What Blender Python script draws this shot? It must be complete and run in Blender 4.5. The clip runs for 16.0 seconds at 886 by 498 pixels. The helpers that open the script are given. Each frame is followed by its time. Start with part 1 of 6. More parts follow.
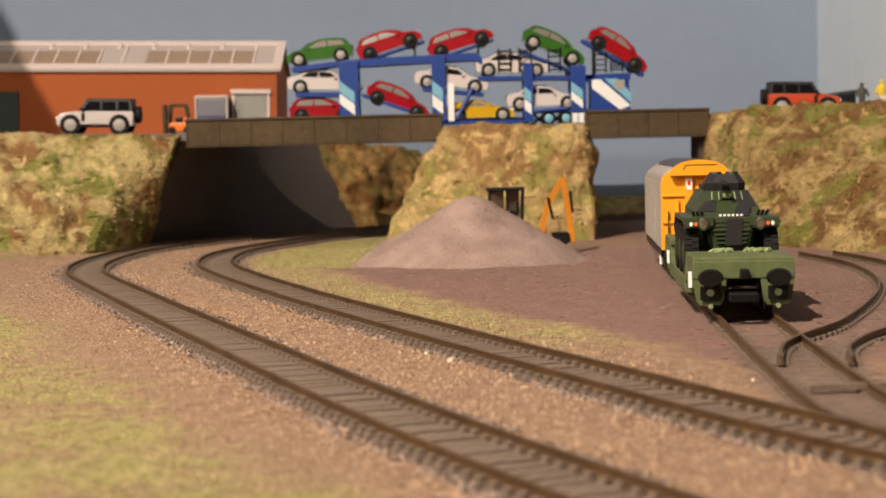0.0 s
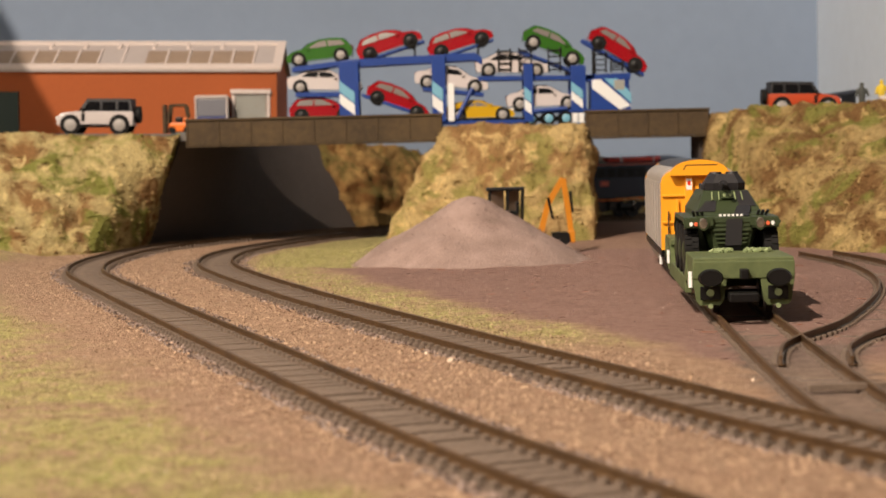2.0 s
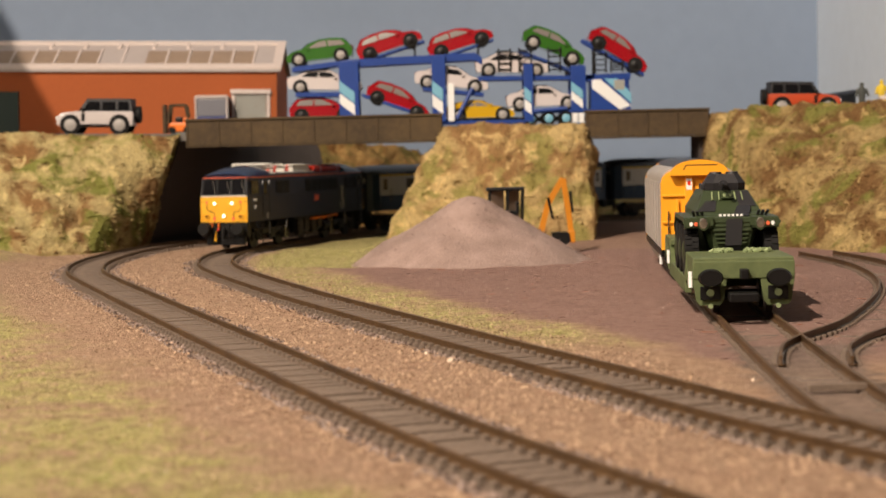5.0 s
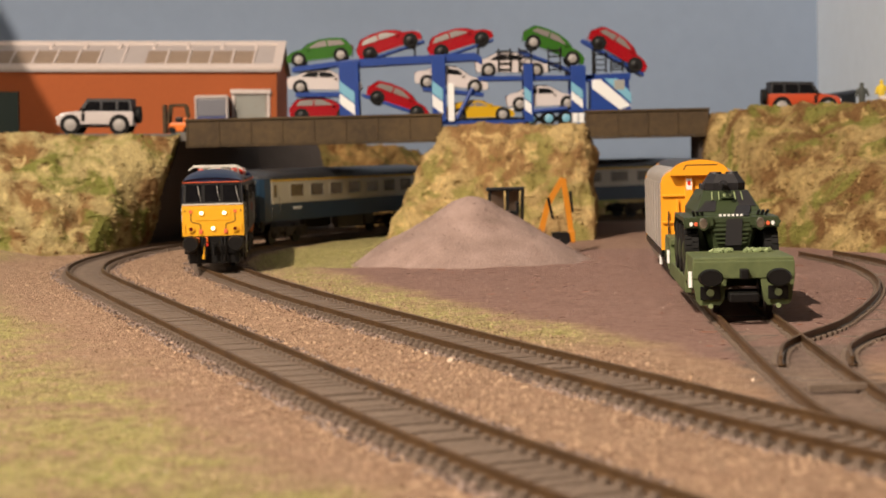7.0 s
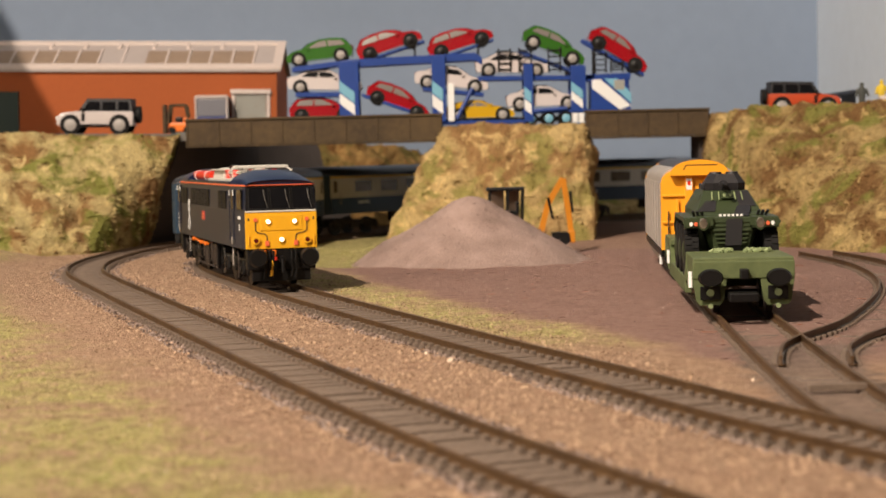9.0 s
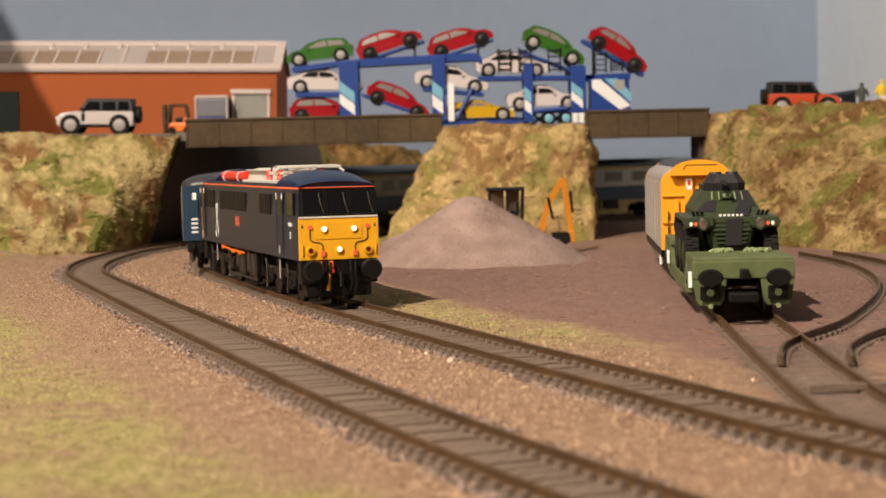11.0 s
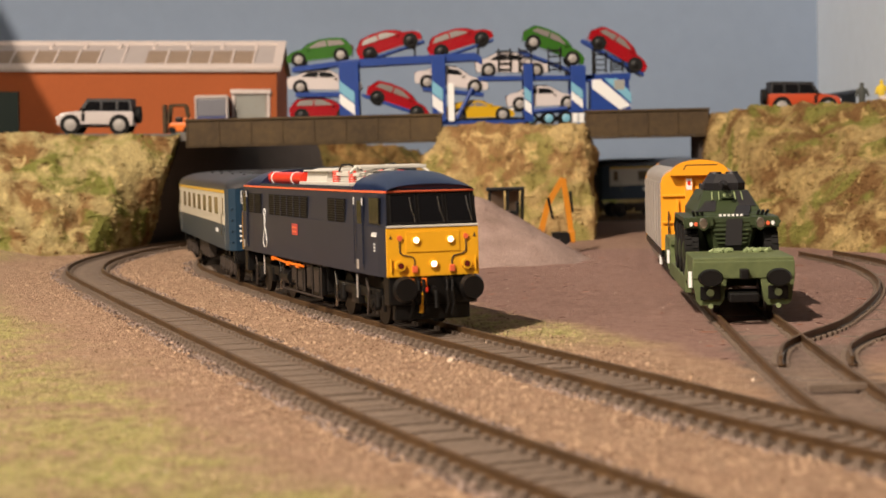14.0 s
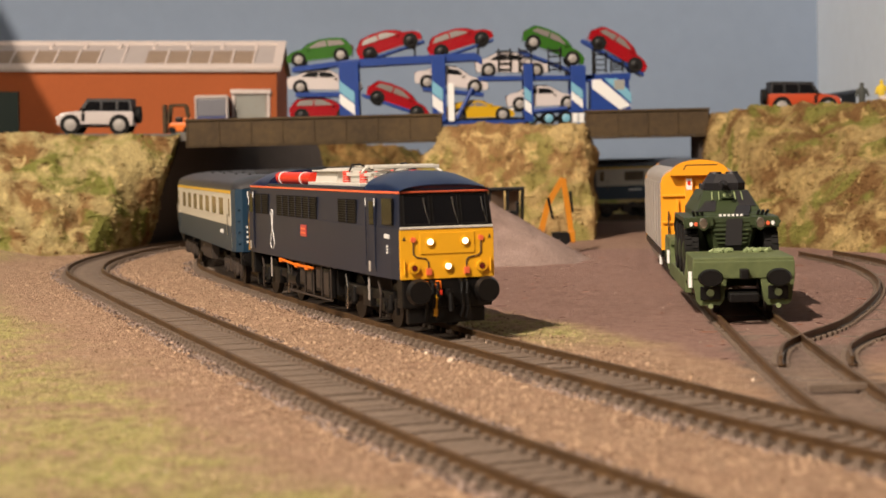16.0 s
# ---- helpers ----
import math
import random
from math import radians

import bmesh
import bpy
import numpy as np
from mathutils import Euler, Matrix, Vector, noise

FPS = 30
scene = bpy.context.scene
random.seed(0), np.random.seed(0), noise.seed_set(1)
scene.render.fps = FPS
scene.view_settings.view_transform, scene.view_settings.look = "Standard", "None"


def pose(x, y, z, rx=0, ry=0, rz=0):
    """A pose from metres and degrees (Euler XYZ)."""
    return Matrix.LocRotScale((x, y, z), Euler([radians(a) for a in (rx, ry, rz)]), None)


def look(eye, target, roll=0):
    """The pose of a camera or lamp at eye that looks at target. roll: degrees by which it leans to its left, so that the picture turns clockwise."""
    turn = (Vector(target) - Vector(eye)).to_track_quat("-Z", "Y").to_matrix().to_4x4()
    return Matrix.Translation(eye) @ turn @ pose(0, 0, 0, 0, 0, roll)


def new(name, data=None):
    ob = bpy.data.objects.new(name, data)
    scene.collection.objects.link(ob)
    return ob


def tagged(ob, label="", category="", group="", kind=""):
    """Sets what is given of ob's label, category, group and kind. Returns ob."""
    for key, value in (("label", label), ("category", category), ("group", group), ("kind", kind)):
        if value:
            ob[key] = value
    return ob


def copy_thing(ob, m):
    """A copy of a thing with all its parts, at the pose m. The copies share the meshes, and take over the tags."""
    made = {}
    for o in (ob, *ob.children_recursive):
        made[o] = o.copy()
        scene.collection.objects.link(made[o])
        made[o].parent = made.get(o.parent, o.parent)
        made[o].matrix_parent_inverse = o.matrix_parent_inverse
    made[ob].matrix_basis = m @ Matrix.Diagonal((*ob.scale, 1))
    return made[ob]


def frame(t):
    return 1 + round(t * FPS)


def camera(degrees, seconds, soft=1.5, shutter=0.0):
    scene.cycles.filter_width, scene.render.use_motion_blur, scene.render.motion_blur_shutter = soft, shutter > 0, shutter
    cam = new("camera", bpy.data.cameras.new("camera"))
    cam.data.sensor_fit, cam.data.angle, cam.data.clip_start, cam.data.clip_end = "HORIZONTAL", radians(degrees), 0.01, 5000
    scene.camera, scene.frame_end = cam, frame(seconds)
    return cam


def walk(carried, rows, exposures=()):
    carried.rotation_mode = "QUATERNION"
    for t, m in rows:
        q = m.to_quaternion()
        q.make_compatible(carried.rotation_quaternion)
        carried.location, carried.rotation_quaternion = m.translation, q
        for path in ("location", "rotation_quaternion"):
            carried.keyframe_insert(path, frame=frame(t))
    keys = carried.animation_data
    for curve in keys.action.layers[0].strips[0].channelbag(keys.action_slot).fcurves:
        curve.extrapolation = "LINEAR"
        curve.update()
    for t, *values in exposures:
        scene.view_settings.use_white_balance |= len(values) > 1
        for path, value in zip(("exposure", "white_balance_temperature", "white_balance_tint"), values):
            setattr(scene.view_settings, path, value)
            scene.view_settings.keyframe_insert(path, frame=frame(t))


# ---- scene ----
cam = camera(27.71, 16.0, soft=1.6, shutter=0.5)
EYE = (0.0, 0.0, 0.057)
TILT, ROLL = 3.0265, -1.278
CAM_POSE = pose(*EYE, 90 - TILT, 0, 0) @ pose(0, 0, 0, 0, 0, ROLL)
cam.data.dof.use_dof = True
cam.data.dof.focus_distance = 0.70
cam.data.dof.aperture_fstop = 30.0
walk(cam, [(0.0, CAM_POSE), (16.0, CAM_POSE)], exposures=[(0.0, 0.0), (16.0, 0.0)])

# ---------------------------------------------------------------- light
world = bpy.data.worlds.new("room_air")
world.use_nodes = True
world.node_tree.nodes["Background"].inputs[0].default_value = (1.0, 0.88, 0.76, 1)
world.node_tree.nodes["Background"].inputs[1].default_value = 0.07
scene.world = world


def room_or_fill_lamp(x, y, z, watts, size, target, tint):
    data = bpy.data.lights.new("room_light", "AREA")
    data.shape, data.size, data.energy, data.color = "DISK", size, watts, tint
    ob = new("room_light", data)
    ob.matrix_basis = look((x, y, z), target)
    return ob


room_or_fill_lamp(-0.66, -0.35, 1.33, 57.0, 0.016, (0.0, 0.9, 0.0), (1.0, 0.83, 0.68))
# low fill lamp added to brighten the near left and under the bridge
room_or_fill_lamp(-1.20, -0.62, 0.80, 15.0, 0.25, (0.0, 0.9, 0.0), (1.0, 0.86, 0.72))

# ---------------------------------------------------------------- materials
MM = 0.001
MATS = {}


def mat(name, color, rough=0.6, metal=0.0, var=0.0, scale=300.0, bump=0.0, bscale=None, second=None, spec=0.5,
        coat=0.0, emit=0.0, big=None, contrast=0.5, island=0.0):
    """A procedural surface: two colours mixed by fine and coarse noise, with relief. Scales are per metre."""
    if name in MATS:
        return MATS[name]
    m = bpy.data.materials.new(name)
    m.use_nodes = True
    nt = m.node_tree
    b = nt.nodes["Principled BSDF"]
    b.inputs["Roughness"].default_value = rough
    b.inputs["Metallic"].default_value = metal
    b.inputs["Specular IOR Level"].default_value = spec
    b.inputs["Coat Weight"].default_value = coat
    b.inputs["Coat Roughness"].default_value = 0.08
    b.inputs["Base Color"].default_value = (*color, 1)
    if emit:
        b.inputs["Emission Color"].default_value = (*color, 1)
        b.inputs["Emission Strength"].default_value = emit
    if var or second or bump:
        co = nt.nodes.new("ShaderNodeTexCoord")
        n1 = nt.nodes.new("ShaderNodeTexNoise")
        n1.inputs["Scale"].default_value, n1.inputs["Detail"].default_value = scale, 6
        n1.inputs["Roughness"].default_value = 0.65
        nt.links.new(co.outputs["Object"], n1.inputs["Vector"])
        n2 = nt.nodes.new("ShaderNodeTexNoise")
        n2.inputs["Scale"].default_value, n2.inputs["Detail"].default_value = big or scale * 0.12, 4
        nt.links.new(co.outputs["Object"], n2.inputs["Vector"])
        add = nt.nodes.new("ShaderNodeMix")
        add.inputs[0].default_value = 0.5
        nt.links.new(n1.outputs["Fac"], add.inputs[2])
        nt.links.new(n2.outputs["Fac"], add.inputs[3])
        fac = add.outputs[0]
        if island:
            geo = nt.nodes.new("ShaderNodeNewGeometry")
            ad2 = nt.nodes.new("ShaderNodeMix")
            ad2.inputs[0].default_value = island
            nt.links.new(fac, ad2.inputs[2])
            nt.links.new(geo.outputs["Random Per Island"], ad2.inputs[3])
            fac = ad2.outputs[0]
        ramp = nt.nodes.new("ShaderNodeValToRGB")
        lo, hi = 0.5 - contrast * 0.35, 0.5 + contrast * 0.35
        ramp.color_ramp.elements[0].position, ramp.color_ramp.elements[1].position = lo, hi
        c2 = second or [min(1, c * (1 + var)) for c in color]
        c1 = color if second else [c * (1 - var) for c in color]
        ramp.color_ramp.elements[0].color = (*c1, 1)
        ramp.color_ramp.elements[1].color = (*c2, 1)
        nt.links.new(fac, ramp.inputs["Fac"])
        nt.links.new(ramp.outputs["Color"], b.inputs["Base Color"])
        if bump:
            n3 = n1
            if bscale:
                n3 = nt.nodes.new("ShaderNodeTexNoise")
                n3.inputs["Scale"].default_value, n3.inputs["Detail"].default_value = bscale, 5
                nt.links.new(co.outputs["Object"], n3.inputs["Vector"])
            bp = nt.nodes.new("ShaderNodeBump")
            bp.inputs["Strength"].default_value, bp.inputs["Distance"].default_value = bump, 0.001
            nt.links.new(n3.outputs["Fac"], bp.inputs["Height"])
            nt.links.new(bp.outputs["Normal"], b.inputs["Normal"])
    MATS[name] = m
    return m


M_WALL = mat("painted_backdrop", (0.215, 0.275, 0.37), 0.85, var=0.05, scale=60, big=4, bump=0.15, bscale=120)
# side copy of the backdrop colour, lightened because the lamp only grazes it
M_WALL_LIT = mat("painted_backdrop_lit_side", (0.58, 0.66, 0.75), 0.85, var=0.05, scale=60, big=4, bump=0.15, bscale=120)
M_ROOM = mat("room_paint", (0.48, 0.46, 0.43), 0.9, var=0.04, scale=30, big=2)
M_RAIL = mat("rusty_rail", (0.075, 0.042, 0.021), 0.5, metal=0.5, second=(0.165, 0.095, 0.043), scale=400, big=60, bump=0.2)
M_SLEEPER = mat("weathered_sleeper", (0.080, 0.058, 0.043), 0.85, second=(0.19, 0.138, 0.10), scale=900, big=120, bump=0.4)
M_BALLAST = mat("dusty_ballast", (0.12, 0.085, 0.06), 0.95, second=(0.26, 0.19, 0.13), scale=1400, big=140, bump=0.8, bscale=900)
M_BRIDGE = mat("weathered_concrete_girder", (0.032, 0.020, 0.009), 0.85, second=(0.085, 0.054, 0.022), scale=260, big=30, bump=0.3)
M_DARK = mat("dark_card", (0.06, 0.047, 0.04), 0.9, var=0.15, scale=200, big=15, bump=0.15)
M_GRAVEL = mat("mauve_gravel", (0.185, 0.125, 0.103), 0.95, second=(0.40, 0.29, 0.25), scale=1300, big=60, bump=0.9, bscale=1000)
M_FLOOR = mat("brown_carpet", (0.20, 0.15, 0.11), 0.95, var=0.2, scale=200, big=10)
M_ROAD = mat("grey_road", (0.13, 0.12, 0.11), 0.9, var=0.2, scale=500, big=40, bump=0.2)
M_NAVY = mat("dark_navy_paint", (0.014, 0.018, 0.034), 0.38, var=0.10, scale=120, big=25, spec=0.3)
M_ROOFBLUE = mat("blue_roof_paint", (0.006, 0.014, 0.044), 0.30, var=0.1, scale=120, big=20)
M_YELLOW = mat("warning_yellow_paint", (0.72, 0.36, 0.012), 0.42, var=0.05, scale=200, big=30)
M_BLACK = mat("black_underframe", (0.0045, 0.004, 0.0038), 0.45, var=0.35, scale=300, big=60, spec=0.3)
M_GLASS = mat("dark_glazing", (0.006, 0.006, 0.007), 0.1, spec=0.22)
M_GRILLE = mat("black_grille", (0.005, 0.005, 0.006), 0.6, spec=0.2)
M_WHITE = mat("white_marking", (0.72, 0.72, 0.70), 0.5)
M_GREYB = mat("pale_grey_equipment", (0.52, 0.50, 0.45), 0.5, var=0.08, scale=300, big=60)
M_RED = mat("bright_red_plastic", (0.62, 0.035, 0.015), 0.35)
M_ORANGE = mat("orange_plastic", (0.75, 0.16, 0.008), 0.45)
M_REDLINE = mat("orange_red_lining", (0.70, 0.13, 0.05), 0.45)
M_LAMP = mat("lit_lamp_lens", (1.0, 0.90, 0.66), 0.3, emit=2.4)
M_TAIL = mat("dark_red_lens", (0.10, 0.008, 0.006), 0.15)
M_CHROME = mat("bright_metal", (0.62, 0.60, 0.56), 0.25, metal=1.0)
M_COACHBLUE = mat("coach_blue_paint", (0.010, 0.032, 0.060), 0.35, var=0.06, scale=150, big=20)
M_CREAM = mat("coach_grey_cream_paint", (0.50, 0.46, 0.37), 0.42, var=0.05, scale=150, big=20)
M_FIRST = mat("yellow_cantrail_band", (0.60, 0.36, 0.03), 0.45)
M_COACHROOF = mat("grey_coach_roof", (0.034, 0.034, 0.037), 0.36, var=0.1, scale=120, big=25)
M_COACHWIN = mat("coach_window_glass", (0.13, 0.095, 0.055), 0.12, var=0.4, scale=160, big=50)
M_BOGIE = mat("dusty_bogie", (0.028, 0.018, 0.012), 0.75, var=0.4, scale=300, big=80)
M_VANORANGE = mat("orange_yellow_van_paint", (0.80, 0.335, 0.012), 0.42, var=0.04, scale=150, big=30)
M_VANGREY = mat("weathered_aluminium_grey", (0.33, 0.30, 0.27), 0.5, var=0.12, scale=150, big=35)
M_ARMY = mat("army_green_paint", (0.025, 0.038, 0.012), 0.5, var=0.12, scale=220, big=40)
M_WAGON = mat("olive_wagon_paint", (0.052, 0.072, 0.022), 0.65, second=(0.115, 0.140, 0.052), scale=250, big=40, bump=0.1)
M_CAMO = mat("black_camouflage_paint", (0.010, 0.009, 0.011), 0.55, var=0.15, scale=220, big=40)
M_TYRE = mat("black_rubber", (0.008, 0.0075, 0.007), 0.75, var=0.3, scale=400, spec=0.2)
M_CHAIN = mat("pale_green_chain", (0.22, 0.27, 0.13), 0.6, var=0.2, scale=500)
M_BRICK = mat("orange_brick_card", (0.32, 0.075, 0.015), 0.85, var=0.10, scale=500, big=20, bump=0.1)
M_ROOFLIGHT = mat("pale_roof_plastic", (0.38, 0.33, 0.31), 0.6, var=0.05, scale=100, big=15)
M_PANEL = mat("beige_roof_panel", (0.26, 0.185, 0.13), 0.6, var=0.1, scale=100, big=25)
M_PINKWHITE = mat("warm_white_trim", (0.55, 0.47, 0.43), 0.6, var=0.04, scale=150, big=20)
M_GREYDOOR = mat("grey_roller_door", (0.28, 0.28, 0.25), 0.6, var=0.06, scale=150, big=30)
M_DKGREEN = mat("dark_green_door", (0.012, 0.030, 0.022), 0.6)
M_BLUE = mat("transporter_blue", (0.008, 0.040, 0.22), 0.4, var=0.1, scale=200, big=40)
M_LTBLUE = mat("pale_blue_stripe", (0.16, 0.38, 0.50), 0.45)
M_CARRED = mat("glossy_red_car_paint", (0.27, 0.005, 0.010), 0.18, coat=0.8)
M_CARGREEN = mat("glossy_green_car_paint", (0.03, 0.115, 0.014), 0.18, coat=0.8)
M_CARWHITE = mat("pearl_white_car_paint", (0.54, 0.49, 0.48), 0.22, coat=0.8)
M_CARYELLOW = mat("glossy_yellow_car_paint", (0.52, 0.31, 0.01), 0.22, coat=0.8)
M_CARGLASS = mat("pale_car_glazing", (0.17, 0.15, 0.14), 0.12)
M_RIM = mat("silver_wheel", (0.30, 0.28, 0.26), 0.45)
M_FIG = mat("dark_grey_figure", (0.05, 0.055, 0.05), 0.8, var=0.2, scale=300)
M_FIGY = mat("yellow_figure", (0.62, 0.45, 0.03), 0.8, var=0.1, scale=300)
M_SKIN = mat("figure_tan", (0.42, 0.24, 0.14), 0.8)
M_PLATE = mat("dull_red_plate", (0.42, 0.06, 0.05), 0.5)


# ---------------------------------------------------------------- mesh helpers (millimetres)
def bm_new():
    return bmesh.new()


def box(bm, x0, x1, y0, y1, z0, z1, bev=0.0, m=None):
    vs = [bm.verts.new(Vector((x, y, z))) for z in (z0, z1) for y in (y0, y1) for x in (x0, x1)]
    fs = [bm.faces.new([vs[i] for i in f]) for f in
          ((0, 2, 3, 1), (4, 5, 7, 6), (0, 1, 5, 4), (1, 3, 7, 5), (3, 2, 6, 7), (2, 0, 4, 6))]
    if bev:
        es = list({e for f in fs for e in f.edges})
        r = bmesh.ops.bevel(bm, geom=es, offset=bev, segments=2, profile=0.6, affect="EDGES", clamp_overlap=True)
        vs = list({v for f in r["faces"] for v in f.verts} | {v for v in vs if v.is_valid})
    if m is not None:
        bmesh.ops.transform(bm, matrix=m, verts=vs)
    return vs


def cyl(bm, a, b, r, n=12, r2=None):
    """A capped round bar from a to b."""
    a, b = Vector(a), Vector(b)
    d = (b - a)
    q = d.to_track_quat("Z", "Y")
    r2 = r if r2 is None else r2
    ring = []
    for c, rr in ((a, r), (b, r2)):
        ring.append([bm.verts.new(c + q @ Vector((rr * math.cos(2 * math.pi * i / n), rr * math.sin(2 * math.pi * i / n), 0))) for i in range(n)])
    for i in range(n):
        bm.faces.new((ring[0][i], ring[0][(i + 1) % n], ring[1][(i + 1) % n], ring[1][i]))
    bm.faces.new(ring[0][::-1])
    bm.faces.new(ring[1])


def loft(bm, rings, caps=True, closed=True):
    """Skin over rings of points of one count."""
    vr = [[bm.verts.new(Vector(p)) for p in r] for r in rings]
    n = len(vr[0])
    for a, b in zip(vr[:-1], vr[1:]):
        for i in range(n if closed else n - 1):
            j = (i + 1) % n
            bm.faces.new((a[i], a[j], b[j], b[i]))
    if caps and closed:
        bm.faces.new(vr[0][::-1])
        bm.faces.new(vr[-1])
    return vr


def prism(bm, pts, y0, y1, axis="y"):
    """Extrude a closed outline (pairs) along an axis."""
    def p(a, b, c):
        return {"y": (a, c, b), "x": (c, a, b), "z": (a, b, c)}[axis]
    loft(bm, [[p(a, b, y0) for a, b in pts], [p(a, b, y1) for a, b in pts]])


def finish(name, bm, material, smooth=False):
    bmesh.ops.recalc_face_normals(bm, faces=bm.faces)
    bmesh.ops.scale(bm, vec=(MM, MM, MM), verts=bm.verts)
    me = bpy.data.meshes.new(name)
    bm.to_mesh(me)
    bm.free()
    me.materials.append(material)
    if smooth:
        me.polygons.foreach_set("use_smooth", [True] * len(me.polygons))
        me.set_sharp_from_angle(angle=radians(38))
    return me


def part(name, bm, material, parent=None, label="", smooth=False, at=None):
    ob = new(name, finish(name, bm, material, smooth))
    if parent is not None:
        ob.parent = parent
    if at is not None:
        ob.matrix_basis = at
    if label:
        tagged(ob, label)
    return ob


def thing(name, label, category, group="", kind="", at=None):
    ob = new(name)
    ob.empty_display_size = 0.01
    if at is not None:
        ob.matrix_basis = at
    return tagged(ob, label, category, group, kind)


def mpose(x, y, z, rx=0, ry=0, rz=0):
    return pose(x * MM, y * MM, z * MM, rx, ry, rz)


# ---------------------------------------------------------------- track lines (millimetres, plan)
def smooth_line(ctrl, step=4.0):
    """An evenly spaced plan line through control points (uniform cubic through-points)."""
    P = [Vector(c) for c in ctrl]
    P = [P[0] * 2 - P[1]] + P + [P[-1] * 2 - P[-2]]
    out = []
    for i in range(1, len(P) - 2):
        a, b, c, d = P[i - 1], P[i], P[i + 1], P[i + 2]
        n = max(2, int((c - b).length / 3))
        for k in range(n):
            t = k / n
            out.append(0.5 * ((2 * b) + (c - a) * t + (2 * a - 5 * b + 4 * c - d) * t * t + (3 * b - a - 3 * c + d) * t ** 3))
    out.append(P[-2])
    L = [0.0]
    for p, q in zip(out[:-1], out[1:]):
        L.append(L[-1] + (q - p).length)
    res, j = [], 0
    for k in range(int(L[-1] / step) + 1):
        s = k * step
        while j < len(L) - 2 and L[j + 1] < s:
            j += 1
        f = (s - L[j]) / max(1e-9, L[j + 1] - L[j])
        res.append(out[j].lerp(out[j + 1], f))
    return res


# plan lines of the four tracks, near end first
TRACK_B = ((206.2, 82), (137.2, 229.6), (103.6, 303.4), (71.2, 377.2), (44.8, 451), (18.4, 524.8), (-7.2, 598.6), (-32.4, 672.4), (-57, 746.2),
           (-80, 820), (-101.8, 893.8), (-121, 967.6), (-131.6, 1041.4), (-131.6, 1115.2), (-118.5, 1189), (-96.5, 1262.8), (-64, 1336.6),
           (-12, 1408.8), (62, 1476), (155, 1535), (280, 1582.6), (430, 1611.3), (700, 1627.7), (1200, 1627.7), (2450, 1627.7))
TRACK_A = ((126.2, 82), (65.2, 213.2), (36.8, 278.8), (7.2, 352.6), (-19.6, 426.4), (-44.6, 500.2), (-69, 574), (-93.6, 647.8), (-118, 721.6),
           (-142, 795.4), (-166, 869.2), (-188, 943), (-200.5, 1016.8), (-203.5, 1090.6), (-198.5, 1164.4), (-185, 1230), (-157, 1299.7),
           (-115, 1377.6), (-55, 1449.8), (22, 1517), (120, 1580.1), (260, 1635.1), (420, 1666.2), (700, 1681))
TRACK_S = ((208, 82), (141, 223), (113, 288.6), (97, 357.5), (92, 414.1), (105, 638), (118, 820), (134, 1033.2), (146, 1172.6))
TRACK_C = ((90, 410), (103, 497.7), (115, 536.3), (142, 591.2), (178, 696.2), (199, 787.2), (208, 883.1), (203, 975.8))


LINE_B = smooth_line(TRACK_B)
LINE_A = smooth_line(TRACK_A)
LINE_S = smooth_line(TRACK_S)
LINE_C = smooth_line(TRACK_C)


def along(line, s, step=4.0):
    """Point and forward direction at distance s along a line."""
    i = min(max(s / step, 0), len(line) - 1.001)
    k = int(i)
    a, b = line[k], line[k + 1]
    return a.lerp(b, i - k), (b - a).normalized()


# ---------------------------------------------------------------- room shell
def wall(name, x0, x1, y0, y1, z0, z1, material, label, category="wall"):
    bm = bm_new()
    box(bm, x0, x1, y0, y1, z0, z1)
    return tagged(part(name, bm, material), label, category, kind="structure")


wall("wall_north", -1900, 2500, 1714, 1739, -60, 1400, M_WALL, "pale blue-grey painted backdrop wall behind the layout")
wall("wall_east", 360, 385, 968, 1558, -60, 1400, M_WALL_LIT, "blue painted side wall of the backdrop, light put into its colour")
wall("wall_east_lintel", 360, 385, 1558, 1714, 105, 1400, M_WALL_LIT, "blue painted side wall over the train opening, light put into its colour")
wall("wall_south", -1900, 2500, -2225, -2200, -900, 1400, M_ROOM, "plain cream painted room wall")
wall("wall_west", -1925, -1900, -2200, 1739, -900, 1400, M_ROOM, "plain cream painted room wall")
wall("wall_far_east", 2500, 2525, -2225, 1739, -900, 1400, M_ROOM, "plain cream painted room wall")
wall("ceiling", -1925, 2525, -2225, 1739, 1400, 1425, M_ROOM, "plain cream painted ceiling", "ceiling")
wall("floor", -1925, 2525, -2225, 1739, -925, -900, M_FLOOR, "plain brown carpeted room floor", "floor")
# an unseen panel hung from the ceiling, added to shade the shed's left end
bm = bm_new()
prism(bm, [(-1899, 425), (-380, 425), (-902, 1399), (-1899, 1399)], 820, 832)
tagged(part("wall_bulkhead", bm, M_ROOM), "unseen plain cream panel added to shade the left of the shed", "wall", kind="structure")
wall("baseboard", -1900, 2500, 50, 1713, -60, -30, M_SLEEPER, "plain timber board that carries the layout", "baseboard")


# ---------------------------------------------------------------- ground of the layout
LINES = [np.array([(p.x, p.y) for p in line[::3]]) for line in (LINE_A, LINE_B, LINE_S, LINE_C)]


def track_gap(x, y):
    """Distance from the nearest track centre, and which track."""
    d = [float(np.sqrt(((l - (x, y)) ** 2).sum(1).min())) for l in LINES]
    k = int(np.argmin(d))
    return d[k], k


def n3(x, y, s, seed=0.0):
    return noise.noise(Vector((x * s, y * s, seed)))


def sstep(a, b, v):
    t = min(max((v - a) / (b - a), 0.0), 1.0)
    return t * t * (3 - 2 * t)


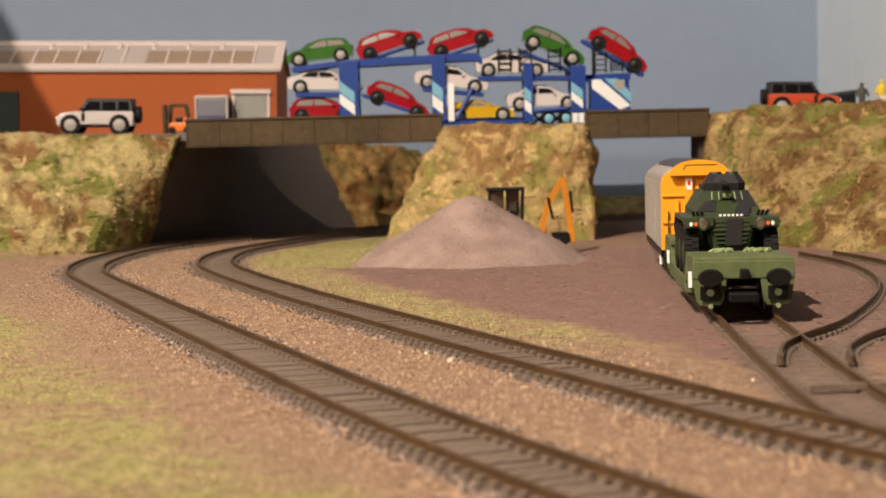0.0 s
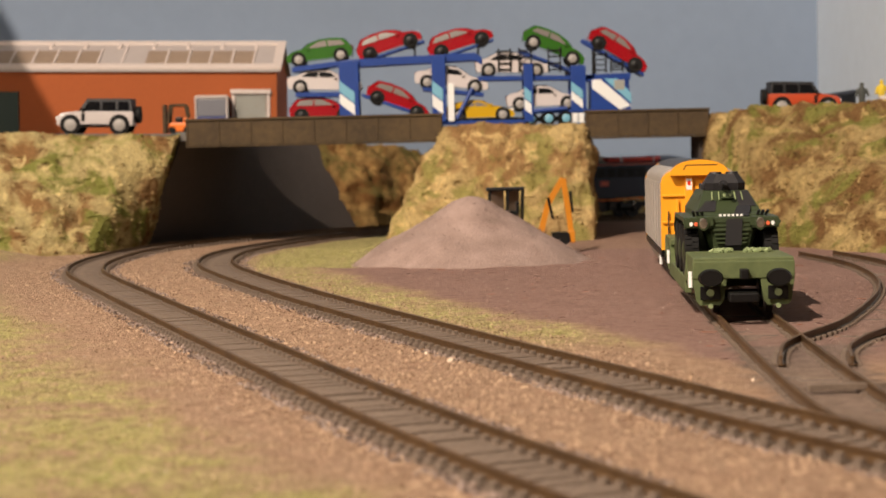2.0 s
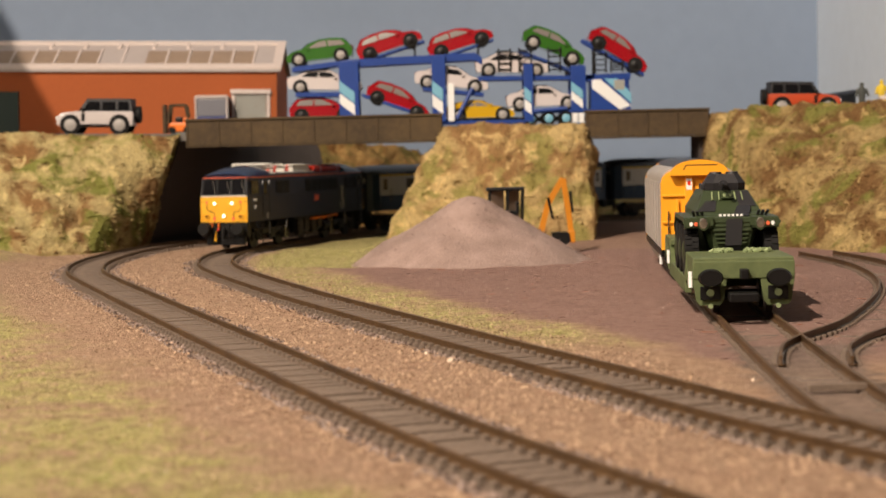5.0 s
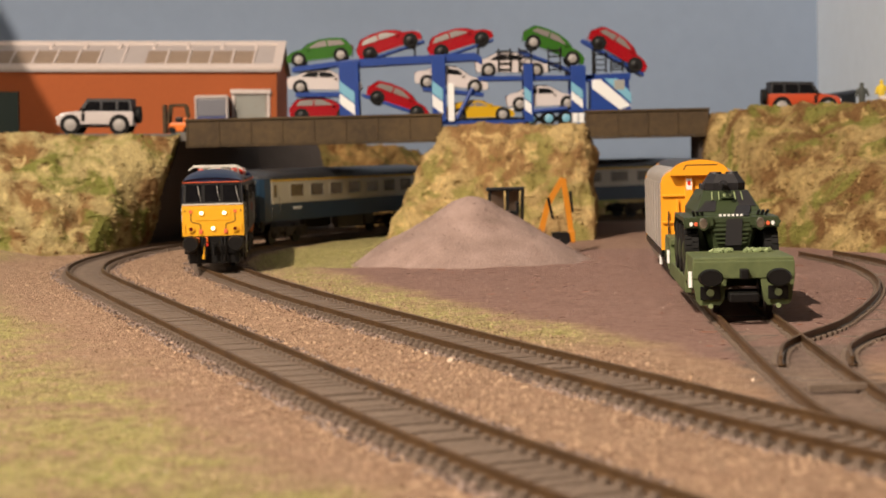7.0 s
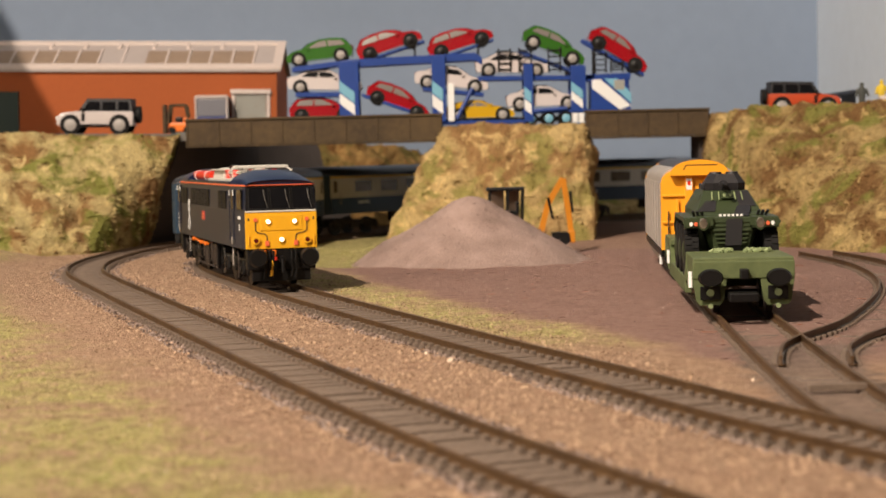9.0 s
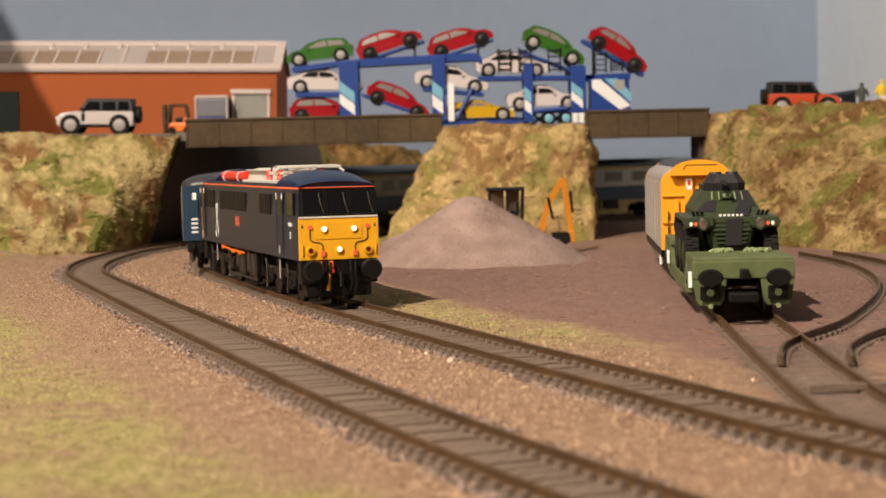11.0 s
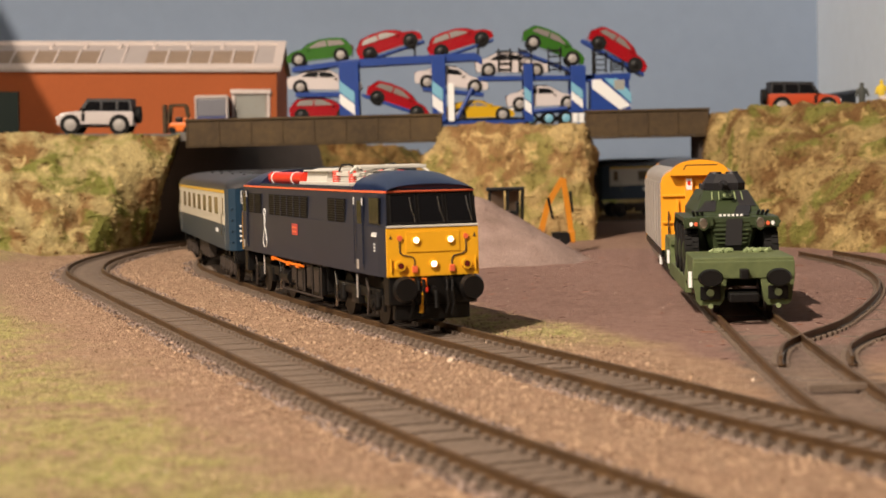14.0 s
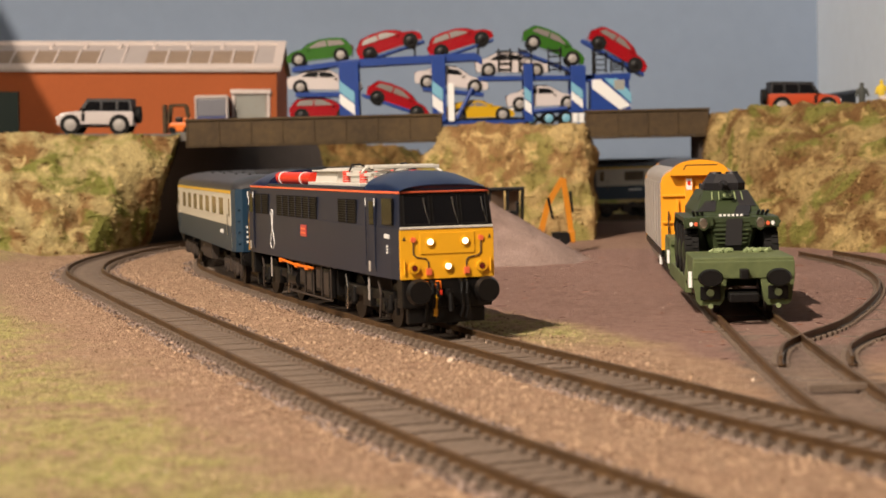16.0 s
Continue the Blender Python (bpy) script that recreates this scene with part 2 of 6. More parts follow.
def line_x(line, y):
    """The x of a line where it passes y on its near side of the bend."""
    best = min(line[:420], key=lambda p: abs(p.y - y))
    return best.x


AX = np.array([line_x(LINE_A, 100 + 10 * k) for k in range(150)])
BX = np.array([line_x(LINE_B, 100 + 10 * k) for k in range(150)])


def zones(x, y):
    """How much grass, mauve yard and dark ballast there is at a place."""
    k = min(max(int((y - 100) / 10), 0), 149)
    ax, bx = AX[k], BX[k]
    d, which = track_gap(x, y)
    rag = 14 * n3(x, y, 0.03, 2.0) + 6 * n3(x, y, 0.11, 5.0)
    fine = n3(x, y, 0.25, 9.0)
    grass = 0.0
    left = ax - x
    # verge outside the outer line
    grass = max(grass, sstep(34, 70, left + rag - 0.024 * (y - 410)) * (0.62 + 0.7 * fine + 0.8 * n3(x, y, 0.02, 12.0) + 0.5 * n3(x, y, 0.07, 15.0)))
    # strip inside the inner line
    r = x - bx
    strip = sstep(15, 24, r + rag * 0.4) * (1 - sstep(38, 58, r + rag * 0.6)) * sstep(525, 574, y) * (1 - sstep(1090, 1190, y))
    grass = max(grass, strip * (0.55 + 0.6 * fine + 0.6 * n3(x, y, 0.06, 17.0)))
    if y > 968 and x > bx:
        grass = max(grass, (1 - sstep(-10, 40, x + rag - 0.0 * y)) * sstep(16, 30, r) * 0.9)
    mauve = sstep(44, 62, r + rag * 0.8) * sstep(459, 525, y + rag) * (1 - grass)
    if y > 1090:
        mauve *= 0.55
    dark = 1 - sstep(12.0, 17.0, d + 4.5 * fine + 3.0 * n3(x, y, 0.09, 21.0))
    if which >= 2:
        dark *= 0.25 if y > 541 else 0.8
    return min(max(grass, 0), 1), min(max(mauve, 0), 1), dark


def ground_height(x, y):
    """Relief of the ground in millimetres; 0 is the top of the rails."""
    z = -3.1 + 0.5 * n3(x, y, 0.02, 3.1) + 0.3 * n3(x, y, 0.09, 1.7) + 0.18 * n3(x, y, 0.35, 4.4)
    k = min(max(int((y - 100) / 10), 0), 149)
    d, which = track_gap(x, y)
    z += 1.1 * sstep(15, 26, d) * (0.4 + n3(x, y, 0.05, 8.0) * 0.6)
    if d < 19 and which < 2:
        bed = -4.0 + 0.2 * n3(x, y, 0.5, 2.2)
        z = bed + (z - bed) * sstep(12.2, 16.5, d + 1.5 * n3(x, y, 0.16, 6.0))
    elif d < 16:
        z = min(z, -2.75 + 0.12 * n3(x, y, 0.5, 2.2))
    left = AX[k] - x
    if y > 738:
        z += sstep(40, 120, left) * sstep(738, 1132, y) * 11
    return z


def vary_material(name):
    """Earth, static grass, mauve yard and grey-brown ballast mixed by a painted-on surface layer."""
    m = bpy.data.materials.new(name)
    m.use_nodes = True
    nt = m.node_tree
    b = nt.nodes["Principled BSDF"]
    b.inputs["Roughness"].default_value = 0.95
    b.inputs["Specular IOR Level"].default_value = 0.15
    co = nt.nodes.new("ShaderNodeTexCoord")
    at = nt.nodes.new("ShaderNodeAttribute")
    at.attribute_name = "zone"
    sep = nt.nodes.new("ShaderNodeSeparateColor")
    nt.links.new(at.outputs["Color"], sep.inputs[0])

    def nz(scale, detail=6, rough=0.65):
        n = nt.nodes.new("ShaderNodeTexNoise")
        n.inputs["Scale"].default_value, n.inputs["Detail"].default_value, n.inputs["Roughness"].default_value = scale, detail, rough
        nt.links.new(co.outputs["Object"], n.inputs["Vector"])
        return n.outputs["Fac"]

    def ramp(src, c1, c2, lo=0.33, hi=0.67, mid=None):
        r = nt.nodes.new("ShaderNodeValToRGB")
        r.color_ramp.elements[0].position, r.color_ramp.elements[1].position = lo, hi
        r.color_ramp.elements[0].color, r.color_ramp.elements[1].color = (*c1, 1), (*c2, 1)
        if mid:
            e = r.color_ramp.elements.new((lo + hi) / 2)
            e.color = (*mid, 1)
        nt.links.new(src, r.inputs["Fac"])
        return r.outputs["Color"]

    def mix(f, a, c):
        x = nt.nodes.new("ShaderNodeMix")
        x.data_type = "RGBA"
        nt.links.new(f, x.inputs[0])
        nt.links.new(a, x.inputs[6])
        nt.links.new(c, x.inputs[7])
        return x.outputs[2]
    grain, coarse = nz(900, 8, 0.8), nz(170, 6, 0.7)
    g2 = nz(260, 9, 0.8)
    earth = ramp(grain, (0.28, 0.175, 0.105), (0.66, 0.465, 0.32), 0.36, 0.64)
    soft = nt.nodes.new("ShaderNodeMapRange")
    soft.inputs[1].default_value, soft.inputs[2].default_value = 0.34, 0.66
    nt.links.new(coarse, soft.inputs[0])
    coarse = soft.outputs[0]
    earth = mix(coarse, earth, ramp(g2, (0.25, 0.145, 0.09), (0.56, 0.365, 0.25), 0.38, 0.62))
    grass = ramp(g2, (0.22, 0.20, 0.065), (0.66, 0.57, 0.28), 0.36, 0.64, mid=(0.43, 0.39, 0.15))
    mauve = mix(coarse, ramp(grain, (0.25, 0.15, 0.122), (0.44, 0.285, 0.235)), ramp(g2, (0.21, 0.118, 0.095), (0.42, 0.265, 0.215), 0.37, 0.63))
    dark = ramp(g2, (0.12, 0.088, 0.068), (0.34, 0.26, 0.215), 0.36, 0.64)
    c = mix(sep.outputs[1], earth, mauve)
    c = mix(sep.outputs[0], c, grass)
    c = mix(sep.outputs[2], c, dark)
    nt.links.new(c, b.inputs["Base Color"])
    bp = nt.nodes.new("ShaderNodeBump")
    bp.inputs["Strength"].default_value, bp.inputs["Distance"].default_value = 1.0, 0.0018
    nt.links.new(grain, bp.inputs["Height"])
    nt.links.new(bp.outputs["Normal"], b.inputs["Normal"])
    return m


M_GROUND = vary_material("scenic_ground")


def ground():
    ys = [57.0]
    while ys[-1] < 1712:
        ys.append(min(1712.5, ys[-1] + (1.8 + ys[-1] * 0.0028 if ys[-1] < 1270 else 13)))
    verts, cols, faces = [], [], []
    nx = 190
    for y in ys:
        half = 70 + y * 0.262
        for i in range(nx + 1):
            u = 2 * i / nx - 1
            # dense over the middle, one wide skirt to the room on each side
            x = u / 0.94 * half if abs(u) < 0.94 else math.copysign(half + (abs(u) - 0.94) / 0.06 * (900 - half), u)
            x = min(x, 359.0)
            verts.append((x * MM, y * MM, ground_height(x, y) * MM))
            g, m, d = zones(x, y)
            cols.append((g, m, d, 1))
    for j in range(len(ys) - 1):
        for i in range(nx):
            a = j * (nx + 1) + i
            if abs(verts[a + 1][0] - verts[a][0]) > 1e-7:
                faces.append((a, a + 1, a + nx + 2, a + nx + 1))
    me = bpy.data.meshes.new("ground")
    me.from_pydata(verts, [], faces)
    me.materials.append(M_GROUND)
    ca = me.color_attributes.new("zone", "FLOAT_COLOR", "POINT")
    ca.data.foreach_set("color", [v for c in cols for v in c])
    me.polygons.foreach_set("use_smooth", [True] * len(me.polygons))
    ob = new("ground", me)
    return tagged(ob, "tan earth ground with patches of green static grass", "ground", kind="structure")


ground()


# ---------------------------------------------------------------- mossy banks
def moss(name, straw, brown, green, scale=1.0):
    """Matted scatter fibre: soft straw, brown and green patches, dark hollows put in by colour alone and a fine fibrous
    grain.
    """
    m = bpy.data.materials.new(name)
    m.use_nodes = True
    nt = m.node_tree
    b = nt.nodes["Principled BSDF"]
    b.inputs["Roughness"].default_value, b.inputs["Specular IOR Level"].default_value = 0.95, 0.1
    co = nt.nodes.new("ShaderNodeTexCoord")

    def field(freq, detail, rough, lo, hi, out0=0.0, out1=1.0, shift=0.0):
        mp = nt.nodes.new("ShaderNodeMapping")
        mp.inputs["Location"].default_value = (shift, shift * 0.7, -shift)
        nt.links.new(co.outputs["Object"], mp.inputs["Vector"])
        n = nt.nodes.new("ShaderNodeTexNoise")
        n.inputs["Scale"].default_value, n.inputs["Detail"].default_value = freq * scale, detail
        n.inputs["Roughness"].default_value, n.inputs["Distortion"].default_value = rough, 0.6
        nt.links.new(mp.outputs[0], n.inputs["Vector"])
        r = nt.nodes.new("ShaderNodeMapRange")
        r.interpolation_type = "SMOOTHSTEP"
        for k, v in ((1, lo), (2, hi), (3, out0), (4, out1)):
            r.inputs[k].default_value = v
        nt.links.new(n.outputs["Fac"], r.inputs[0])
        return r.outputs[0], n.outputs["Fac"]

    def mix(f, a, c, blend="MIX"):
        x = nt.nodes.new("ShaderNodeMix")
        x.data_type, x.blend_type = "RGBA", blend
        if f is None:
            x.inputs[0].default_value = 1.0
        else:
            nt.links.new(f, x.inputs[0])
        for k, v in ((6, a), (7, c)):
            if isinstance(v, tuple):
                x.inputs[k].default_value = (*v, 1)
            else:
                nt.links.new(v, x.inputs[k])
        return x.outputs[2]
    c = mix(field(30, 4, 0.6, 0.42, 0.60)[0], straw, brown)
    c = mix(field(36, 4, 0.6, 0.49, 0.62, shift=3.7)[0], c, green)
    c = mix(field(75, 3, 0.6, 0.54, 0.66, 0.0, 0.8, shift=8.1)[0], c, tuple(v * 1.35 for v in straw))
    # darkened brown blots coloured in as hollows, independent of the bank's relief
    c = mix(field(85, 4, 0.65, 0.57, 0.72, 0.0, 0.85, shift=5.3)[0], c, tuple(v * 0.4 for v in brown))
    shade, fine = field(650, 8, 0.8, 0.34, 0.66, 0.72, 1.25)
    c = mix(None, c, shade, "MULTIPLY")
    nt.links.new(c, b.inputs["Base Color"])
    bp = nt.nodes.new("ShaderNodeBump")
    bp.inputs["Strength"].default_value, bp.inputs["Distance"].default_value = 1.0, 0.0015
    nt.links.new(fine, bp.inputs["Height"])
    nt.links.new(bp.outputs["Normal"], b.inputs["Normal"])
    return m


M_MOSS_L = moss("olive_and_straw_moss", (0.50, 0.40, 0.185), (0.25, 0.135, 0.055), (0.215, 0.215, 0.055))
M_MOSS_M = moss("straw_moss", (0.53, 0.39, 0.175), (0.34, 0.20, 0.085), (0.34, 0.29, 0.095))
M_MOSS_R = moss("brown_and_olive_moss", (0.40, 0.29, 0.125), (0.19, 0.105, 0.042), (0.22, 0.21, 0.055))
M_MOSS_B = moss("russet_moss", (0.33, 0.205, 0.075), (0.19, 0.09, 0.03), (0.16, 0.125, 0.04))


def bank(name, base, top, material, label, n=220, levels=34, bulge=4.0, rough=1.0, clumps=900, seed=1, blades=0):
    """A lumpy bank skinned between a foot loop and a crown loop of matching corners, with a crown sheet and clumps of moss."""
    rnd = random.Random(seed)
    k = len(base)
    per = n // k
    lo, hi = [], []
    for i in range(k):
        for q in range(per):
            t = q / per
            lo.append(Vector(base[i]).lerp(Vector(base[(i + 1) % k]), t))
            hi.append(Vector(top[i]).lerp(Vector(top[(i + 1) % k]), t))
    n = len(lo)
    mid = sum(hi, Vector()) / n
    verts, faces = [], []

    def bump(p, out, f):
        q = p * 0.045 + Vector((seed * 3.1, 0, 0))
        a = 5.0 * noise.noise(q) + 3.0 * noise.noise(q * 2.3) + 0.8 * noise.noise(q * 6.5) + 0.3 * noise.noise(q * 15)
        return p + (out * a + Vector((0, 0, 0.5 * a))) * rough * f
    for l in range(levels + 1):
        v = l / levels
        for i in range(n):
            p = lo[i].lerp(hi[i], v)
            out = (lo[i] - hi[i])
            out.z = 0
            c = Vector((p.x - mid.x, p.y - mid.y, 0))
            out = (out.normalized() * 0.7 + c.normalized() * 0.6) if out.length > 1 else c.normalized()
            p = p + out * bulge * math.sin(math.pi * v)
            verts.append(bump(p, out, min(1.0, 0.25 + 3 * v)))
    for s in range(1, 9):
        for i in range(n):
            p = hi[i].lerp(mid, s / 8)
            verts.append(bump(p, Vector((0, 0, 0.3)), 0.5))
    for l in range(levels + 8):
        for i in range(n):
            a, b = l * n + i, l * n + (i + 1) % n
            faces.append((a, b, b + n, a + n))
    me = bpy.data.meshes.new(name)
    me.from_pydata([v * MM for v in verts], [], faces)
    me.materials.append(material)
    me.polygons.foreach_set("use_smooth", [True] * len(me.polygons))
    ob = tagged(new(name, me), label, "bank", kind="structure")
    # clumps
    ico = bm_new()
    bmesh.ops.create_icosphere(ico, subdivisions=1, radius=1.0)
    iv = [v.co.copy() for v in ico.verts]
    fi = [[v.index for v in f.verts] for f in ico.faces]
    ico.free()
    cv, cf = [], []
    pool = verts[n * 1: n * (levels + 2)]
    for _ in range(clumps * 3):
        c = rnd.choice(pool)
        r = rnd.uniform(0.35, 1.0) * (1.0 + 0.9 * rnd.random() ** 3)
        o = len(cv)
        sd = Vector((rnd.uniform(0, 99), 0, 0))
        for v in iv:
            h = 1 + 0.75 * noise.noise(v * 1.6 + sd) + 0.35 * noise.noise(v * 4 + sd)
            cv.append((c + Vector((v.x * 1.2, v.y, v.z * 0.8)) * r * h) * MM)
        cf += [[a + o for a in f] for f in fi]
    # short fibres standing out of the moss
    for _ in range(blades * 4):
        c = rnd.choice(pool)
        o = len(cv)
        d = Vector((rnd.uniform(-1, 1), rnd.uniform(-1.2, 0.2), rnd.uniform(0.1, 1))).normalized() * rnd.uniform(0.9, 2.8)
        w = Vector((rnd.uniform(-1, 1), rnd.uniform(-1, 1), 0)).normalized() * 0.10
        cv += [(c - w) * MM, (c + w) * MM, (c + d) * MM]
        cf.append((o, o + 1, o + 2))
    me = bpy.data.meshes.new("moss_clumps")
    me.from_pydata(cv, [], cf)
    me.materials.append(material)
    cl = new("moss_clumps", me)
    cl.parent = ob
    cl["kind"] = "stuff"
    return ob


# banks: foot loops and crown loops, matching corner by corner
bank("embankment_west",
     [(-620, 1091, -8), (-400, 1099, -8), (-300, 1117, -8), (-258, 1136, -8), (-232, 1164, -8), (-212, 1214, -8), (-206, 1240, -8), (-620, 1279, -8)],
     [(-620, 1205, 82), (-400, 1214, 80), (-305, 1222, 79), (-255, 1226, 76), (-205, 1228, 74), (-180, 1229, 73), (-178, 1255, 73), (-620, 1279, 76)],
     M_MOSS_L, "olive and straw moss embankment beside the bridge", n=320, clumps=1300, seed=3, blades=5000)
bank("embankment_middle",
     [(-38, 1212, -3), (0, 1199, -3), (60, 1196, -3), (102, 1200, -3), (104, 1246, -3), (104, 1279, -3), (40, 1312, -3), (-20, 1279, -3)],
     [(2, 1232, 75), (14, 1225, 77), (60, 1223, 77), (96, 1227, 75), (100, 1242, 75), (101, 1271, 75), (50, 1296, 75), (4, 1267, 75)],
     M_MOSS_M, "straw-coloured moss bank between the two bridges", n=300, clumps=900, seed=5, bulge=2.5, blades=4500)
bank("embankment_east",
     [(178, 1164, -3), (196, 1074, -3), (212, 1046, -3), (240, 976, -3), (300, 918, -3), (352, 902, -3), (352, 1279, -3), (180, 1279, -3)],
     [(185, 1235, 80), (206, 1181, 82), (226, 1156, 84), (258, 1140, 84), (305, 1123, 84), (350, 1115, 84), (350, 1279, 85), (186, 1279, 80)],
     M_MOSS_R, "brown and olive moss embankment above the siding", n=360, levels=44, clumps=1800, seed=8, rough=1.25, blades=6000)
bank("embankment_rear",
     [(-230, 1468, -2), (-120, 1451, -2), (-60, 1476, -2), (0, 1542, -2), (60, 1599, -2), (70, 1689, -2), (-120, 1689, -2), (-230, 1558, -2)],
     [(-210, 1488, 72), (-110, 1476, 72), (-70, 1496, 70), (-30, 1550, 62), (20, 1611, 44), (40, 1681, 40), (-120, 1681, 70), (-210, 1550, 72)],
     M_MOSS_B, "russet brown moss bank behind the bridge", n=240, clumps=500, seed=11, blades=1500)
bank("embankment_low",
     [(60, 1648, -2), (160, 1665, -2), (260, 1691, -2), (350, 1706, -2), (350, 1712, -2), (260, 1712, -2), (160, 1712, -2), (60, 1712, -2)],
     [(66, 1681, 14), (160, 1689, 13), (260, 1704, 13), (348, 1708, 12), (348, 1711, 12), (260, 1711, 13), (160, 1711, 13), (66, 1711, 14)],
     M_MOSS_R, "low dark green verge at the backdrop's foot", n=160, levels=12, clumps=250, seed=14, rough=0.5, bulge=1.0)


# ---------------------------------------------------------------- bridges, road deck, abutments
def bridge(x0, x1, y0, zb, label):
    """A plate girder with flange lips and vertical stiffeners."""
    root = thing("bridge", label, "bridge", kind="structure", group="road bridges")
    bm = bm_new()
    box(bm, x0, x1, y0, y0 + 6, zb, zb + 16.5, 0.5)
    part("girder", bm, M_BRIDGE, root)
    bm = bm_new()
    box(bm, x0 - 0.5, x1 + 0.5, y0 - 1.2, y0 + 7, zb + 16.6, zb + 18.3, 0.5)
    part("coping", bm, M_BRIDGE, root)
    bm = bm_new()
    box(bm, x0 - 0.5, x1 + 0.5, y0 - 1.0, y0 + 7, zb - 1.3, zb - 0.1, 0.4)
    part("lower_flange", bm, M_BRIDGE, root)
    n = max(2, round((x1 - x0) / 21))
    for i in range(n + 1):
        x = x0 + 1 + (x1 - x0 - 2) * i / n
        bm = bm_new()
        box(bm, x - 0.45, x + 0.45, y0 - 0.7, y0 + 0.2, zb + 0.3, zb + 16.2, 0.15)
        part("stiffener", bm, M_BRIDGE, root)
    return root


bridge(-174, 1.5, 1230, 66.5, "weathered brown plate girder road bridge over the running lines")
bridge(99.5, 184, 1230, 66.3, "weathered brown plate girder road bridge over the siding")
bm = bm_new()
box(bm, -182, 30, 1237.5, 1345, 70, 76)
# right deck reaches far back, added to keep the coaches behind it shaded
box(bm, 30.5, 190, 1237.5, 1632, 70, 76)
prism(bm, [(-900, 68), (-182.5, 68), (-182.5, 75.5), (-900, 75.5 + 718 * 0.0223)], 1281, 1706)
tagged(part("road", bm, M_ROAD), "grey road deck carried over the railway", "road", kind="structure")
bm = bm_new()
box(bm, 178, 185.5, 1239, 1280, -3, 66)
tagged(part("pier", bm, M_DARK), "dark stone pier under the bridge end", "pier", kind="structure")
bm = bm_new()
lowc, topc = [], []
for i in range(25):
    t = i / 24
    p, d = along(LINE_A, 1208 + 260 * t)
    nrm = Vector((d.y, -d.x)) * -24
    lowc.append((p.x + nrm.x, p.y + nrm.y, -2.5))
    topc.append((-178 + 76 * t + 6 * math.sin(math.pi * t) * -1, 1235 + 238 * t, 69.5))
outl = [(x - 6, y + 6, z) for x, y, z in lowc]
outt = [(x - 6, y + 6, z) for x, y, z in topc]
loft(bm, [[a, b, c, d] for a, b, c, d in zip(lowc, topc, outt, outl)])
tagged(part("abutment", bm, M_DARK, smooth=True), "dark grey sloping abutment wall under the bridge", "abutment", kind="structure")


# ---------------------------------------------------------------- track
def rail_profile(side):
    return ((-0.85, -2.6), (0.85, -2.6), (0.85, -2.25), (0.28, -2.0), (0.28, -0.8), (0.5, -0.6), (0.5, -0.08), (0.32, 0.0), (-0.32, 0.0), (-0.5, -0.08), (-0.5, -0.6), (-0.28, -0.8), (-0.28, -2.0), (-0.85, -2.25))


def rail(name, line, s0, s1, off, parent, material):
    bm = bm_new()
    rings = []
    n = max(2, int((s1 - s0) / 5))
    for k in range(n + 1):
        p, d = along(line, s0 + (s1 - s0) * k / n)
        nrm = Vector((-d.y, d.x))
        c = p + nrm * off
        rings.append([(c.x + nrm.x * a, c.y + nrm.y * a, z) for a, z in rail_profile(1)])
    loft(bm, rings)
    return part(name, bm, material, parent, smooth=True)


def sleeper_mesh():
    bm = bm_new()
    box(bm, -12.6, 12.6, -1.9, 1.9, -4.9, -2.5, 0.25)
    for x in (-9.5, 9.5):
        for e in (-1.75, 1.75):
            box(bm, x + e - 0.75, x + e + 0.75, -1.2, 1.2, -2.55, -1.35, 0.25)
    return finish("sleeper", bm, M_SLEEPER)


SLEEPER = sleeper_mesh()
HALF_GAUGE = 9.5


def track(line, s0, s1, label, ties=True, pitch=6.2, first=190, sunk=0.18):
    root = thing("track", label, "railway track", kind="structure", group="railway tracks")
    for off in (-HALF_GAUGE, HALF_GAUGE):
        rail("rail", line, s0, s1, off, root, M_RAIL)
    if ties:
        s = max(s0 + 3, first)
        rnd = random.Random(int(s1))
        count = 0
        while s < s1 - 3 and count < 290:
            p, d = along(line, s)
            ob = new("sleeper", SLEEPER)
            ob.parent = root
            ob.matrix_basis = mpose(p.x, p.y, rnd.uniform(-0.25, 0.15) - sunk, 0, 0, math.degrees(math.atan2(d.y, d.x)) - 90 + rnd.uniform(-1, 1))
            s += pitch
            count += 1
    return root


track(LINE_A, 52, 1840, "rusty outer running line on brown sleepers")
track(LINE_B, 52, 2120, "rusty inner running line on brown sleepers")
track(LINE_S, 280, 1112, "rusty siding track half buried in mauve earth", pitch=6.2, first=0, sunk=0.75)
track(LINE_C, 76, 584, "rusty siding curving away below the bank", pitch=6.2, first=0, sunk=0.75)
bm = bm_new()
box(bm, -10.5, 9.5, -1.0, 1.0, -2.3, -0.6, 0.2)
tagged(part("tie_bar", bm, M_SLEEPER, at=mpose(98, 433, 0, 0, 0, 3)), "dark point tie bar between the siding rails", "tie bar", kind="structure")


# ---------------------------------------------------------------- electric locomotive (front at the origin, forward is +y)
def body_ring(y, hw, zb, zc, zt, lean=0.0, n=7, inset=0.0):
    """Right-hand outline from sill over the roof to the other sill."""
    pts = [(hw, y, zb), (hw, y, zb + (zc - zb) * 0.55), (hw - 0.55, y - lean, zc)]
    for i in range(1, n):
        a = math.pi * i / n
        pts.append(((hw - 0.55) * math.cos(a), y - lean, zc + (zt - zc) * math.sin(a) ** 0.8))
    pts += [(-hw + 0.55, y - lean, zc), (-hw, y, zb + (zc - zb) * 0.55), (-hw, y, zb)]
    return pts


